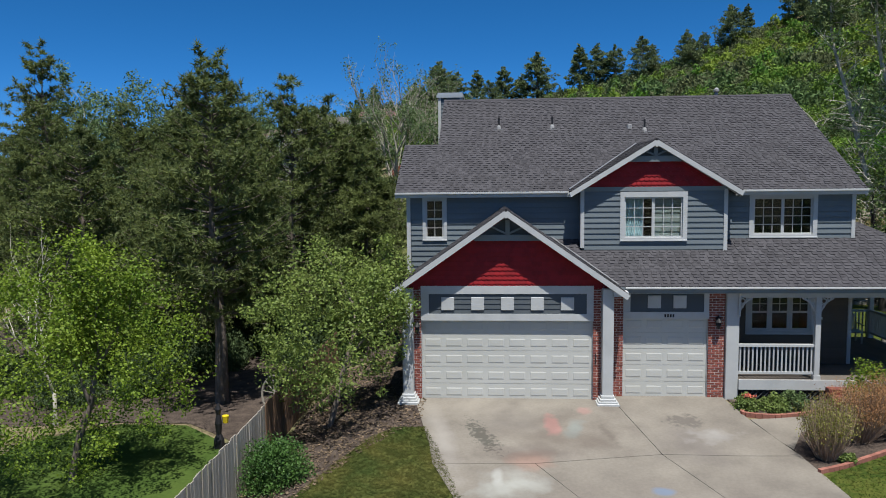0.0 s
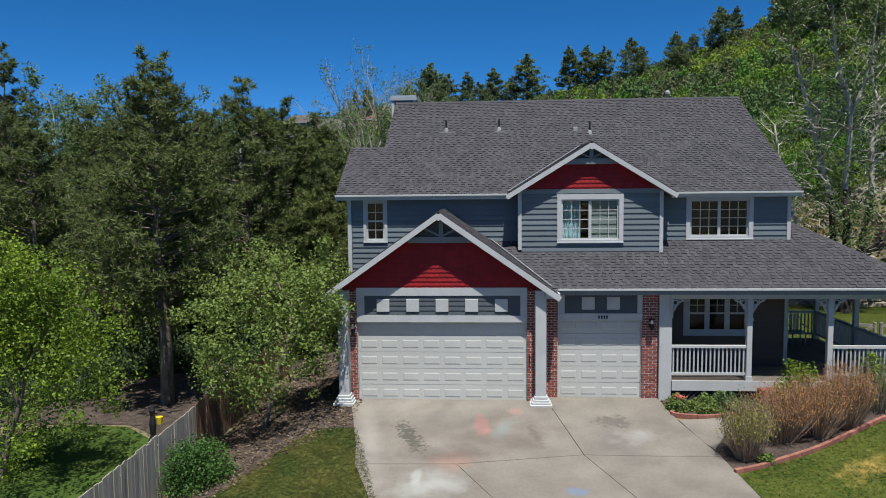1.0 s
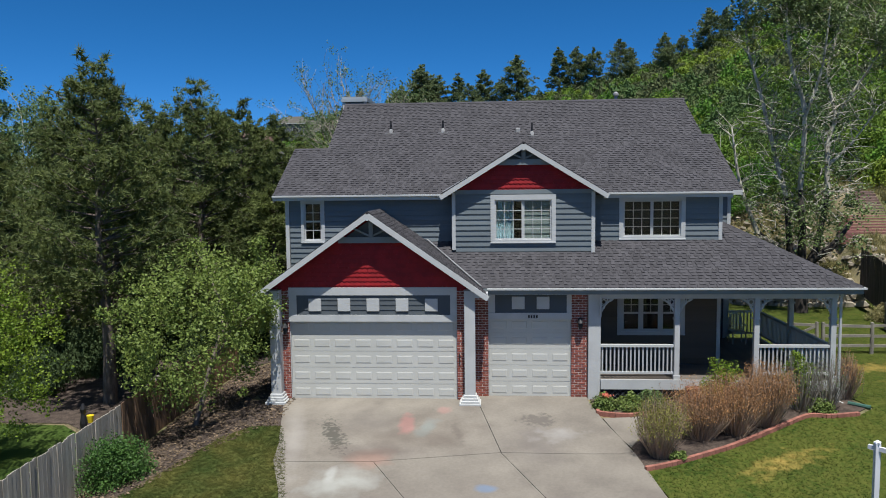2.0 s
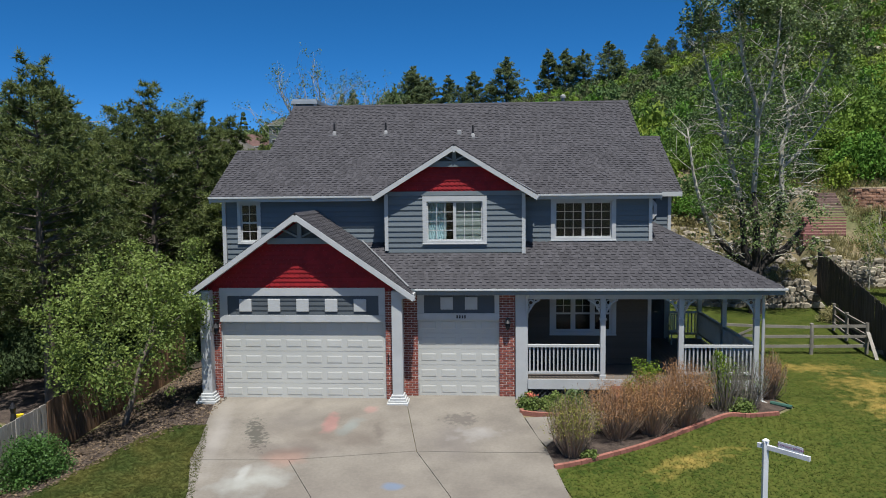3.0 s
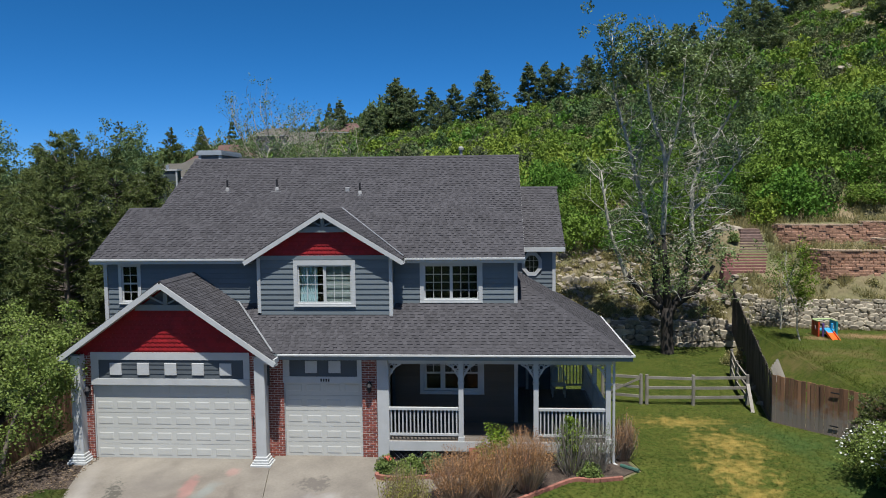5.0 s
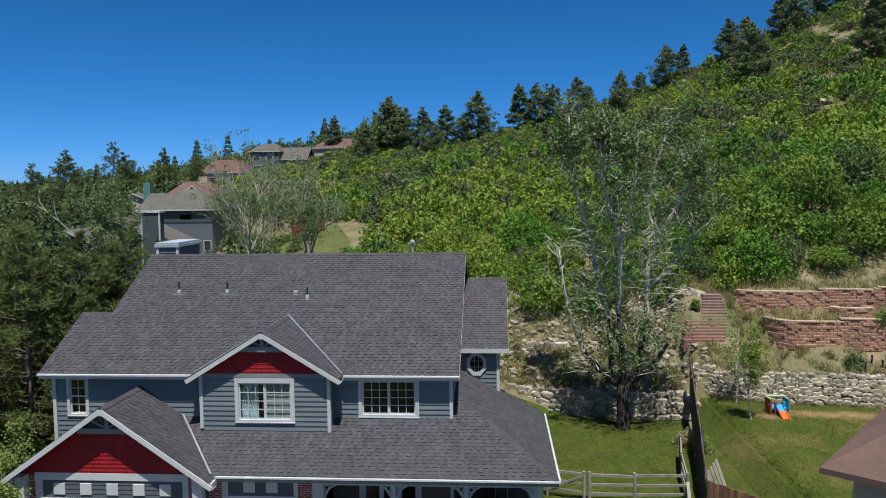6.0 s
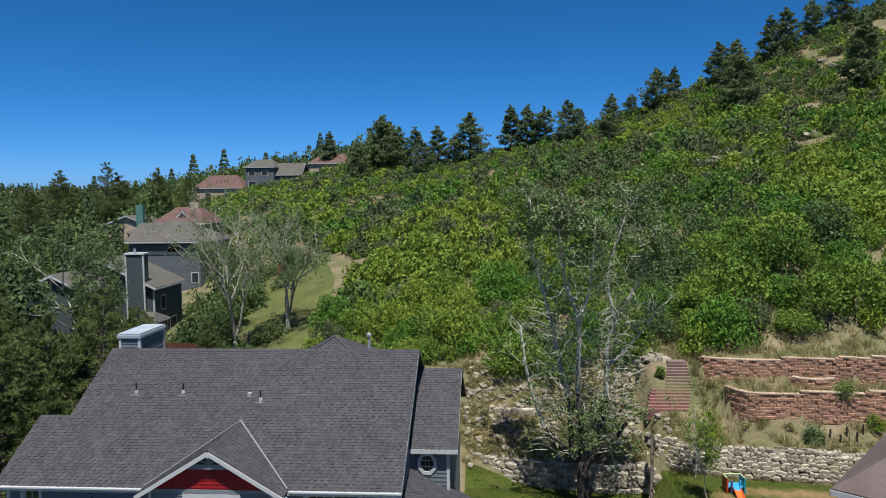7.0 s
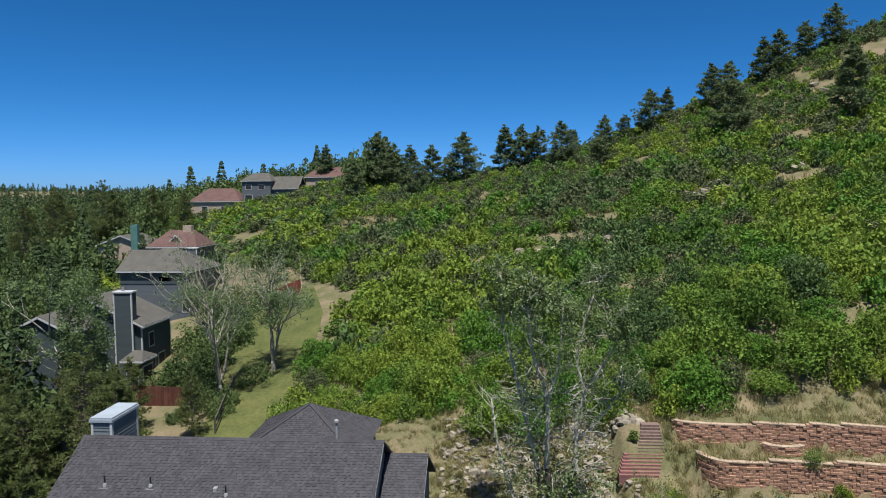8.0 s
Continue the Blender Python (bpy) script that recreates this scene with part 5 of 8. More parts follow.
scatter("scrub_oak", [q for q in near if q[2] < 1.5], small_bush, M_OAK, rng0, "small bright green scrub oak at the foot of the hill", "bush", (0.7, 1.6), OAKS)
scatter("scrub_oak", [q for q in near if q[2] >= 1.5], large_bush, M_OAK, rng0, "dense bright green scrub oak on the hillside", "bush", (0.7, 1.5), OAKS)
scatter("scrub_oak", [q for q in far if q[1] < 78], mid_bush, M_OAK, rng0, "bright green scrub oak thickets on the slope", "bush", (0.6, 1.5), OAKS)
scatter("scrub_oak", [q for q in far if q[1] >= 78], high_bush, M_OAK, rng0, "green and olive scrub oak thickets high on the hill", "bush", (0.6, 1.5), OAKS)
shelf = []
while len(shelf) < 560:
    x, y = rng0.uniform(-82, -6), rng0.uniform(92, 181)
    if (x + 31) ** 2 + (y - 118) ** 2 > 26 and (x + 33) ** 2 + (y - 93) ** 2 > 80:
        shelf.append((x, y, rng0.uniform(1.5, 3.2)))
shelf += [(-70 + 2.4 * k, 174 + rng0.uniform(-2, 2), rng0.uniform(2.2, 3.2)) for k in range(22)]
scatter("scrub_oak", shelf, high_bush, M_OAK_PALE, rng0, "bright yellow-green scrub below the ridge houses", "bush", (0.6, 1.1), OAKS)

# ---- trees, near to far ----


def on(x, y, dz=0.0):
    return (x, y, gz(x, y) + dz)


M_APPLE = mat("yellow-green apple leaves", (0.21, 0.27, 0.06), (0.13, 0.185, 0.038), rough=0.6, scale=0.9, fine=6, mixfine=0.3, island=0.28, bump=0, thin=0.35)
broad_tree("apple_tree", "leafy green apple tree beside the garage", on(-2.55, -1.2), 5.0, 2.35, 11, leaf=M_APPLE, levels=2, clumps=560, per=40, size=0.085, clump_r=0.34, r0=0.09, fill=0.62, low=0.12)
broad_tree("maple_tree", "bright yellow-green maple by the fence", on(-8.6, -3.6), 6.2, 3.3, 12, leaf=M_LEAF, bark=M_BARK, levels=2, clumps=560, per=66, size=0.078, clump_r=0.42, r0=0.10, fill=0.7, low=0.02)
broad_tree("bare_tree", "half-bare grey tree with few leaves", on(-11.5, 0.5), 6.5, 2.0, 13, leaf=M_LEAF, bark=M_PALEBARK, stems=3, levels=2, clumps=24, per=10, size=0.10, r0=0.09, fill=0.1)
pine_rows = [  # x, y, height, radius
    (-7.0, 2.6, 11.3, 3.6), (-6.3, 9.5, 11.6, 3.2), (-9.8, 8.5, 11.0, 3.4), (-19.5, 13.5, 14.0, 3.8), (-13.2, 5.5, 9.6, 3.2), (-4.2, 13.5, 10.2, 2.8),
    (-3.2, 9.0, 8.0, 2.2), (-15.5, 14.0, 11.2, 3.2), (-11.8, 17.0, 11.0, 3.0), (-16.5, 7.5, 9.0, 3.0), (-8.0, 22.0, 10.0, 2.8), (-24.0, 20.0, 11.5, 3.4), (-22.0, 6.0, 10.5, 3.4), (-9.5, 14.0, 10.6, 3.0), (-5.0, 20.0, 9.2, 2.4), (-5.6, 12.4, 10.8, 2.6), (-11.5, 11.5, 11.2, 3.0)]
pines = [pine("pine_tree", "dense dark green pine tree", on(x, y), h, r, 20 + k, levels=34 if k < 3 else 30, per_branch=27, tuft=0.25, blades=17, blade_w=0.018, full=1.9, bare=0.26 if k == 0 else 0.12, group="pines beside the house") for k, (x, y, h, r) in enumerate(pine_rows[:7])]
for k, (x, y, h, r) in enumerate(pine_rows[7:] + [(-12.6, 28.5, 8.0, 2), (-9.0, 27.5, 7.0, 2), (-4.8, 30.5, 5.0, 2), (-17.8, 26.0, 4.8, 2), (-11.0, 33.5, 6.0, 2), (-26.5, 34.0, 10.0, 2), (-14.5, 24.5, 6.0, 2), (-19.5, 28.5, 10.0, 2)]):
    src = pines[(k * 3 + 1) % 7]
    s = h / pine_rows[(k * 3 + 1) % 7][2]
    copy_thing(src, Matrix.Translation(on(x, y)) @ pose(0, 0, 0, 0, 0, 73 * k) @ Matrix.Scale(s, 4))
# taller dark trees beyond the neighbours' roofs
for k, (x, y, h) in enumerate(((-82.8, 128.0, 17.5), (-75.7, 128.0, 18.5), (-65.2, 128.0, 18.0), (-61.5, 126.0, 15.0), (-55.2, 130.0, 14.1), (-47.5, 128.0, 12.0), (-70.0, 124.0, 14.5), (-90.0, 122.0, 16.0))):
    far_tree = copy_thing(pines[1 + k % 5], Matrix.Translation(on(x, y)) @ pose(0, 0, 0, 0, 0, 51 * k) @ Matrix.Scale(h / pine_rows[1 + k % 5][2], 4))
    tagged(far_tree, "tall dark pine beyond the neighbouring roofs", "tree", "far tall pines")
aspens = [(-20.0, 24.0, 13.2, 2.8), (-25.0, 27.0, 13.0, 3.0), (-16.5, 36.5, 13.0, 2.2)]
for k, (x, y, h, r) in enumerate(aspens):
    broad_tree("aspen_tree", "tall blue-green aspen behind the pines", on(x, y), h, r, 40 + k, leaf=M_LEAF3, bark=M_PALEBARK, clumps=760, per=26, size=0.16, clump_r=0.5, r0=0.12, fill=0.75, low=0.12, group="aspens")
# sparse cottonwood in the back yard: a forked butt coloured dark for canopy shade, long pale limbs, leafy tops
M_BUTT_SHADED = mat("furrowed bark darkened for canopy shade", (0.05, 0.043, 0.036), (0.027, 0.023, 0.02), rough=0.95, scale=5, fine=25, mixfine=0.4, bump=0.8, stretch=(2, 2, 0.5))


M_POPLAR = mat("glossy cottonwood leaves", (0.165, 0.225, 0.075), (0.088, 0.13, 0.042), rough=0.5, scale=0.8, fine=6, mixfine=0.3, island=0.45, bump=0, thin=0.3, spec=0.35)


def cottonwood(at, seed):
    rng = np.random.default_rng(seed)
    t = thing("cottonwood_tree", "tall sparse cottonwood with a shade-darkened forked trunk and pale limbs", "tree", at)
    bm = bmesh.new()
    tube(bm, [(0.0, 0, -0.5), (0.02, 0, 0.1), (-0.02, 0.02, 1.4), (0.0, 0, 2.3)], [0.46, 0.32, 0.29, 0.31], 10)
    for way in (((0.0, 0, 1.9), (-0.55, 0.05, 3.0), (-0.75, 0.2, 5.7)), ((0.05, 0, 1.9), (0.65, 0.05, 3.0), (1.18, 0.2, 5.7)), ((0, 0, 2.1), (-0.15, -0.3, 4.2), (-0.34, -0.4, 6.0)), ((-0.3, 0, 2.3), (-1.2, 0.3, 3.0), (-1.9, 0.5, 3.9)), ((0.4, 0.0, 2.5), (1.3, -0.2, 3.2), (2.1, -0.3, 4.4))):
        tube(bm, [Vector(p) for p in way], [0.21, 0.16, 0.09], 8)
    part("trunk", bm, M_BUTT_SHADED, t, "furrowed lower trunk with canopy shade in its colour", smooth=True)
    ways = (((-0.75, 0.2, 5.6), (-1.3, 0.5, 8.0), (-1.87, 0.7, 10.5), (-2.5, 0.9, 13.0), (-2.6, 1.0, 15.6)),
            ((-0.34, -0.4, 5.9), (-0.32, -0.6, 9.5), (-0.95, -0.7, 11.4), (-1.26, -0.6, 13.9), (-1.0, -0.4, 15.2)),
            ((1.18, 0.2, 5.6), (1.25, 0.5, 8.1), (1.6, 0.6, 9.4), (1.3, 0.9, 11.5), (1.95, 1.0, 13.9), (2.5, 1.1, 15.4)),
            ((1.5, 0.6, 9.2), (2.2, 0.2, 10.5), (3.1, -0.2, 12.2), (3.3, -0.3, 13.6)),
            ((-0.32, -0.6, 9.2), (0.2, -1.1, 11.5), (0.4, -1.3, 14.6)),
            ((-1.9, 0.5, 3.8), (-2.7, 0.8, 6.2), (-3.1, 1.0, 9.0)),
            ((1.2, 0.4, 7.0), (2.6, 0.9, 8.2), (3.9, 1.2, 9.9)))
    tips, tops = [], []
    for w in ways:
        bm = bmesh.new()
        pts = curve_pts(w, 4)
        n = len(pts)
        r0 = 0.125 if w[0][2] < 6.2 else 0.08
        tube(bm, pts, [r0 * (1 - 0.8 * k / (n - 1)) + 0.006 for k in range(n)], 7)
        tops += [pts[-1]] if w[-1][2] > 12 else []
        for k in range(2, n):
            for _ in range(3):
                d = Vector(rng.normal(size=3)) * 0.8 + Vector((0, 0, 0.75))
                ln = rng.uniform(0.5, 1.9) * (1.1 - 0.5 * k / n)
                p = pts[k]
                q = p + d.normalized() * ln * 0.5
                e = q + (d.normalized() + Vector(rng.normal(size=3)) * 0.35).normalized() * ln * 0.5
                tube(bm, [p, q, e], [0.026, 0.016, 0.007], 4)
                tips.append(e)
                for _ in range(3):
                    g = q.lerp(e, rng.uniform(0, 0.8))
                    h = g + Vector(rng.normal(size=3)) * 0.32 + Vector((0, 0, 0.22))
                    tube(bm, [g, h], [0.013, 0.006], 3)
                    tips.append(h)
        part("limb", bm, M_PALEBARK, t, "pale bare limb with twigs", smooth=True)
    bm = bmesh.new()
    for _ in range(330):
        # bare twigs low in the crown
        p = Vector((rng.uniform(-1.9, 2.1), rng.uniform(-0.6, 0.9), rng.uniform(2.6, 10.0)))
        d = Vector((rng.normal() + p.x * 0.6, rng.normal(), rng.uniform(-0.2, 0.9)))
        q = p + d.normalized() * rng.uniform(0.5, 1.4)
        tube(bm, [p, p.lerp(q, 0.5) + Vector((0, 0, 0.08)), q], [0.022, 0.014, 0.006], 4)
        tips.append(q)
    tagged(part("twig_mass", bm, M_PALEBARK, t, "grey bare twigs", smooth=True), "grey bare twigs", "", "", "stuff")
    tp = np.array([tuple(p) for p in tips])
    sparse = tp[rng.choice(len(tp), int(len(tp) * 0.6), replace=False)]
    pts = [clump_points(rng, sparse, np.full(len(sparse), 0.32), 8)]
    for p in tops:
        c = np.array(p) + rng.normal(size=(40, 3)) * (0.5, 0.5, 0.8) - (0, 0, 0.7)
        pts.append(clump_points(rng, c, np.full(40, 0.34), 66))
    low = np.array((0.1, 0.1, 5.1)) + rng.normal(size=(180, 3)) * (1.4, 0.9, 1.05)
    pts.append(clump_points(rng, low, np.full(180, 0.36), 26))
    v, f = quads(np.concatenate(pts), 0.125, rng, flat=0.2, long=1.35)
    np_mesh("crown", v, f, M_POPLAR, t)
    return t


cottonwood(on(20.7, 15.1), 52)
# bare cottonwoods behind the roof
M_GREYBARK = mat("grey cottonwood bark", (0.36, 0.33, 0.26), (0.2, 0.18, 0.14), rough=0.9, scale=2.5, fine=14, mixfine=0.35, bump=0.4)
for k, (x, y, h) in enumerate(((-5.6, 38.0, 15.0), (-2.2, 42.0, 11.5))):
    broad_tree("bare_cottonwood", "half-leafed cottonwood with grey limbs", on(x, y), h, 2.8, 60 + k, leaf=M_LEAF3, bark=M_GREYBARK, stems=5, levels=3, clumps=1500, per=16, size=0.13, clump_r=0.5, r0=0.3, fill=0.1, spread=0.85, start=0.1, bare_top=0.62, group="bare cottonwoods")
for k, (x, y, h, r) in enumerate(((26.5, 13.6, 4.9, 0.55), (26.6, 16.4, 4.0, 0.8))):
    broad_tree("young_tree", "slim young tree on the lawn next door", on(x, y), h, r, 70 + k, leaf=M_LEAF2 if k else M_LEAF, bark=M_PALEBARK, clumps=90 if k else 170, per=18, size=0.085, clump_r=0.22, r0=0.045, fill=0.9 if k == 0 else 0.6, low=0.3, spread=0.6, group="young trees")
bloom_shrub = broad_tree("flowering_shrub", "leafy green shrub with white flowers on the lawn", on(22.95, -0.9), 1.6, 1.15, 75, leaf=M_APPLE, clumps=240, per=26, size=0.075, clump_r=0.26, r0=0.04, fill=0.85, low=0.1, category="shrub")
rng_b = np.random.default_rng(5)
bd = rng_b.normal(size=(260, 3))
bd /= np.linalg.norm(bd, axis=1, keepdims=True)
bd[:, 2] = np.abs(bd[:, 2])
v, f = quads(bd * (1.3, 1.3, 0.95) * rng_b.uniform(0.85, 1.0, (260, 1)) + (0, 0, 0.85), 0.07, rng_b, flat=0.5, long=1.1)
tagged(np_mesh("blossom", v, f, mat("white blossom", (0.7, 0.7, 0.64), rough=0.7, bump=0, thin=0.3), bloom_shrub), "small white blossom", "", "", "stuff")
pine("spruce_tree", "low spreading dark spruce beside the gate", on(24.1, 0.9), 2.0, 1.5, 76, levels=26, per_branch=16, tuft=0.13, blades=14, blade_w=0.012, bare=0.0, full=2.0)
# pines on the ridge: a few shapes, many copies
M_RIDGE = mat("dark ridge pine needles", (0.18, 0.225, 0.092), (0.105, 0.142, 0.062), rough=0.7, scale=0.5, fine=3, mixfine=0.3, island=0.3, bump=0, thin=0.3)
ridge_shapes = []
for k in range(4):
    t = pine("ridge_pine", "dark pine on the ridge against the sky", on(11.0 + 3 * k, 131.0), 8.0, 2.4 + 0.3 * k, 80 + k, levels=24, per_branch=30, tuft=0.32, blades=9, blade_w=0.045, bare=0.1, full=1.75, ragged=0.45, leaf=M_RIDGE, group="ridge pines")
    ridge_shapes.append(t)
ridge_spots = ((-31.0, 186.2, 10.5), (-13.7, 140.3, 8.0), (-10.3, 151.2, 12.5), (-6.1, 147.0, 9.5), (-1.3, 140.0, 9.0), (4.4, 131.0, 8.5), (8.0, 133.0, 6.0), (11.0, 130.0, 9.5), (19.5, 130.0, 10.5), (22.6, 129.0, 9.8), (26.2, 128.0, 8.6), (30.2, 122.0, 9.0), (33.0, 126.0, 6.0),
               (38.3, 122.2, 7.6), (43.0, 127.7, 5.5), (47.6, 126.2, 9.0), (51.7, 129.7, 7.4), (58.7, 123.8, 9.5), (56.1, 103.9, 10.5), (62.5, 126.0, 8.0), (69.7, 128.5, 9.2), (72.2, 127.0, 9.8), (78.9, 131.8, 8.0), (84.0, 131.0, 9.0), (70.6, 93.2, 12.0), (-16.0, 150.0, 8.0), (36.0, 108.0, 6.5), (1.5, 128.0, 6.5))
for k, (x, y, h) in enumerate(ridge_spots):
    h *= 0.82 if x > 15 else 0.95
    m = Matrix.Translation(on(x, y)) @ pose(0, 0, 0, 0, 0, 67 * k) @ Matrix.Diagonal((h / 8 * 1.25, h / 8 * 1.25, h / 8 * 1.1, 1))
    if k < 4:
        ridge_shapes[k].matrix_basis = m
    else:
        src = ridge_shapes[k % 4]
        c = copy_thing(src, Matrix.Identity(4))
        c.matrix_basis = m


def conifer_arrays(rng, n, size):
    """A far conifer one metre high: sprays on drooping whorls round a cone."""
    u = rng.uniform(0.04, 1.0, n) ** 0.85
    u = (np.floor(u * 11) + 0.6 * (u * 11 % 1)) / 11
    r = (1 - u) * 0.30 * rng.uniform(0.45, 1.1, n) + 0.015
    a = rng.uniform(0, 6.28, n)
    d = np.stack([np.cos(a), np.sin(a), 0.55 + 0 * a], 1)
    return outward(np.stack([r * np.cos(a), r * np.sin(a), u - r * 0.2], 1), d / np.linalg.norm(d, axis=1, keepdims=True), size, rng, 0.45)


M_WOODS_B = mat("mid green wood foliage", (0.125, 0.17, 0.055), (0.065, 0.1, 0.035), rough=0.7, scale=0.05, fine=0.7, mixfine=0.3, island=0.2, bump=0, thin=0.25, spec=0.1)
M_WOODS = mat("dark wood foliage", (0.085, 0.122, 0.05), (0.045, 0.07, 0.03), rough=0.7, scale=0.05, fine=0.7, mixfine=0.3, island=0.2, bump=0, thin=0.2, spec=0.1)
# trees between the houses to the north-west, and the far woods
rng1 = np.random.default_rng(21)
HOUSE_PLOTS = ((-22.5, 50.5, 8.5), (-25.5, 73, 8.5), (-33, 94, 7.5), (-31, 118, 6), (-23.4, 43.6, 4.5), (-60, 183, 11), (-47, 184, 11), (-30, 190, 10))
mid_con, mid_round = [], []
for _ in range(1900):
    x, y = rng1.uniform(-170, -4), rng1.uniform(27, 290)
    if x > -6 - 0.12 * (y - 27) + (14 if y > 150 else 0) or x < -0.9 * (y + 25):
        continue
    if any((x - a) ** 2 + (y - b) ** 2 < c * c for a, b, c in HOUSE_PLOTS):
        continue
    # open sight lines to the nearest houses
    if 27 < y < 52 and -0.67 < (x - 17.8) / (y + 22.8) < -0.56 or 27 < y < 96 and -0.56 < (x - 17.8) / (y + 22.8) < -0.40 or 135 < y < 186 and -75 < x < -18 or 88 < y < 186 and -0.44 < (x - 17.8) / (y + 22.8) < -0.2 or y < 36 and x > -12:
        continue
    (mid_con if rng1.uniform() < (0.3 if y < 110 else 0.12) else mid_round).append((x, y, rng1.uniform(5.5, 9.5) * (1.5 if y > 110 else 1)))
cons = [conifer_arrays(rng1, 760, 0.044) for _ in range(5)]
rounds = [thicket(rng1, 46, 17, 0.105, squash=1.0, clump=0.31) for _ in range(5)]
scatter("woods", mid_con, cons, M_WOODS, rng1, "mixed dark conifers between the far houses", "tree", (0.9, 1.2))
scatter("woods", [(x, y, h * 0.42) for x, y, h in mid_round], rounds, M_WOODS_B, rng1, "green broad-leaved trees between the far houses", "tree", (1.1, 1.7))
far_spots = []
for _ in range(4800):
    y = 280 + 2600 * rng1.uniform() ** 1.3
    x = rng1.uniform(-1.1 * y - 50, 0.12 * y)
    if gz(x, y) < 60:
        far_spots.append((x, y, rng1.uniform(7, 12) * (1 + y / 4000)))
far_round = [thicket(rng1, 16, 6, 0.22, squash=0.9, clump=0.36) for _ in range(4)]
scatter("far_woods", [(x, y, h * 0.42) for x, y, h in far_spots[::2]], far_round, M_WOODS, rng1, "far dark rounded woods on the horizon", "tree", (0.9, 1.3))
scatter("far_woods", far_spots[1::2], [conifer_arrays(rng1, 56, 0.13) for _ in range(4)], M_WOODS, rng1, "far dark woods on the horizon", "tree", (0.8, 1.2))

M_RUST = mat("browning spruce needles", (0.2, 0.16, 0.06), (0.12, 0.11, 0.045), rough=0.7, scale=0.8, fine=5, mixfine=0.3, island=0.3, bump=0, thin=0.3)
pine("spruce_tree", "half-browned spruce behind the roof", on(-18.3, 36.2), 6.2, 1.5, 78, levels=24, per_branch=14, tuft=0.2, blades=14, blade_w=0.02, bare=0.03, full=1.1, leaf=M_RUST)
brush = [(rng1.uniform(-14, -7.5), rng1.uniform(42, 66), rng1.uniform(0.7, 1.6)) for _ in range(46)] + [(rng1.uniform(-15.2, -10), rng1.uniform(40, 62), rng1.uniform(1.2, 2.1)) for _ in range(22)] + [(rng1.uniform(-8.5, -2.5), rng1.uniform(33.5, 41), rng1.uniform(0.6, 1.4)) for _ in range(22)]
scatter("undergrowth", brush, rounds, M_WOODS_B, rng1, "dark green brush along the grassy bank", "bush", (0.8, 1.3))
# Brush added so that the shaded ground behind the pines turns dark.
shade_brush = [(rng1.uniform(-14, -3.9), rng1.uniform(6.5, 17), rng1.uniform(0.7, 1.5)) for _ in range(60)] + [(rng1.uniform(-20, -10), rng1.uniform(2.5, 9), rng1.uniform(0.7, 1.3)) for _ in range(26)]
scatter("undergrowth", shade_brush, large_bush, M_WOODS, rng1, "dark brush added to fill the pines' shade", "bush", (0.9, 1.6))
# unseen trees across the street, behind the camera, added to darken window reflections
scatter("reflection_trees", [(-50 + 7 * k + rng1.uniform(-2, 2), -34 + rng1.uniform(-5, 5), rng1.uniform(2.4, 3.6)) for k in range(16)], rounds, M_LEAF2, rng1, "unseen green trees added for window reflections", "tree", (1.3, 1.8))

# ---- lawns and beds ----
M_LAWN = mat("green lawn", (0.05, 0.07, 0.011), (0.024, 0.045, 0.007), rough=0.95, scale=0.8, fine=15, mixfine=0.75, bump=0.6, bdist=0.02, spec=0.1)
M_LAWN_L = mat("dry olive lawn", (0.095, 0.093, 0.025), (0.04, 0.058, 0.014), rough=0.95, scale=1.1, fine=8, mixfine=0.35, bump=0.6, bdist=0.02, spec=0.1)
EDGE = [(9.46, -4.11), (10.1, -3.85), (10.78, -3.47), (11.6, -3.0), (12.31, -2.51), (13.0, -2.0), (13.68, -1.48), (14.44, -0.95), (15.0, -0.98), (15.82, -0.81)]
LAWN = EDGE + [(16.45, -0.3), (16.1, 1.2), (15.9, 6.9), (14.7, 7.0), (14.6, 18.2), (17.5, 17.4), (20.5, 16.9), (23.6, 16.4), (24.3, 16.9), (21.7, 4.4), (23.6, 2.4), (30, 1.5), (40, 1.0), (40, -9.5), (10.3, -9.5), (9.72, -5.3), (9.5, -4.5)]
region("lawn", LAWN, M_LAWN, 0.03, "green lawn with straw-coloured dry patches", "lawn", thick=0.06, step=0.8)
LEFT_LAWN = [(0.25, -1.9), (0.62, -3.0), (1.26, -5.25), (1.86, -7.2), (2.35, -9.5), (-3.6, -9.5), (-3.4, -6.6), (-2.4, -5.4), (-1.75, -3.9), (-1.1, -2.6), (-0.6, -1.95)]
region("lawn", LEFT_LAWN, M_LAWN_L, 0.03, "dry olive lawn beside the driveway", "lawn", thick=0.06, step=0.8)
region("lawn", [(-4.4, -8), (-4.5, -3.0), (-5.6, -1.2), (-7.2, 0.2), (-9.4, 0.5), (-11.5, -1.0), (-12, -8)], M_GRASS, 0.03, "mown green lawn over the fence", "lawn", thick=0.05, step=0.8)
region("lawn", [(25.2, 17.6), (24.75, 17.4), (23.55, 12.2), (22.95, 9.0), (22.0, 4.5), (40, 2.5), (40, 15.6), (33.5, 15.6), (28, 16.4)], M_LAWN, 0.14, "patchy lawn next door", "lawn", thick=0.2, step=0.8)
region("mulch_bed", [(-0.32, 1.5), (-0.20, 0.0), (0.05, -0.6), (0.25, -1.88), (-0.6, -1.95), (-1.1, -2.6), (-1.75, -3.9), (-2.4, -5.4), (-3.4, -6.6), (-3.7, -6.6), (-3.7, 6.0), (-0.7, 6.0), (-0.7, 1.5)], M_MULCH, 0.03, "dark bark mulch under the apple tree", "garden bed", step=0.8)
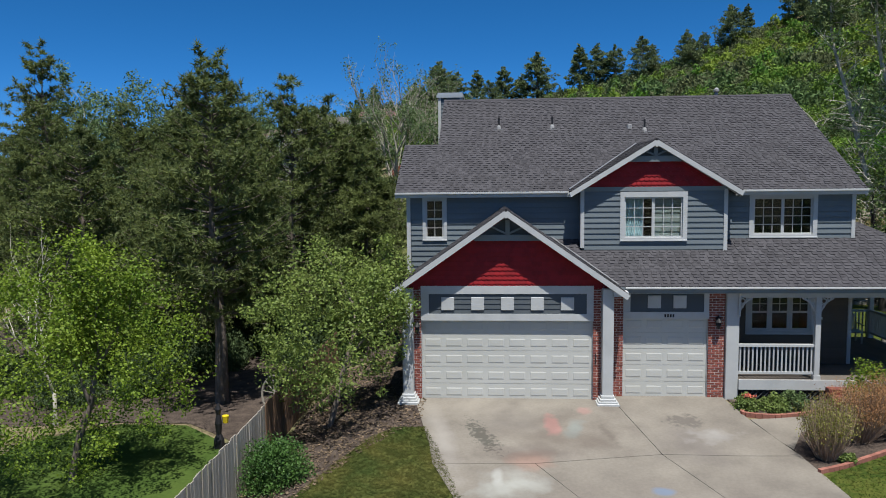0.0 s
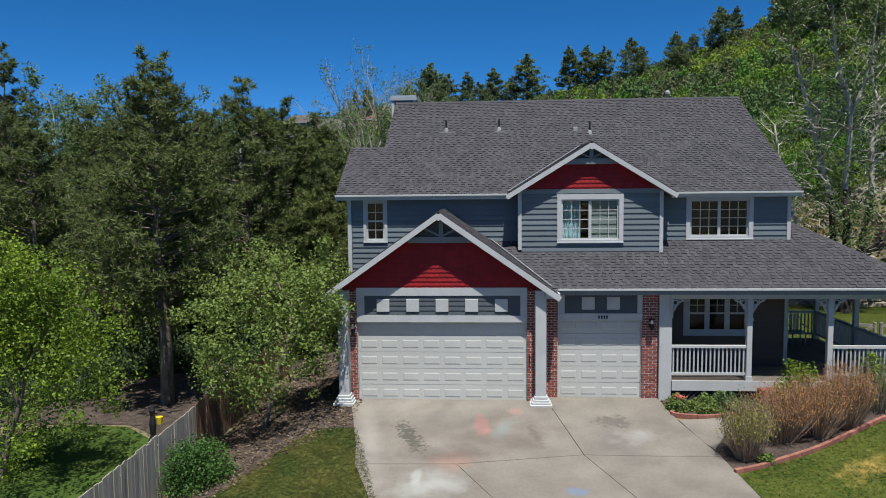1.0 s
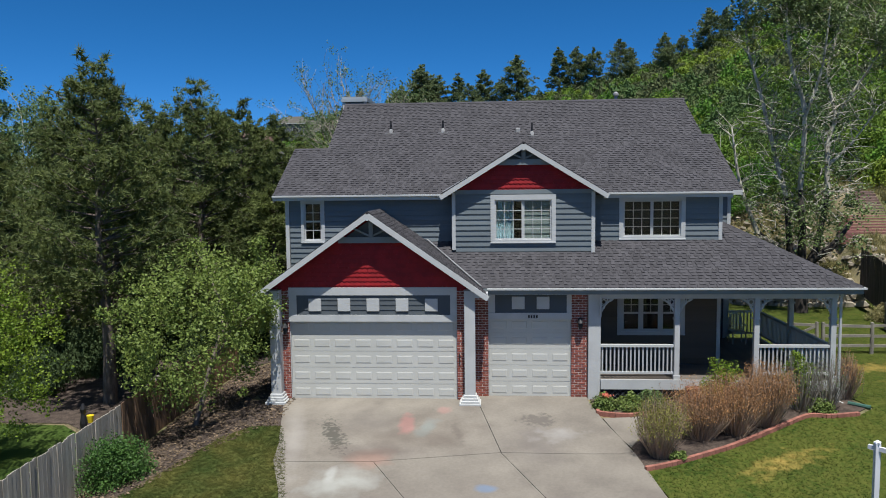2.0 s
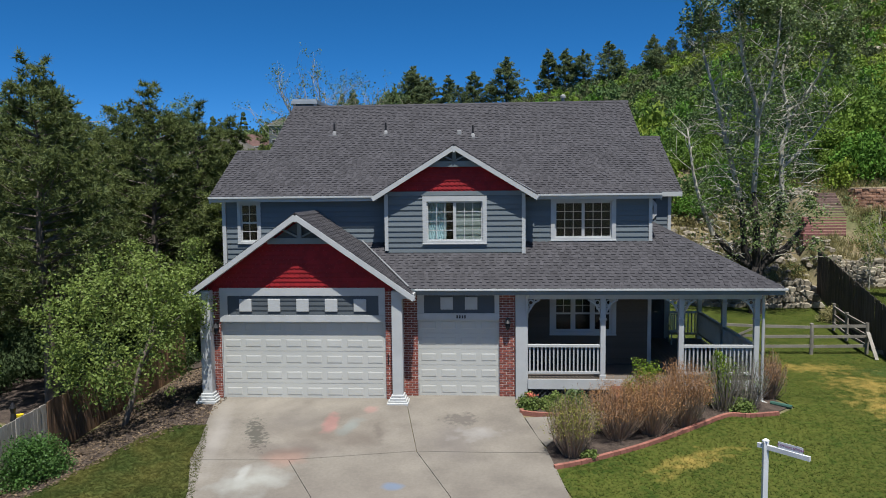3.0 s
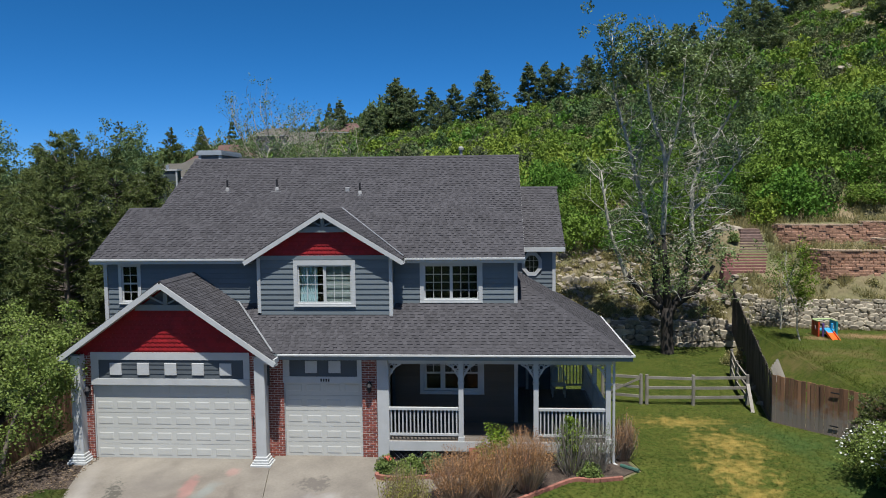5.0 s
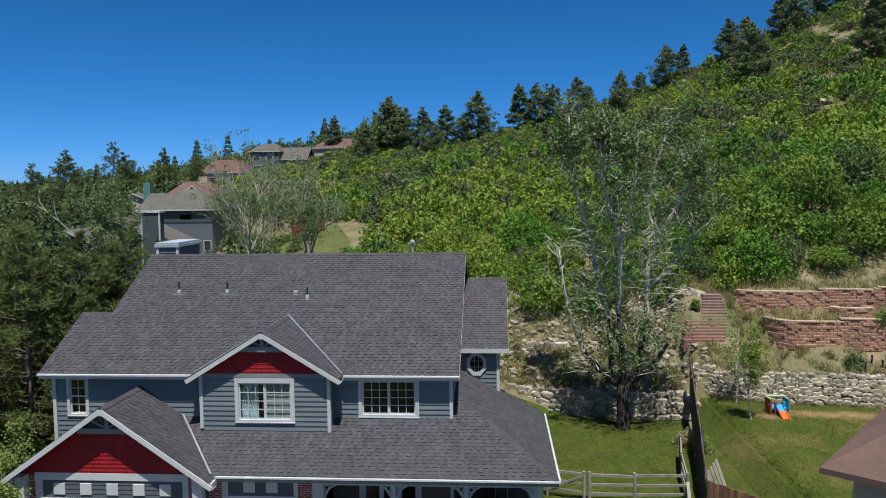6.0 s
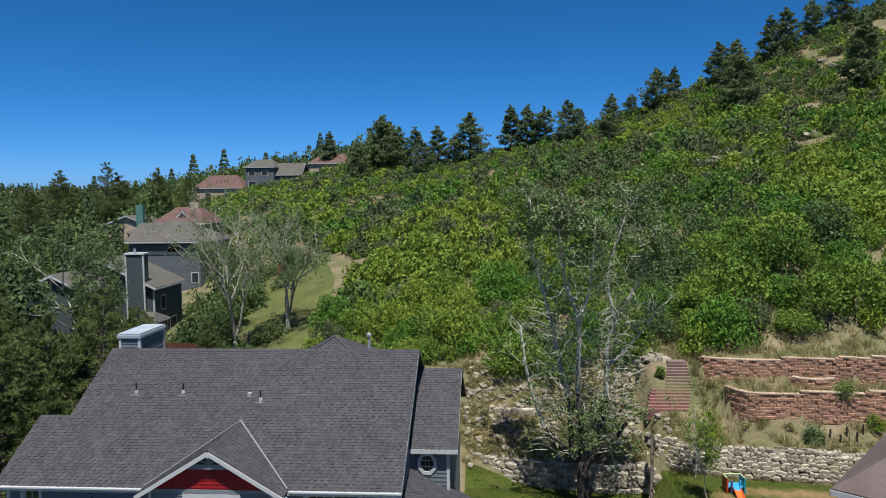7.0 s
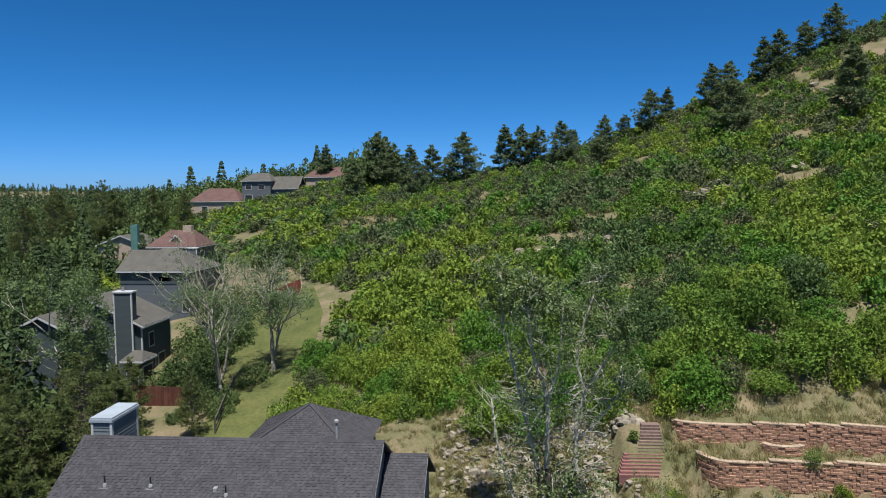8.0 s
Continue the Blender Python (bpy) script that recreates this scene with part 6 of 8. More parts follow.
region("mulch_bed", [(-4.2, -2.6), (-5.5, -1.0), (-7.2, 0.4), (-9.4, 0.7), (-14, 0), (-24, 4), (-24, 24), (-1.2, 24), (-1.2, 6.4), (-4.1, 6.4)], M_MULCH, 0.02, "needle litter under the pines", "garden bed", step=1.0)
region("mulch_bed", EDGE[:-1] + [(15.7, -0.75), (16.3, -0.25), (16.0, 1.0), (15.7, 0.2), (13.4, 0.15), (13.4, -0.75), (12.2, -1.0), (10.9, -1.35), (9.9, -1.95), (9.35, -2.9)], M_MULCH, 0.03, "red-brown mulch bed before the porch", "garden bed", thick=0.05)
region("mulch_bed", [(8.80, -0.9), (9.6, -1.02), (10.4, -0.85), (11.4, -0.5), (11.4, 0.2), (8.75, 0.25)], M_MULCH, 0.035, "red-brown mulch bed beside the garage", "garden bed", thick=0.05)
region("path", [(8.90, -1.2), (9.6, -1.12), (10.5, -0.95), (11.4, -0.62), (13.3, -0.62), (13.3, -0.80), (12.2, -1.05), (10.9, -1.4), (9.9, -2.0), (9.35, -2.95), (9.2, -2.55)], M_CONC, 0.045, "pale concrete garden path", "path", thick=0.08)
region("grass_bank", [(-4.0, 24), (-5.0, 34), (-7.6, 45), (-11.0, 60), (-14.0, 72), (-5.5, 70), (-1.2, 57), (1.5, 40), (2.5, 32), (3.0, 24)], mat("olive bank grass", (0.115, 0.118, 0.04), (0.07, 0.085, 0.027), rough=0.95, scale=0.35, fine=3, mixfine=0.45, bump=0.8, bdist=0.05, spec=0.1), 0.05, "pale grassy bank at the foot of the hill", "lawn", step=2.0)


def blades(name, outline, count, seed, material, height, label, lift=1.0):
    """Grass blades spread over an outline."""
    rng = np.random.default_rng(seed)
    px, py = np.array([p[0] for p in outline]), np.array([p[1] for p in outline])
    x, y = rng.uniform(px.min(), px.max(), count * 4), rng.uniform(py.min(), py.max(), count * 4)
    inside = np.zeros(len(x), bool)
    for i in range(len(px)):
        j = i - 1
        hit = ((py[i] > y) != (py[j] > y)) & (x < (px[j] - px[i]) * (y - py[i]) / (py[j] - py[i] + 1e-9) + px[i])
        inside ^= hit
    x, y = x[inside][:count], y[inside][:count]
    n = len(x)
    base = np.stack([x, y, land(x, y) + 0.05], 1)
    a = rng.uniform(0, 6.28, n)
    side = np.stack([np.cos(a), np.sin(a), 0 * a], 1) * 0.012
    tip = base + np.stack([rng.normal(size=n) * 1.3, rng.normal(size=n) * 1.3, np.full(n, lift)], 1) * (height * rng.uniform(0.5, 1.3, n))[:, None]
    v = np.stack([base - side, base + side, tip], 1).reshape(-1, 3)
    ob = np_mesh(name, v, np.arange(3 * n).reshape(n, 3), material)
    return tagged(ob, label, "grass", "", "stuff")


M_BLADE = mat("lawn grass blades", (0.105, 0.14, 0.025), (0.058, 0.1, 0.016), rough=0.8, scale=0.8, fine=7, mixfine=0.3, island=0.3, bump=0, thin=0.6, spec=0.1)
for grass_mat in (M_LAWN, M_BLADE):
    stain(grass_mat, (0.085, 0.082, 0.018), (18, -3), (60, 60), 0.22, 4.0, 1.3, 1.0)
    stain(grass_mat, (0.11, 0.11, 0.024), (18, -3), (60, 60), 0.35, 4.0, 7.0, 0.8)
    for at, size in (((18.6, 4.2), (1.9, 0.7, -4)), ((19.6, 2.0), (1.3, 1.5, 30)), ((19.2, 0.0), (1.2, 1.2, 20)), ((19.4, -2.6), (1.0, 2.4, 12)), ((20.3, -4.8), (1.3, 2.0, 30)), ((21.3, -6.6), (1.5, 1.2, 20)), ((12.8, -3.6), (1.4, 0.4, 32))):
        stain(grass_mat, (0.29, 0.21, 0.055), at, size, 0.95, 1.5, 3.0, 0.8)
    stain(grass_mat, (0.25, 0.165, 0.085), (31.0, 14.5), (3.6, 0.75, -6), 0.9, 0.9, 1.6, 0.2)
    stain(grass_mat, (0.25, 0.165, 0.085), (27.4, 14.2), (0.9, 0.6), 0.8, 0.9, 1.6, 0.2)
    for at, size in (((27.0, 11.0), (2.0, 1.5)), ((25.0, 10.5), (1.2, 2.0)), ((32, 12.5), (2.8, 1.6)), ((28.5, 7), (3, 2)), ((35, 14), (3, 1.6))):
        stain(grass_mat, (0.13, 0.105, 0.04), at, size, 0.8, 1.7, 1.6, 0.6)
    for at, size in (((22.0, 2.2), (1.3, 2.0, 30)), ((22.6, -1.2), (1.6, 2.2, 20)), ((20.7, 3.6), (0.8, 0.7))):
        stain(grass_mat, (0.036, 0.082, 0.026), at, size, 0.6, 0.8, 1.0, 0.6)
M_BLADE_L = mat("olive grass blades", (0.12, 0.117, 0.032), (0.056, 0.078, 0.02), rough=0.8, scale=1.1, fine=8, mixfine=0.3, island=0.3, bump=0, thin=0.6, spec=0.1)
blades("grass", [(min(x, 30), y) for x, y in LAWN], 120000, 31, M_BLADE, 0.04, "short lawn grass", 0.3)
blades("grass", [(25.2, 17.2), (23.8, 12.2), (23.2, 9.0), (22.3, 4.8), (36, 3), (36, 15.4), (28, 16.2)], 24000, 33, M_BLADE, 0.2, "patchy grass next door")
blades("grass", LEFT_LAWN, 38000, 32, M_BLADE_L, 0.04, "short dry lawn grass", 0.3)

# brick edging along the bed
M_EDGE = mat("terracotta edging", (0.3, 0.125, 0.09), (0.225, 0.095, 0.07), rough=0.85, scale=4, piece=0.15, bump=0.3)


def edging(pts, label):
    t = thing("garden_edging", label, "edging")
    line = curve_pts([(x, y, 0) for x, y in pts], 5)
    acc = 0.0
    for a, b in zip(line, line[1:]):
        d = (b - a).normalized()
        n = max(1, round((b - a).length / 0.24))
        for k in range(n):
            p, q = a.lerp(b, k / n), a.lerp(b, (k + 0.96) / n)
            bm = beam(bmesh.new(), p + Vector((0, 0, gz(p.x, p.y) + 0.06)), q + Vector((0, 0, gz(q.x, q.y) + 0.06)), 0.10, 0.13)
            part("brick", bm, M_EDGE, t)


edging(EDGE, "curved red brick edging round the shrub bed")
edging([(8.84, -0.75), (8.88, -0.92), (9.6, -1.05), (10.4, -0.88), (11.3, -0.53)], "low red brick edging beside the path")

# ---- shrubs before the porch ----
M_TWIG = mat("reddish bare twigs", (0.36, 0.26, 0.18), (0.23, 0.17, 0.125), rough=0.9, mixfine=0.3, island=0.3, bump=0)
M_REDLEAF = mat("russet small leaves", (0.37, 0.2, 0.08), (0.25, 0.13, 0.055), rough=0.7, island=0.35, bump=0, thin=0.2)
M_GREYTWIG = mat("grey twigs", (0.25, 0.22, 0.18), (0.15, 0.135, 0.11), rough=0.9, island=0.3, bump=0)


def twig_shrub(label, x, y, h, r, seed, leaf, twig=M_TWIG, twigs=420, leaves=2600, size=0.045, group="porch shrubs", low=0.1):
    rng = np.random.default_rng(seed)
    t = thing("shrub", label, "shrub", on(x, y), group)
    n = twigs
    a, u = rng.uniform(0, 6.28, n), rng.uniform(0.05, 1, n) ** 0.6
    base = np.stack([np.cos(a) * u * r * 0.3, np.sin(a) * u * r * 0.3, np.full(n, -0.05)], 1)
    top = np.stack([np.cos(a) * u * r, np.sin(a) * u * r, h * rng.uniform(0.65, 1.05, n) * (1 - 0.25 * u * u)], 1) + rng.normal(size=(n, 3)) * 0.07
    mid = base * 0.45 + top * 0.55 + np.stack([np.cos(a), np.sin(a), 0 * a], 1) * 0.05 * r + rng.normal(size=(n, 3)) * 0.05
    s = np.cross(top - base, rng.normal(size=(n, 3)))
    s /= np.linalg.norm(s, axis=1, keepdims=True)
    vs = np.stack([base - s * 0.008, base + s * 0.008, mid + s * 0.006, mid - s * 0.006, mid - s * 0.006, mid + s * 0.006, top + s * 0.003, top - s * 0.003], 1).reshape(-1, 3)
    np_mesh("twig_mass", vs, np.arange(len(vs)).reshape(-1, 4), twig, t)
    k = rng.integers(0, n, leaves)
    w = rng.uniform(low, 1.1, (leaves, 1))
    pts = mid[k] * (1 - w) + top[k] * w + rng.normal(size=(leaves, 3)) * 0.045
    v, f = quads(pts, size, rng, long=1.8)
    np_mesh("foliage", v, f, leaf, t)
    return t


M_OLIVE = mat("olive young leaves", (0.24, 0.23, 0.05), (0.14, 0.14, 0.03), rough=0.7, island=0.35, bump=0, thin=0.25)
twig_shrub("loose green and brown twiggy shrub", 9.95, -3.35, 1.5, 0.62, 1, M_OLIVE, leaves=4600, low=0.2)
twig_shrub("russet twiggy shrub with bare stems", 11.2, -2.3, 1.45, 0.85, 2, M_REDLEAF, twigs=380, leaves=8000, size=0.035, low=0.3)
twig_shrub("russet twiggy shrub with bare stems", 12.15, -2.0, 1.55, 0.85, 3, M_REDLEAF, twigs=380, leaves=8000, size=0.035, low=0.3)
twig_shrub("russet twiggy shrub with bare stems", 13.1, -1.5, 1.75, 0.75, 4, M_REDLEAF, twigs=380, leaves=8000, size=0.035, low=0.3)
twig_shrub("grey twiggy shrub with sparse green leaves", 14.45, -0.45, 1.7, 0.75, 5, M_LEAF3, M_GREYTWIG, twigs=190, leaves=420)
twig_shrub("grey twiggy shrub with sparse green leaves", 15.15, -0.35, 1.55, 0.6, 6, M_LEAF3, M_GREYTWIG, twigs=160, leaves=350)
twig_shrub("russet twiggy shrub at the porch corner", 16.05, 0.55, 1.35, 0.45, 7, M_REDLEAF, leaves=2200, size=0.035, low=0.2)


def leafy_shrub(label, x, y, r, seed, leaf, squash=1.0, size=0.06, clumps=60, per=40, name="shrub", group=""):
    rng = np.random.default_rng(seed)
    t = thing(name, label, "shrub", on(x, y), group)
    v, f = bush_arrays(rng, clumps, per, size / r, squash=squash)
    np_mesh("foliage", v * r, f, leaf, t)
    bm = bmesh.new()
    for k in range(5):
        tube(bm, [(0, 0, -0.05), (0.25 * r * math.cos(k * 1.3), 0.25 * r * math.sin(k * 1.3), 0.6 * r)], [0.02, 0.008], 5)
    part("stem", bm, M_BARK, t)
    return t


M_BOX = mat("deep green bush leaves", (0.075, 0.15, 0.03), (0.04, 0.095, 0.018), rough=0.55, scale=0.9, fine=6, mixfine=0.3, island=0.3, bump=0, thin=0.25)
leafy_shrub("clipped round green bush by the fence", -3.05, -4.45, 0.98, 8, M_BOX, squash=0.95, clumps=190, per=70, size=0.05, name="round_bush")
leafy_shrub("bright green shrub behind the russet ones", 12.3, -0.55, 0.75, 9, M_LEAF, squash=1.85, clumps=80, group="porch shrubs")
leafy_shrub("bright green shrub at the railing", 14.45, -0.12, 0.48, 10, M_LEAF, squash=3.0, group="porch shrubs")
leafy_shrub("low green plant at the garage corner", 9.05, -0.45, 0.40, 11, M_LEAF2, squash=0.9, group="bed plants")
leafy_shrub("low green plant in the bed", 9.75, -0.55, 0.42, 12, M_LEAF2, squash=0.9, group="bed plants")
leafy_shrub("brown and green plant in the bed", 10.35, -0.35, 0.45, 13, M_LEAF3, squash=1.1, group="bed plants")
leafy_shrub("low green plant in the bed", 14.9, -0.6, 0.4, 14, M_LEAF2, squash=0.8, group="bed plants")
leafy_shrub("small green plant at the bed's end", 10.35, -3.55, 0.22, 15, M_LEAF2, squash=0.9, group="bed plants")
M_PETAL = mat("salmon petals", (0.70, 0.20, 0.13), rough=0.6, bump=0, thin=0.2)
fl = thing("flower", "salmon flowers over the low plants", "flower", on(9.1, -0.5, 0.42))
v, f = quads(np.random.default_rng(3).normal(size=(40, 3)) * (0.06, 0.06, 0.03), 0.06, np.random.default_rng(4))
np_mesh("petals", v, f, M_PETAL, fl)

# ---- fences ----
board_meshes = {}


def board_mesh(w, h, t=0.02, material=None, key=""):
    k = (w, h, key)
    if k not in board_meshes:
        bm = bevelled(boxes((0, w, 0, t, -0.5, h)), 0.004)
        me = bpy.data.meshes.new("board")
        bm.to_mesh(me)
        bm.free()
        me.materials.append(material)
        board_meshes[k] = me
    return board_meshes[k]


def board_fence(label, pts, height, material, key, jitter=0.02, rail_side=1):
    """A fence of upright boards along points (x, y, top z)."""
    t = thing("board_fence", label, "fence")
    for (x0, y0, z0), (x1, y1, z1) in zip(pts, pts[1:]):
        a, b = Vector((x0, y0, 0)), Vector((x1, y1, 0))
        d = (b - a)
        ang = math.degrees(math.atan2(d.y, d.x))
        n = max(1, int(d.length / 0.143))
        for k in range(n):
            p = a.lerp(b, k / n)
            z = z0 + (z1 - z0) * k / n
            ob = new("board", board_mesh(0.138, height, material=material, key=key))
            ob.parent = t
            ob.matrix_basis = pose(p.x, p.y, z - height + random.uniform(-jitter, jitter), random.uniform(-0.6, 0.6), random.uniform(-0.4, 0.4), ang)
        nrm = Vector((-d.y, d.x, 0)).normalized() * 0.045 * rail_side
        for dz in (0.35, height - 0.3):
            part("rail", beam(bmesh.new(), a + nrm + Vector((0, 0, z0 - height + dz)), b + nrm + Vector((0, 0, z1 - height + dz)), 0.04, 0.09), material, t)
        m = max(1, int(d.length / 2.4))
        for k in range(m + 1):
            p = a.lerp(b, k / m) + nrm * 1.6
            zt = z0 + (z1 - z0) * k / m
            part("post", boxes((p.x - 0.045, p.x + 0.045, p.y - 0.045, p.y + 0.045, zt - height - 0.4, zt - 0.1)), material, t)
    return t


board_fence("weathered grey board fence", [(-3.85, -11.0, 0.45), (-3.85, -2.6, 0.62)], 1.65, M_FENCE, "g", rail_side=1)
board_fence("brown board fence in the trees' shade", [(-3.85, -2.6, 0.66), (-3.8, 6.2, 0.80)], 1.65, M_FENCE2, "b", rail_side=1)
M_FENCE3 = mat("dark aged fence board", (0.115, 0.095, 0.078), (0.065, 0.052, 0.045), rough=0.9, scale=1.4, fine=18, mixfine=0.3, piece=0.2, stretch=(4, 4, 0.5), bump=0.4)
board_fence("dark aged board fence between the yards", [(21.8, 4.45, 1.68), (22.8, 9.0, 2.05), (24.55, 17.4, 3.0)], 1.85, M_FENCE3, "d", rail_side=-1)
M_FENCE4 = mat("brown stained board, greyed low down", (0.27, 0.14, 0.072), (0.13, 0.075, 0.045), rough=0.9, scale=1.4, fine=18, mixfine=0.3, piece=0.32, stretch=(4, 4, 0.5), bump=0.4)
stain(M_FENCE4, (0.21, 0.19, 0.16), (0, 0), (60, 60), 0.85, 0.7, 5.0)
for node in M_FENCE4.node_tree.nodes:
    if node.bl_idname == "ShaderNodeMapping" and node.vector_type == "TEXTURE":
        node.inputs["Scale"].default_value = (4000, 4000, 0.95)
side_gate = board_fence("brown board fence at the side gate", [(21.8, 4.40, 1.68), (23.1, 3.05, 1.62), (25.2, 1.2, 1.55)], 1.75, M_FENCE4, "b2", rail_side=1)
board_fence("dark red board fence behind the chimney", [(-17.5, 41.0, 2.9), (-8.3, 37.5, 3.6)], 1.7, mat("red-brown stained board", (0.13, 0.05, 0.034), (0.085, 0.033, 0.023), rough=0.85, piece=0.2), "r", rail_side=1)
board_fence("red board fence below the hill", [(-9.4, 63.5, 8.2), (-6.6, 68.0, 9.3)], 1.8, mat("red brown board", (0.24, 0.06, 0.04), (0.16, 0.04, 0.03), rough=0.85, piece=0.2), "r2")

rails = thing("rail_fence", "silvered split-rail fence with a braced gate", "fence")
posts = [(16.35, 6.75), (17.72, 6.35), (17.92, 6.30), (19.62, 6.25), (21.62, 6.35), (21.95, 8.6), (22.45, 10.8)]
for x, y in posts:
    bm = bmesh.new()
    tube(bm, [(x, y, -0.3), (x + 0.01, y, 0.6), (x, y, 1.18)], [0.07, 0.068, 0.062], 8)
    part("post", bm, M_RAIL, rails)
for (xa, ya), (xb, yb) in zip(posts, posts[1:]):
    if abs(xa - xb) < 0.3:
        continue
    for z in (0.32, 0.68, 1.05):
        part("rail", beam(bmesh.new(), (xa, ya, z + random.uniform(-0.02, 0.02)), (xb, yb, z + random.uniform(-0.02, 0.02)), 0.05, 0.10), M_RAIL, rails)
part("brace", beam(bmesh.new(), (16.4, 6.70, 0.32), (17.68, 6.34, 1.02), 0.04, 0.08), M_RAIL, rails)
# iron strap hinges of the side gate, and a pale plank against the end post
for z in (0.35, 1.45):
    bm = beam(bmesh.new(), (23.12, 2.985, z), (23.32, 2.81, z), 0.02, 0.04)
    part("hinge", bm, M_BLACK, side_gate, "black iron strap hinge")
plank = link_mesh("wood_plank", beam(bmesh.new(), (21.50, 5.35, 0.03), (21.60, 6.24, 0.85), 0.12, 0.05), mat("bleached plank", (0.3, 0.275, 0.235), (0.2, 0.185, 0.155), rough=0.9, scale=3, mixfine=0.3))
tagged(plank, "bleached plank leaning against the fence post", "plank")
rails2 = thing("rail_fence", "old rail fence on the grass bank", "fence")
for k in range(4):
    x, y = -3.1 - 0.6 * k, 30.5 + 3.0 * k
    part("post", tube(bmesh.new(), [(x, y, gz(x, y) - 0.2), (x, y, gz(x, y) + 1.3)], [0.08, 0.07], 6), M_FENCE3, rails2)
    if k < 3:
        x2, y2 = x - 0.6, y + 3.0
        for z in (0.45, 0.85, 1.2):
            part("rail", tube(bmesh.new(), [(x, y, gz(x, y) + z), (x2, y2, gz(x2, y2) + z)], [0.05, 0.05], 5), M_FENCE3, rails2)

# unseen street and the far side of it, behind the camera, added for darker reflections
region("road", [(-60, -9.7), (70, -9.7), (70, -18.5), (-60, -18.5)], M_ASPHALT, 0.04, "unseen asphalt street added for reflections", "road", step=8.0)
region("lawn", [(-60, -19), (70, -19), (70, -70), (-60, -70)], M_LAWN_L, 0.05, "unseen lawn added across the street", "lawn", step=12.0)

# fallen leaves and needles on the beds beside the garage
M_LITTER = mat("fallen leaves", (0.19, 0.14, 0.09), (0.06, 0.045, 0.032), rough=0.9, scale=6, island=0.45, bump=0, spec=0.1)
rng_l = np.random.default_rng(77)
lx, ly = rng_l.uniform(-3.7, 0.1, 9000), rng_l.uniform(-6.5, 5.8, 9000)
keep = (lx > -3.7) & ((ly > -1.9) | (lx < -0.3 + (ly + 1.9) * 0.55)) & ~((lx > -0.75) & (ly > 0.8))
lx, ly = lx[keep], ly[keep]
v, f = quads(np.stack([lx, ly, land(lx, ly) + 0.055], 1), 0.075, rng_l, flat=0.85, long=1.5)
tagged(np_mesh("leaf_litter", v, f, M_LITTER), "brown fallen leaves on the mulch", "leaves", "", "stuff")

# ---- stone and block walls of the back gardens ----
M_STONE = mat("pale buff sandstone", (0.375, 0.335, 0.255), (0.265, 0.23, 0.172), rough=0.92, scale=2.5, fine=12, mixfine=0.3, piece=0.32, island=0.2, bump=0.6)
M_BLOCK = mat("red-brown split block", (0.36, 0.21, 0.14), (0.27, 0.155, 0.1), rough=0.92, scale=3, fine=18, mixfine=0.35, piece=0.2, bump=0.8, bdist=0.02)
M_CAP = mat("tan cap block", (0.40, 0.30, 0.21), (0.31, 0.225, 0.155), rough=0.9, scale=2, piece=0.12, bump=0.5)
M_STEP = mat("brick paver step", (0.23, 0.11, 0.095), (0.165, 0.08, 0.07), rough=0.9, scale=6, fine=30, piece=0.2, bump=0.5)

M_ROCK = mat("weathered buff rock", (0.29, 0.25, 0.19), (0.19, 0.165, 0.125), rough=0.92, scale=2.5, fine=12, mixfine=0.3, island=0.28, bump=0.6)


def stone_mesh(seed, name="stone"):
    """A flat-faced stone with an uneven many-sided outline, about one metre across before it is scaled."""
    rnd = random.Random(seed)
    n = rnd.randrange(6, 9)
    bm = bmesh.new()
    outline = []
    for k in range(n):
        a = 2 * math.pi * (k + rnd.uniform(-0.28, 0.28)) / n
        c, q = math.cos(a), math.sin(a)
        outline.append((math.copysign(abs(c) ** 0.7, c) * 0.5 * rnd.uniform(0.86, 1.06), math.copysign(abs(q) ** 0.7, q) * 0.5 * rnd.uniform(0.86, 1.06)))
    rings = [[bm.verts.new((x * f, y + rnd.uniform(-0.04, 0.04), z * f)) for x, z in outline] for y, f in ((-0.5, 0.8), (-0.38, 0.97), (0.3, 1.0), (0.5, 0.8))]
    bm.faces.new(rings[0])
    bm.faces.new(rings[-1][::-1])
    for p, q in zip(rings, rings[1:]):
        for k in range(n):
            bm.faces.new((p[k], q[k], q[(k + 1) % n], p[(k + 1) % n]))
    bmesh.ops.recalc_face_normals(bm, faces=bm.faces[:])
    me = bpy.data.meshes.new(name)
    bm.to_mesh(me)
    bm.free()
    me.materials.append(M_STONE)
    return me


STONES = [stone_mesh(k) for k in range(7)]


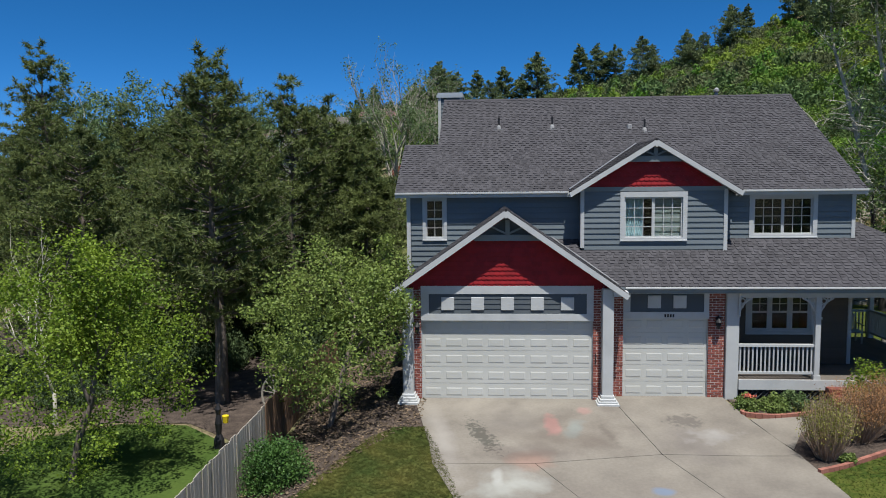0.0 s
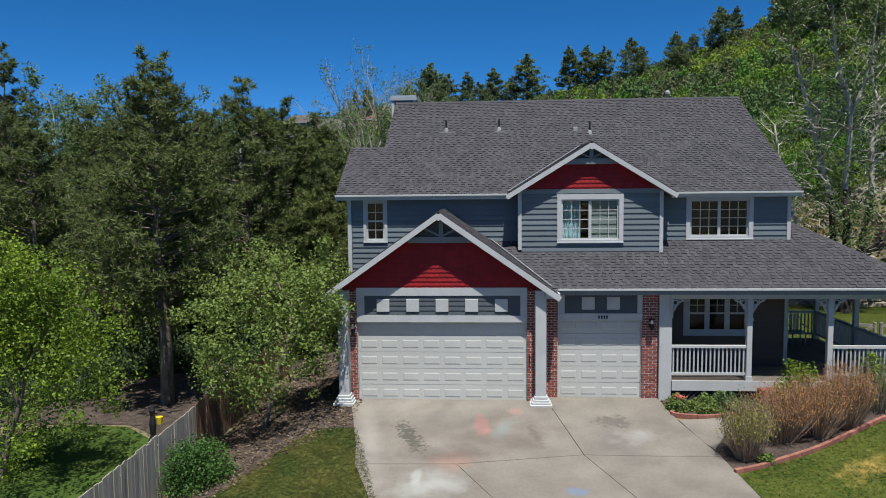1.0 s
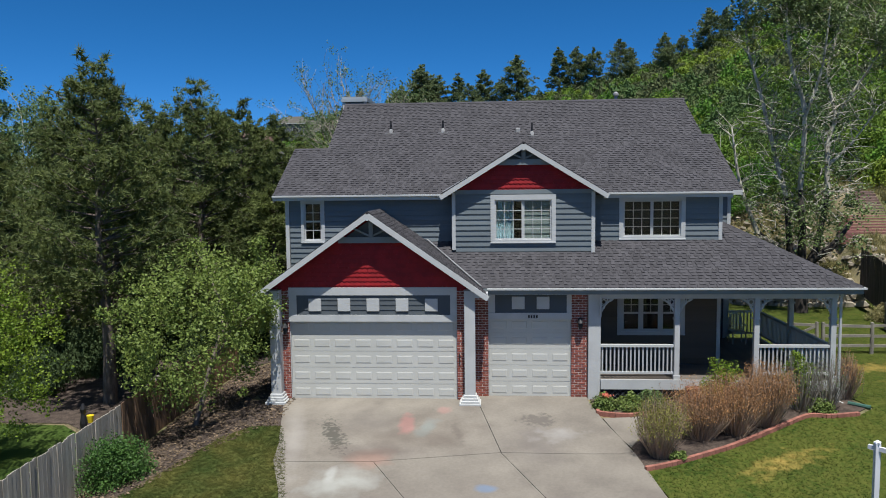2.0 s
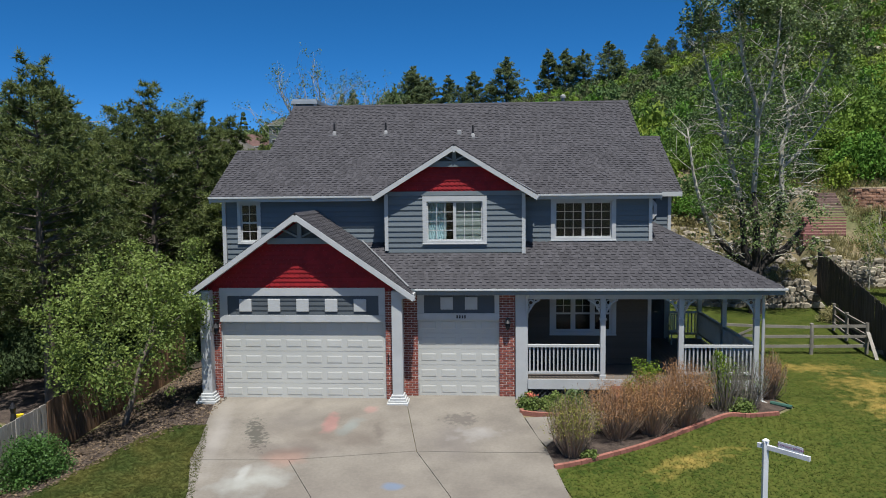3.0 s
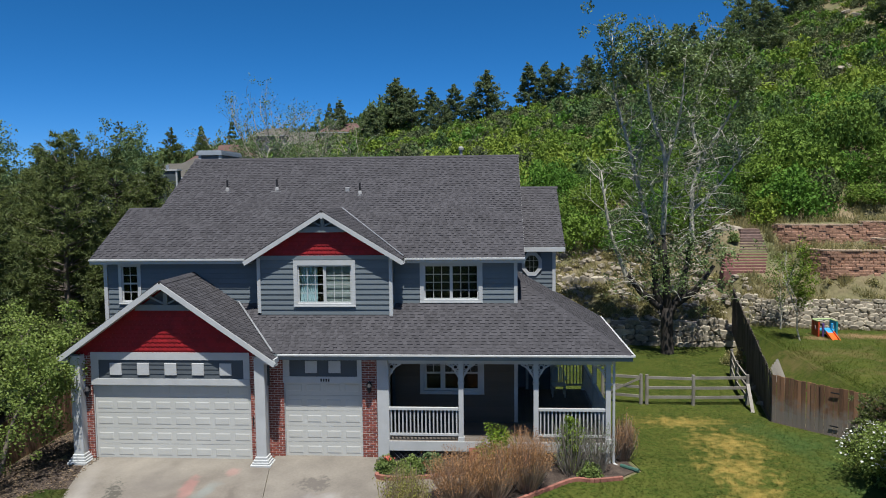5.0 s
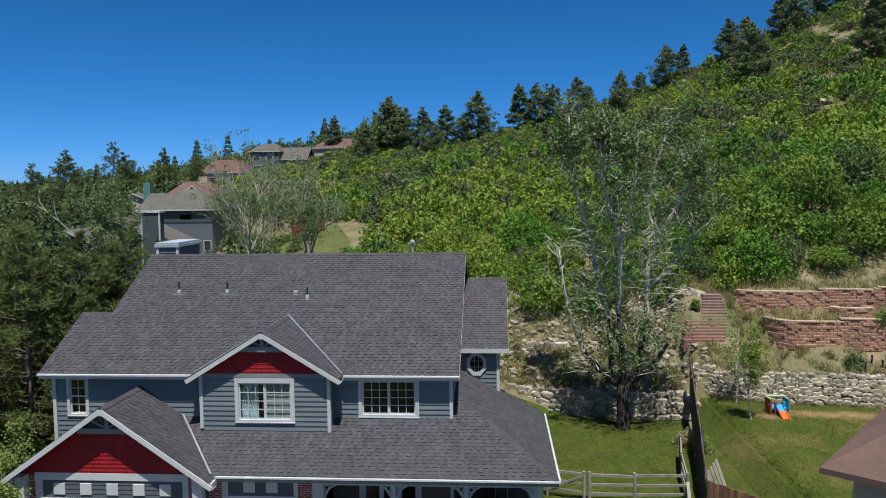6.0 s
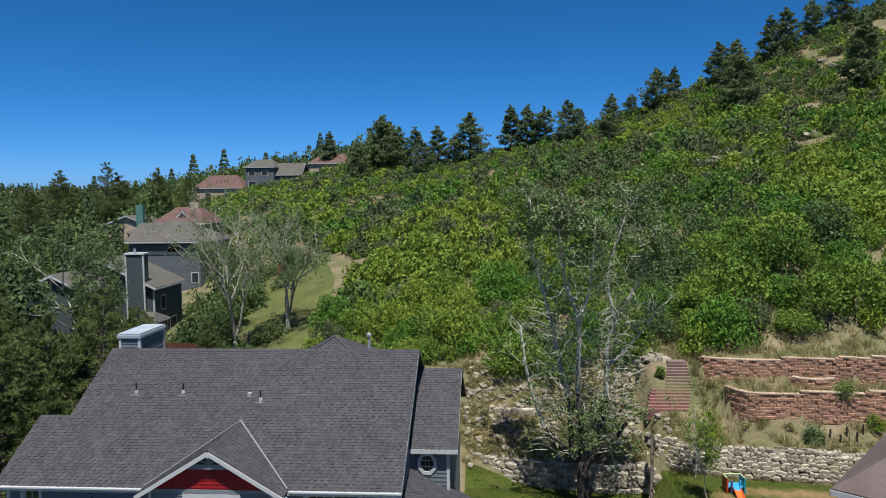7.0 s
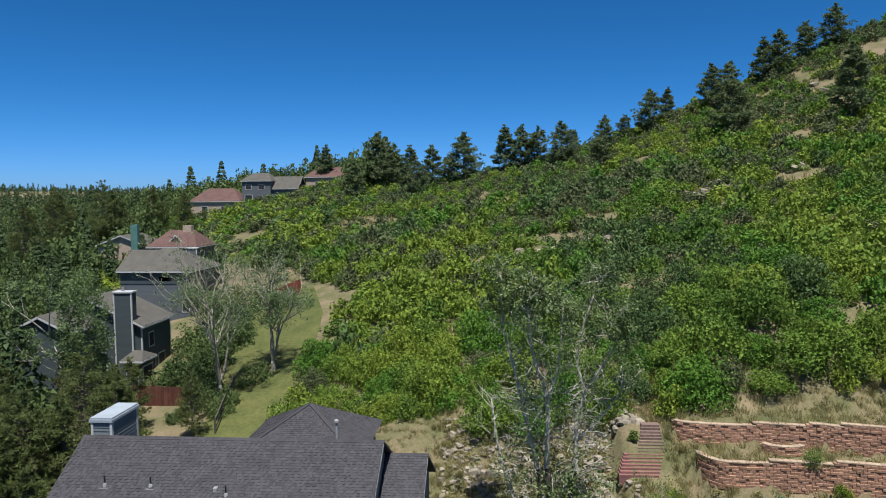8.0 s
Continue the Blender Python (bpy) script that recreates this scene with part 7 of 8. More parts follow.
def dry_wall(label, line, h0, rows, seed, size=0.42):
    """A dry-laid wall of uneven stones along points (x, y, base z), leaning back a little."""
    rnd = random.Random(seed)
    t = thing("stone_wall", label, "wall")
    pts = curve_pts(line, 5)
    lens = [0.0]
    for a, b in zip(pts, pts[1:]):
        lens.append(lens[-1] + (b - a).length)
    hh = h0 / rows
    for a, b in zip(pts[::5], pts[5::5]):
        lean = Vector((0, 0.40 * h0, 0))
        up = Vector((0, 0, h0 * 0.9))
        part("backing", prism([a + Vector((0, -0.1, -0.2)), b + Vector((0, -0.1, -0.2)), b + Vector((0, -0.1, 0)) + lean + up, a + Vector((0, -0.1, 0)) + lean + up], (0, 0.35, 0)), M_ROCK, t, "earth and small stones in the joints")
    for r in range(rows):
        s = rnd.uniform(0, size)
        i = 0
        while s < lens[-1]:
            while i < len(pts) - 2 and s > lens[i + 1]:
                i += 1
            a, b = pts[i], pts[i + 1]
            d = b - a
            wd = size * rnd.choice((0.55, 0.75, 0.9, 1.1, 1.4, 1.9))
            p = a.lerp(b, (s + wd / 2 - lens[i]) / (lens[i + 1] - lens[i]))
            s += wd
            if r == rows - 1 and rnd.random() < 0.35:
                continue
            ob = new("stone", STONES[rnd.randrange(7)])
            ob.parent = t
            m = Matrix.Diagonal((wd * rnd.uniform(1.08, 1.25), 0.34, hh * rnd.uniform(1.1, 1.6), 1))
            ob.matrix_basis = pose(p.x, p.y + 0.10 * r * hh / 0.25 + rnd.uniform(-0.05, 0.05), p.z + hh * (r + 0.5) + rnd.uniform(-0.055, 0.055), rnd.uniform(-5, 5), rnd.uniform(-14, 14), math.degrees(math.atan2(d.y, d.x)) + rnd.uniform(-4, 4)) @ m
    return t


dry_wall("pale dry-laid stone wall at the lawn next door", [(25.0, 18.2, 1.1), (26.5, 17.4, 1.0), (28.5, 16.9, 0.95), (31.0, 16.5, 0.95), (34.0, 16.1, 0.95), (37.0, 15.7, 0.95)], 1.45, 7, 1, 0.27)
dry_wall("low rubble wall below the cottonwood", [(14.9, 18.4, 0.0), (17.0, 17.6, 0.0), (19.5, 17.1, 0.0), (22.0, 16.7, 0.0), (23.9, 16.6, 0.1)], 1.3, 5, 2, 0.38)
dry_wall("low rubble wall on the bank", [(14.6, 21.9, 2.6), (16.5, 21.6, 2.6), (18.5, 21.4, 2.6)], 0.45, 1, 3, 0.5)


def block_wall(label, line, courses, seed, bh=0.165, bl=0.36, rises=()):
    """A curved retaining wall of split blocks with a tan cap, along points (x, y, base z); it gains a course past each x of rises."""
    rnd = random.Random(seed)
    t = thing("block_wall", label, "wall")
    bm = bevelled(boxes((-bl / 2 + 0.004, bl / 2 - 0.004, -0.02, 0.26, 0.004, bh - 0.004)), 0.018)
    me = bpy.data.meshes.new("block")
    bm.to_mesh(me)
    bm.free()
    me.materials.append(M_BLOCK)
    bm = bevelled(boxes((-bl / 2 + 0.003, bl / 2 - 0.003, -0.05, 0.30, 0.0, 0.085)), 0.012)
    mc = bpy.data.meshes.new("cap_block")
    bm.to_mesh(mc)
    bm.free()
    mc.materials.append(M_CAP)
    pts = curve_pts(line, 8)
    # even steps along the line
    lens = [0.0]
    for a, b in zip(pts, pts[1:]):
        lens.append(lens[-1] + (b - a).length)
    n = int(lens[-1] / bl)

    def along(s):
        for i in range(len(pts) - 1):
            if s <= lens[i + 1]:
                return pts[i].lerp(pts[i + 1], (s - lens[i]) / (lens[i + 1] - lens[i])), pts[i + 1] - pts[i]
        return pts[-1], pts[-1] - pts[-2]
    for k in range(n):
        high = courses + sum(along((k + 0.5) * bl)[0].x > x for x in rises)
        for r in range(high + 1):
            p, d = along((k + 0.5 + (0.5 if r % 2 else 0)) * bl)
            cap = r == high
            ob = new("cap_block" if cap else "block", mc if cap else me)
            ob.parent = t
            ob.matrix_basis = pose(p.x, p.y + 0.018 * r + (0 if cap else rnd.uniform(-0.04, 0.04)), p.z + bh * r, 0, 0, math.degrees(math.atan2(d.y, d.x)) + (0 if cap else rnd.uniform(-4, 4)))
    return t


block_wall("lower curved red block retaining wall with tan caps", [(x, y, 3.18) for x, y in ((29.45, 20.9), (29.42, 20.3), *list(zip(LOW_X, LOW_Y))[2:])], 9, 4, rises=(32.9, 36.0))
block_wall("upper red block retaining wall with tan caps", [(x, y, 4.76) for x, y in zip(TOP_X, TOP_Y)], 7, 5, rises=(32.95, 35.75, 37.4))
block_wall("small curved red block planter wall", [(32.95, 20.95, 4.72), (33.4, 20.45, 4.7), (34.2, 20.2, 4.7), (34.9, 20.3, 4.7), (35.45, 20.6, 4.72)], 3, 6)

# brick garden stairs: a broad lower flight and a narrow upper one
stairs = thing("garden_stairs", "red brick garden stairs up the bank", "stairs")
for k in range(7):
    u = k / 6
    part("step", bevelled(boxes((24.85 + 0.45 * u, 27.1 + 0.5 * u, 19.98 + 1.1 * u, 20.6 + 1.1 * u, 2.9, 3.56 + 0.84 * u)), 0.012), M_STEP, stairs)
M_STEP2 = mat("dusty brown paver step", (0.2, 0.135, 0.11), (0.14, 0.095, 0.08), rough=0.9, scale=5, fine=30, piece=0.25, bump=0.5)
for k in range(9):
    u = k / 8
    part("step", bevelled(boxes((26.1 + 0.45 * u, 27.72 - 0.1 * u, 21.25 + 1.25 * u, 21.8 + 1.25 * u, 4.0, 4.52 + 1.2 * u)), 0.012), M_STEP2, stairs)
leafy_shrub("small green plant beside the garden stairs", 26.0, 21.9, 0.38, 96, M_LEAF2, squash=1.2, group="terrace shrubs")

# loose rocks and dry scrub on the bank
rng2 = np.random.default_rng(33)


def rocks(name, spots, label, seed):
    rnd = random.Random(seed)
    vs, fs = [], []
    src = []
    for me in STONES[:5]:
        src.append(([v.co.copy() for v in me.vertices], [tuple(p.vertices) for p in me.polygons]))
    for x, y, r in spots:
        v, f = src[rnd.randrange(5)]
        m = pose(x, y, gz(x, y) + r * 0.15, rnd.uniform(-20, 20), rnd.uniform(-20, 20), rnd.uniform(0, 360)) @ Matrix.Diagonal((r * rnd.uniform(0.9, 1.5), r, r * rnd.uniform(0.5, 0.9), 1))
        b = len(vs)
        vs += [m @ c for c in v]
        fs += [tuple(b + i for i in p) for p in f]
    me = bpy.data.meshes.new(name)
    me.from_pydata(vs, [], fs)
    me.materials.append(M_ROCK)
    return tagged(new(name, me), label, "rocks", "", "stuff")


spots = [(rng2.uniform(14.5, 26), rng2.uniform(18, 26), rng2.uniform(0.12, 0.42)) for _ in range(640)]
spots += [(rng2.uniform(22.5, 26.8), rng2.uniform(20, 24.5), rng2.uniform(0.2, 0.6)) for _ in range(120)]
spots += [(a + rng2.normal() * c * 0.5, b + rng2.normal() * c * 0.5, rng2.uniform(0.3, 1.5)) for a, b, c in ((44, 73, 3), (46, 66, 3), (22, 62, 3), (56, 76, 4), (74, 110, 6), (30, 62, 3)) for _ in range(14)]
spots += [(24.5 + rng2.normal() * 0.35, 17.4 + rng2.normal() * 0.5, rng2.uniform(0.3, 0.7)) for _ in range(16)]
spots += [(22.2 + 0.28 * k + rng2.normal() * 0.15, 6.4 + k * 1.0 + rng2.normal() * 0.3, rng2.uniform(0.25, 0.5)) for k in range(9)]
spots = [q for q in spots if not (24.7 < q[0] < 27.9 and 19.7 < q[1] < 23.0)]
rocks("rocks", spots, "pale rocks strewn on the bank and hill", 9)

M_DRY = mat("dry yellow scrub", (0.4, 0.35, 0.17), (0.24, 0.23, 0.09), rough=0.85, scale=0.8, fine=5, mixfine=0.3, island=0.35, bump=0, thin=0.45)


def tuft_arrays(rng, n, width):
    a, u = rng.uniform(0, 6.28, n), rng.uniform(0, 1, n)
    base = np.stack([np.cos(a) * u * 0.45, np.sin(a) * u * 0.45, 0 * u - 0.05], 1)
    tip = base + np.stack([np.cos(a) * 0.5 * u + rng.normal(size=n) * 0.15, np.sin(a) * 0.5 * u + rng.normal(size=n) * 0.15, rng.uniform(0.5, 1.1, n)], 1)
    s = np.stack([-np.sin(a + 0.8), np.cos(a + 0.8), 0 * a], 1) * width
    v = np.stack([base - s, base + s, tip + s * 0.3, tip - s * 0.3], 1).reshape(-1, 3)
    return v, np.arange(4 * n).reshape(n, 4)


tufts = [tuft_arrays(rng2, 34, 0.03) for _ in range(4)]
grass_spots = [(rng2.uniform(13.8, 29), rng2.uniform(18.2, 27.5), rng2.uniform(0.2, 0.48)) for _ in range(1500)]
grass_spots += [(rng2.uniform(25.5, 42), rng2.uniform(17.2, 28), rng2.uniform(0.25, 0.6)) for _ in range(900)]
grass_spots += [(rng2.uniform(4, 15), rng2.uniform(22.5, 30), rng2.uniform(0.2, 0.45)) for _ in range(420)]
grass_spots += [(26 + 0.1 * k + rng2.normal() * 0.2, 17.15 - 0.018 * k * 1.0 + rng2.normal() * 0.18 - 0.15, rng2.uniform(0.2, 0.45)) for k in range(110)]
grass_spots = [g for g in grass_spots if not (24.6 < g[0] < 27.8 and 19.7 < g[1] < 23.0)]
scatter("dry_grass", grass_spots, tufts, M_DRY, rng2, "tufts of dry yellow grass on the banks", "grass")
hill_tufts = []
for _ in range(3000):
    x, y = rng2.uniform(-14, 110), rng2.uniform(27, 134)
    if x > 4 or y > 72:
        hill_tufts.append((x, y, rng2.uniform(0.4, 1.0)))
scatter("dry_grass", hill_tufts, [tuft_arrays(rng2, 14, 0.10) for _ in range(4)], M_DRY, rng2, "dry grass between the scrub on the hill", "grass")
bank_bush = [(rng2.uniform(14.5, 25), rng2.uniform(18.6, 25.5), rng2.uniform(0.25, 0.6)) for _ in range(110)] + [(rng2.uniform(28.5, 40), rng2.uniform(17.4, 19.3), rng2.uniform(0.3, 0.6)) for _ in range(14)]
scatter("low_scrub", bank_bush, [bush_arrays(rng2, 22, 16, 0.17, tri=True) for _ in range(4)], M_DRY, rng2, "low yellow-green scrub between the rocks", "bush")
leafy_shrub("green shrub before the block wall", 35.2, 19.0, 0.75, 91, M_LEAF2, squash=1.2, group="terrace shrubs")
leafy_shrub("green shrub below the block wall", 33.2, 18.0, 0.7, 92, M_LEAF3, squash=1.0, group="terrace shrubs")
leafy_shrub("green shrub on the terrace", 36.4, 18.2, 0.6, 93, M_LEAF, squash=1.2, group="terrace shrubs")
leafy_shrub("round green bush at the fence", 23.6, 11.6, 0.6, 94, M_LEAF2, squash=1.3, group="terrace shrubs")
leafy_shrub("yellow-green bush over the stones", 23.3, 12.8, 0.7, 95, M_DRY, squash=1.0, group="terrace shrubs")

# loose boards leaning behind the fence corner
for k in range(4):
    b = link_mesh("loose_board", beam(bmesh.new(), (22.25 + 0.2 * k, 4.75 + 0.35 * k, 0.9), (22.0 + 0.2 * k, 5.05 + 0.38 * k, 1.8), 0.10, 0.03, (0, 1, 0)), M_RAIL)
    tagged(b, "loose grey board leaning on the dark fence", "board", "loose boards")
# timbers and short stakes on the terrace above the stone wall
for x0, y0, x1, y1, z in ((30.2, 17.15, 32.6, 16.85, 0.10), (31.0, 17.5, 33.4, 17.0, 0.16), (32.2, 16.95, 34.6, 16.75, 0.08)):
    b = link_mesh("timber", beam(bmesh.new(), (x0, y0, gz(x0, y0) + z), (x1, y1, gz(x1, y1) + z), 0.10, 0.09), M_RAIL)
    tagged(b, "grey timber lying on top of the stone wall", "timber", "loose timbers")
for k in range(6):
    x, y = 33.6 + 0.42 * k, 17.75 + 0.25 * (k % 2)
    b = link_mesh("stake", tube(bmesh.new(), [(x, y, gz(x, y) - 0.2), (x, y, gz(x, y) + 0.5)], [0.05, 0.045], 6), M_BLACK)
    tagged(b, "short dark stake in the terrace soil", "stake", "garden stakes")

# ---- plastic slide on the lawn next door ----
M_ORANGE = mat("orange plastic", (0.75, 0.13, 0.02), rough=0.4, mixfine=0.05, bump=0.02)
M_BLUE = mat("blue plastic", (0.04, 0.30, 0.55), rough=0.4, mixfine=0.05, bump=0.02)
M_REDP = mat("faded red plastic", (0.50, 0.07, 0.03), rough=0.4, mixfine=0.05, bump=0.02)
slide = thing("toy_slide", "orange, red and blue plastic toy slide", "toy slide", on(28.05, 14.8))
M_TEALP = mat("teal plastic", (0.03, 0.26, 0.30), rough=0.4, mixfine=0.05, bump=0.02)
M_LIMEP = mat("pale lime plastic", (0.42, 0.52, 0.24), rough=0.4, mixfine=0.05, bump=0.02)
M_VIOLETP = mat("violet plastic", (0.12, 0.08, 0.25), rough=0.4, mixfine=0.05, bump=0.02)


def holed_side(x, material, rim):
    """A thick plastic side panel with a round-framed window through it."""
    w = part("side_panel", bevelled(boxes((x - 0.05, x + 0.05, -0.40, 0.40, 0.0, 0.50)), 0.02), material, slide)
    for b in ((x - 0.05, x + 0.05, -0.40, -0.17, 0.50, 1.05), (x - 0.05, x + 0.05, 0.17, 0.40, 0.50, 1.05), (x - 0.05, x + 0.05, -0.17, 0.17, 0.88, 1.05)):
        part("panel_piece", boxes(b), material, w)
    ring = [(x, 0.19 * math.cos(k * math.pi / 6), 0.69 + 0.19 * math.sin(k * math.pi / 6)) for k in range(13)]
    part("hole_rim", tube(bmesh.new(), ring, [0.065] * 13, 6), rim, w)


holed_side(-0.52, M_REDP, M_REDP)
holed_side(0.52, M_TEALP, M_TEALP)
for x, m in ((-0.26, M_VIOLETP), (0.24, M_BLUE)):
    part("post", bevelled(boxes((x - 0.06, x + 0.06, -0.42, -0.30, 0.0, 0.95)), 0.02), m, slide)
part("platform", bevelled(boxes((-0.46, 0.46, -0.34, 0.38, 0.50, 0.57)), 0.02), M_BLUE, slide)
for a, b in (((-0.52, 0.38, 1.08), (0.52, 0.38, 1.08)), ((-0.52, -0.38, 1.08), (-0.52, 0.38, 1.08)), ((0.52, -0.38, 1.08), (0.52, 0.38, 1.08))):
    part("top_rail", tube(bmesh.new(), [a, b], [0.045, 0.045], 7), M_LIMEP, slide)
for part_name, m, y0, z0, y1, z1 in (("chute_head", M_BLUE, -0.30, 0.62, -0.62, 0.46), ("chute", M_ORANGE, -0.62, 0.46, -1.45, 0.05)):
    ch = part(part_name, prism([(-0.19, y0, z0), (-0.19, y1, z1), (-0.19, y1, z1 - 0.06), (-0.19, y0, z0 - 0.06)], (0.38, 0, 0)), m, slide)
    for x in (-0.23, 0.19):
        part("chute_side", prism([(x, y0, z0 + 0.11), (x, y1, z1 + 0.11), (x, y1, z1 - 0.06), (x, y0, z0 - 0.06)], (0.04, 0, 0)), m, ch)
slide.rotation_euler.z = radians(3)
slide.scale = (0.82, 0.82, 0.82)

# ---- sign on the front lawn ----
M_WHITE = mat("white vinyl post", (0.66, 0.67, 0.68), rough=0.4, mixfine=0.04, bump=0.02)
sign = thing("yard_sign", "white vinyl yard sign post with a small rider board", "sign")
SX, SY = 13.41, -6.47
part("post", bevelled(boxes((SX - 0.05, SX + 0.05, SY - 0.05, SY + 0.05, gz(SX, SY) - 0.3, 1.17)), 0.006), M_WHITE, sign)
bm = bmesh.new()
lathe(bm, SX, SY, [(0.075, 1.17), (0.075, 1.19), (0.0, 1.235)], 4)
part("post_cap", bm, M_WHITE, sign)
part("arm", beam(bmesh.new(), (SX - 0.11, SY + 0.12, 1.06), (13.99, -7.13, 1.06), 0.06, 0.09), M_WHITE, sign)
a, b = Vector((13.58, -6.66, 0)), Vector((13.90, -7.03, 0))
rider = part("rider_board", beam(bmesh.new(), a + Vector((0, 0, 1.17)), b + Vector((0, 0, 1.17)), 0.012, 0.13), M_WHITE, sign, "small white rider board with purple lettering bars")
M_PURPLE = mat("purple print", (0.30, 0.10, 0.24), rough=0.5, mixfine=0.05, bump=0)
nrm = Vector((b.y - a.y, a.x - b.x, 0)).normalized()
side = (b - a).normalized()
for k, way in ((-1, side), (1, -side)):
    fc = bpy.data.curves.new("rider_text", "FONT")
    fc.body, fc.size, fc.align_x, fc.align_y, fc.extrude = "COMING SOON", 0.072, "CENTER", "CENTER", 0.001
    fc.materials.append(M_PURPLE)
    txt = new("rider_text", fc)
    txt.parent = rider
    out = nrm * 0.009 * (1 if (nrm * 1).dot(way.cross(Vector((0, 0, 1)))) > 0 else -1)
    m = Matrix((way, Vector((0, 0, 1)), way.cross(Vector((0, 0, 1))))).transposed().to_4x4()
    txt.matrix_basis = Matrix.Translation(a.lerp(b, 0.5) + Vector((0, 0, 1.17)) + out) @ m


# downspout foot at the porch corner
part("downspout", tube(bmesh.new(), [(15.72, 0.12, 3.2), (15.72, 0.22, 3.0), (15.72, 0.22, 0.05), (15.85, 0.05, -0.02)], [0.04] * 4, 6), M_TRIM, house)
tagged(link_mesh("splash_drain", tube(bmesh.new(), [(15.9, 0.0, 0.05), (16.35, -0.35, 0.03)], [0.06, 0.06], 8), mat("green drain pipe", (0.05, 0.12, 0.09), rough=0.5)), "green plastic drain pipe on the grass", "pipe")

# dark garden figure by the neighbour's path, and an old wheel
figure = thing("garden_ornament", "dark iron garden ornament with a yellow pail", "ornament", on(-5.5, -1.6))
bm = lathe(bmesh.new(), 0, 0, [(0.16, 0), (0.14, 0.25), (0.07, 0.4), (0.10, 0.7), (0.06, 0.95), (0.09, 1.1), (0.03, 1.25)], 9)
part("body", bm, M_BLACK, figure)
part("pail", lathe(bmesh.new(), 0.2, 0, [(0.07, 0.72), (0.10, 0.92)], 9), mat("yellow pail", (0.75, 0.55, 0.02), rough=0.5), figure)
wheel = thing("wagon_wheel", "weathered wagon wheel leaning under the pine", "ornament", on(-4.9, 1.6, 0.55))
bm = bmesh.new()
ring = [(0.0, 0.55 * math.cos(k * math.pi / 9), 0.55 * math.sin(k * math.pi / 9)) for k in range(19)]
tube(bm, ring, [0.035] * 19, 6)
part("rim", bm, M_RAIL, wheel)
for k in range(5):
    a = k * math.pi / 5
    part("spoke", tube(bmesh.new(), [(0, -0.54 * math.cos(a), -0.54 * math.sin(a)), (0, 0.54 * math.cos(a), 0.54 * math.sin(a))], [0.02, 0.02], 5), M_RAIL, wheel)
wheel.rotation_euler = (0, radians(12), radians(60))

# ---- other houses ----
M_ROOF_B = mat("brown grey shingle", (0.1, 0.093, 0.078), (0.078, 0.072, 0.06), rough=0.9, scale=0.8, fine=10, mixfine=0.25, bump=0.4)
M_ROOF_R = mat("red brown shingle", (0.125, 0.072, 0.06), (0.095, 0.055, 0.047), rough=0.9, scale=0.8, fine=10, mixfine=0.25, bump=0.4)
M_GREYWALL = mat("slate grey siding", (0.115, 0.125, 0.135), (0.095, 0.105, 0.115), rough=0.7, scale=1, fine=12, mixfine=0.12, stretch=(0.3, 0.3, 3))
M_DARKWALL = mat("dark slate siding", (0.062, 0.078, 0.082), (0.05, 0.064, 0.068), rough=0.7, scale=1, fine=12, mixfine=0.12, stretch=(0.3, 0.3, 3))
M_TAN = mat("tan stucco", (0.42, 0.33, 0.25), rough=0.9, scale=1, mixfine=0.1)


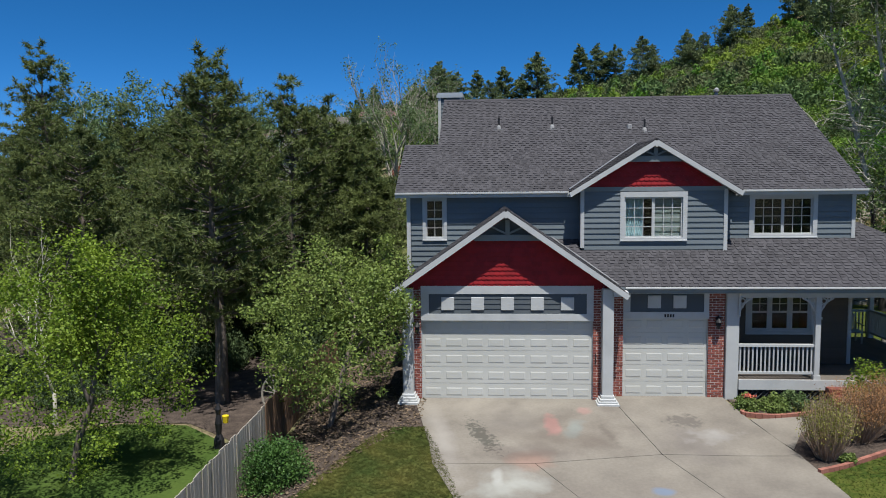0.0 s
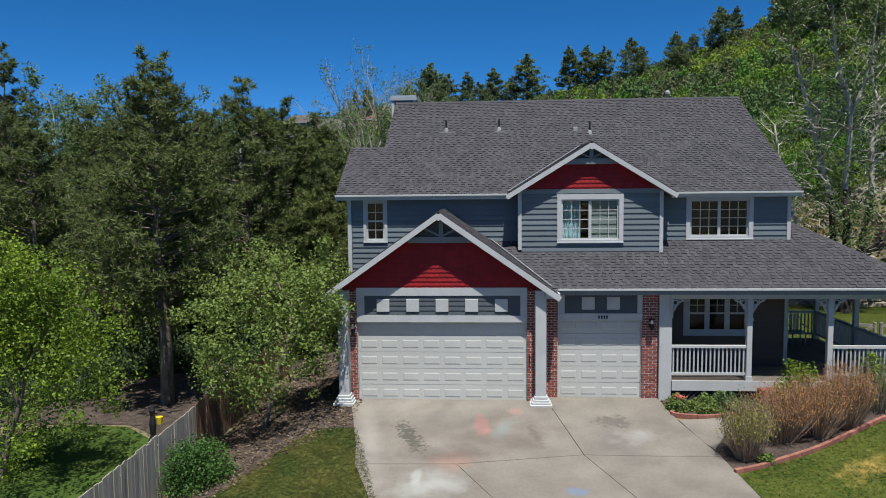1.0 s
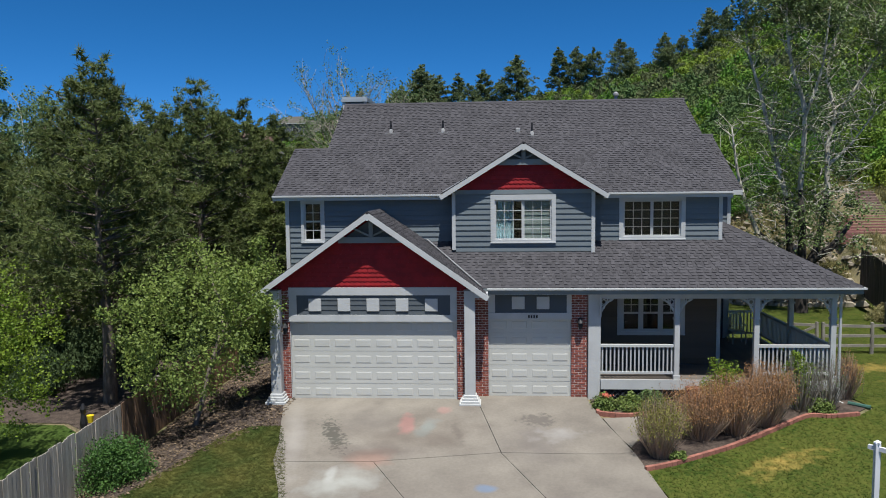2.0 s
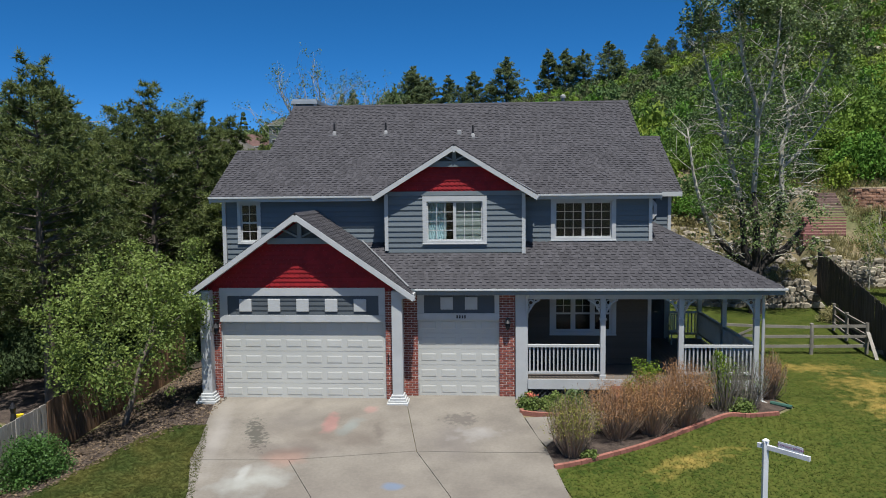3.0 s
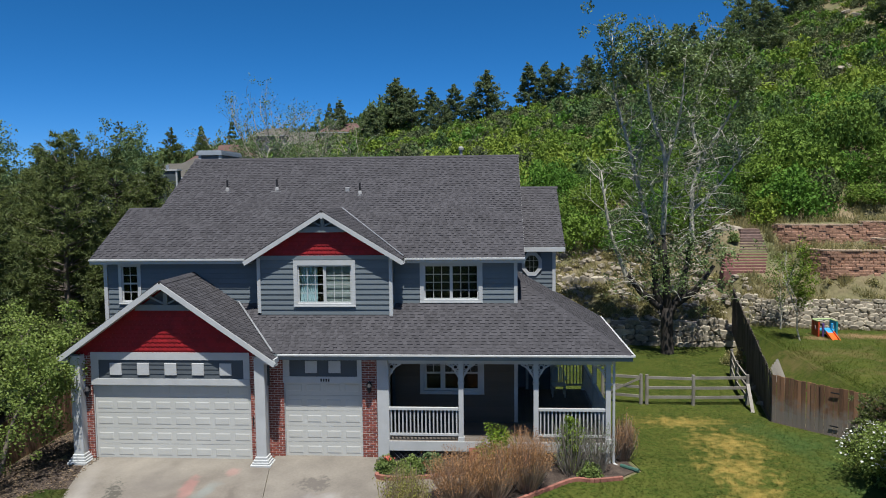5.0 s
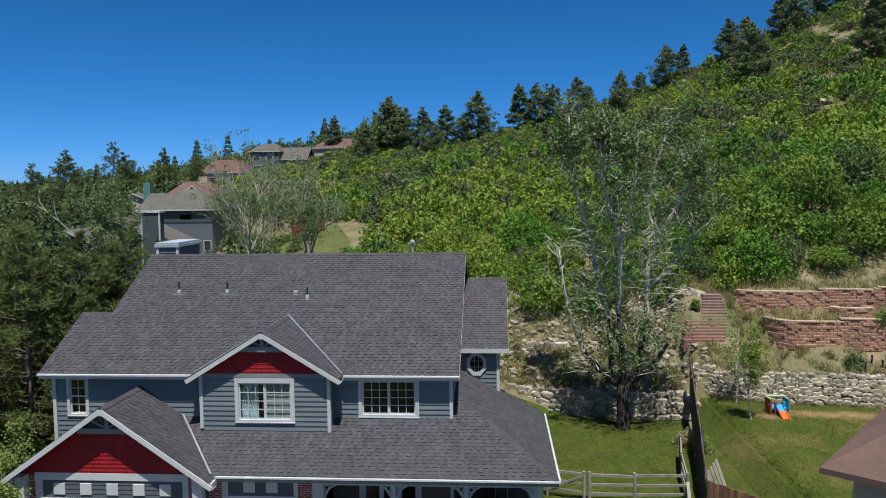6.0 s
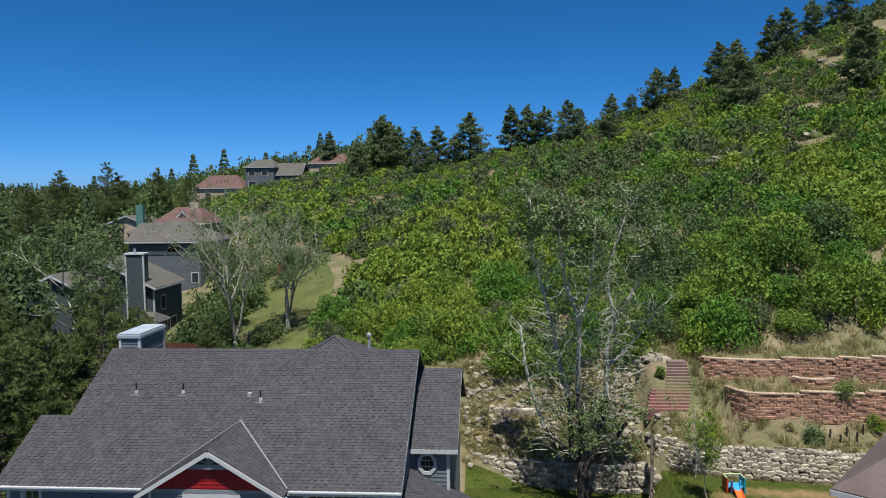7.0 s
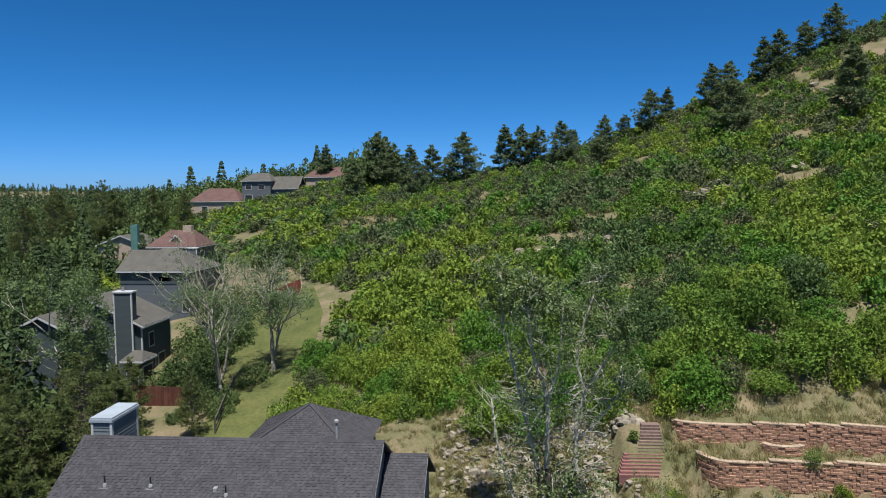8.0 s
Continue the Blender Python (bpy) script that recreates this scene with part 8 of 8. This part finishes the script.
def far_house(label, x, y, w, d, z0, z1, rise, wall_m, roof_m, turn=0, hip=0.0, windows=(), lap=0.4, name="neighbor_house", gable_face="x"):
    """A house of its own: walls, a pitched roof with eaves, windows as (u, z, w, h) on the side that looks south."""
    t = thing(name, label, "house", (x, y, 0))
    t.rotation_euler.z = radians(turn)
    part("wall", boxes((-w / 2, w / 2, -d / 2, d / 2, z0 - 1.5, z1)), wall_m, t)
    a, b = w / 2 + lap, d / 2 + lap
    if gable_face == "x":
        r = a - hip * a
        top = [(-r, 0, z1 + rise), (r, 0, z1 + rise)]
        planes = [[(-a, -b, z1), (a, -b, z1), top[1], top[0]], [(a, b, z1), (-a, b, z1), top[0], top[1]]]
        ends = [[(a, -b, z1), (a, b, z1), top[1]], [(-a, b, z1), (-a, -b, z1), top[0]]]
    else:
        r = b - hip * b
        top = [(0, -r, z1 + rise), (0, r, z1 + rise)]
        planes = [[(a, -b, z1), (a, b, z1), top[1], top[0]], [(-a, b, z1), (-a, -b, z1), top[0], top[1]]]
        ends = [[(-a, -b, z1), (a, -b, z1), top[0]], [(a, b, z1), (-a, b, z1), top[1]]]
    for pl in planes:
        part("roof", prism(pl, (0, 0, 0.16)), roof_m, t)
    for e in ends:
        if hip:
            part("roof", prism(e, (0, 0, 0.16)), roof_m, t)
        else:
            c = Vector(e[0]).lerp(Vector(e[1]), 0.5)
            inn = (Vector((0, 0, 0)) - Vector((c.x, c.y, 0))).normalized()
            part("gable_wall", prism([Vector(q) + inn * lap for q in e], inn * 0.12), wall_m, t)
            for k in (0, 1):
                part("rake_board", beam(bmesh.new(), Vector(e[k]) + Vector((0, 0, 0.0)), Vector(e[2]) + Vector((0, 0, 0.0)), 0.06, 0.2), M_TRIM, t)
    for s in (-1, 1):
        if gable_face == "x" or hip:
            part("eave_board", beam(bmesh.new(), (-a, s * b, z1 + 0.02), (a, s * b, z1 + 0.02), 0.05, 0.18), M_TRIM, t)
        if gable_face != "x" or hip:
            part("eave_board", beam(bmesh.new(), (s * a, -b, z1 + 0.02), (s * a, b, z1 + 0.02), 0.05, 0.18), M_TRIM, t)
    for face, u, z, ww, hh in windows:
        if face == "s":
            bm = boxes((u - ww / 2 - 0.1, u + ww / 2 + 0.1, -d / 2 - 0.05, -d / 2 + 0.05, z - 0.1, z + hh + 0.1))
            gm = boxes((u - ww / 2, u + ww / 2, -d / 2 - 0.06, -d / 2, z, z + hh))
        else:
            bm = boxes((w / 2 - 0.05, w / 2 + 0.05, u - ww / 2 - 0.1, u + ww / 2 + 0.1, z - 0.1, z + hh + 0.1))
            gm = boxes((w / 2, w / 2 + 0.06, u - ww / 2, u + ww / 2, z, z + hh))
        win = part("window", bm, M_TRIM, t)
        part("pane", gm, M_DARK, win)
    return t


n1 = far_house("dark slate house with a tall boxed chimney", -22.5, 50.6, 10.9, 6.2, 1.5, 6.9, 2.8, M_DARKWALL, M_ROOF_B, gable_face="y", windows=(("e", -1.2, 4.7, 0.9, 1.3), ("e", -1.2, 1.9, 1.3, 1.6), ("e", 0.9, 1.9, 1.3, 1.6), ("s", 0.2, 4.4, 0.8, 0.7)))
ch1 = part("chimney", boxes((2.95, 4.75, -3.55, -2.6, 0.5, 10.3)), M_DARKWALL, n1)
part("cap", boxes((2.85, 4.85, -3.65, -2.5, 10.3, 10.45)), M_TRIM, ch1)
part("flue", lathe(bmesh.new(), 3.7, -3.1, [(0.14, 10.4), (0.14, 10.85)], 10), M_METAL, ch1)
for x in (2.90, 4.66):
    part("corner_board", boxes((x, x + 0.14, -3.6, -3.45, 0.5, 10.3)), M_TRIM, ch1)
for y in (-3.14, 3.0):
    part("corner_board", boxes((5.36, 5.5, y, y + 0.14, 0.5, 6.9)), M_TRIM, n1)
far_house("small slate garden room with white posts", -16.8, 46.2, 1.7, 2.6, 1.0, 4.0, 0.7, M_DARKWALL, M_ROOF_B, hip=0.6, lap=0.25, windows=(("s", 0, 1.6, 1.0, 1.8), ("e", 0, 1.6, 1.8, 1.8)))
n2 = far_house("grey house with a brown hip roof", -25.6, 73.0, 9.2, 9.0, 3.0, 10.1, 2.5, M_GREYWALL, M_ROOF_B, hip=0.8, windows=(("s", 1.2, 8.9, 1.4, 0.6), ("s", 3.9, 5.0, 0.8, 1.2)))
# Darker band across the top of the front wall, below the eave.
part("wall_band", boxes((-4.62, 4.62, -4.56, -4.5, 8.55, 10.0)), M_DARKWALL, n2)
part("roof_vent", lathe(bmesh.new(), 0.6, -1.6, [(0.12, 11.2), (0.12, 12.3)], 8), M_METAL, n2)
far_house("grey wing with a brown roof", -30.0, 77.5, 5.5, 8.0, 3.0, 9.8, 2.3, M_GREYWALL, M_ROOF_B)
n3 = far_house("house with a red-brown roof and white rakes", -33.3, 94.5, 7.4, 8.0, 5.0, 11.6, 2.4, M_GREYWALL, M_ROOF_R, hip=0.5)
part("front_gable", prism([(-1.2, -3.0, 12.1), (1.5, -3.0, 12.1), (0.15, -3.0, 13.4)], (0, 2.4, 0)), M_ROOF_R, n3)
for s_ in (-1, 1):
    part("rake_board", beam(bmesh.new(), (0.15, -3.05, 13.45), (0.15 + 1.5 * s_, -3.05, 12.0), 0.06, 0.2), M_TRIM, n3)
box = part("chimney", boxes((2.7, 4.4, -5.1, -4.1, 5.0, 11.5)), M_GREYWALL, n3)
for x in (2.66, 4.3):
    part("corner_board", boxes((x, x + 0.16, -5.16, -5.0, 5.0, 11.5)), M_TRIM, box)
part("cap", boxes((2.6, 4.5, -5.2, -4.0, 11.5, 11.66)), M_TRIM, box)
teal = far_house("tan-roofed house with a teal chimney", -53.0, 116.0, 9.0, 8.0, 5.0, 10.4, 1.9, M_TAN, M_ROOF_B, gable_face="y")
part("chimney", boxes((2.2, 3.5, -4.6, -3.6, 6.0, 14.4)), mat("teal stucco", (0.09, 0.2, 0.17), rough=0.8), teal)
part("chimney", boxes((0.3, 1.7, -0.5, 0.6, 12, 14.9)), M_TAN, n3)
far_house("dark slate garage with a gable end", -23.4, 43.6, 5.2, 4.6, 1.0, 7.4, 1.5, M_DARKWALL, M_ROOF_B, gable_face="y")
far_house("house with a red-brown hip roof on the ridge", -60.5, 183.0, 14.0, 10.0, 13.8, 18.0, 3.6, M_TAN, M_ROOF_R, hip=0.5, windows=(("s", -3, 15.2, 1.6, 1.5), ("s", 2.5, 15.2, 1.6, 1.5)))
far_house("grey two-storey house on the ridge", -48.5, 182.0, 8.0, 9.0, 17.0, 23.6, 2.2, M_GREYWALL, M_ROOF_B, hip=0.5, windows=(("s", -2.2, 21.4, 1.6, 1.2), ("s", 1.4, 21.4, 1.6, 1.2), ("s", -2.2, 18.2, 2.0, 1.6)))
far_house("grey wing of the ridge house", -41.3, 183.0, 8.0, 9.0, 17.0, 21.4, 3.4, M_GREYWALL, M_ROOF_B, windows=(("s", -1.5, 18.5, 1.2, 1.2), ("s", 1.0, 18.5, 1.2, 1.2)))
far_house("tan house with a red-brown roof on the ridge", -30.0, 188.0, 12.0, 10.0, 20.0, 24.6, 2.8, M_TAN, M_ROOF_R, hip=0.45, windows=(("s", -2.5, 21.8, 1.5, 1.6), ("s", 2.0, 21.8, 1.5, 1.6)))
# the house next door, whose roof comes into view last
n4 = far_house("house next door with a brown hip roof", 35.8, 1.86, 12.5, 9.5, 0.3, 6.2, 3.0, M_TAN, mat("red-brown aged shingle", (0.13, 0.098, 0.088), (0.1, 0.075, 0.068), rough=0.9, scale=0.8, fine=10, mixfine=0.3, bump=0.4), turn=-39, hip=0.6, lap=0.7, windows=(("s", 0, 4, 1.4, 1.3),))
M_NEXT = mat("brown aged shingle", (0.125, 0.076, 0.06), (0.092, 0.058, 0.046), rough=0.9, scale=0.8, fine=10, mixfine=0.3, bump=0.4)
wing = part("lower_roof", prism([(-7.0, -13.5, 5.3), (-7.0, -3.9, 5.3), (-5.7, -3.9, 6.0), (-5.7, -10.6, 6.0), (-4.2, -12.2, 6.0), (-4.2, -13.5, 5.3)], (0, 0, 0.14)), M_NEXT, n4, "brown shingle roof of the lower wing")
part("wing_wall", boxes((-6.4, -0.5, -13.0, -4.8, 0.3, 5.25)), M_TAN, n4)
# Near-black box standing in for the shaded gap between the roofs.
part("shade_block", boxes((-5.68, -0.5, -10.5, -4.8, 5.26, 5.5)), M_DARK, n4)

# ---- bricks of the piers, last ----
for job in BRICK_JOBS:
    brick_pier(*job)
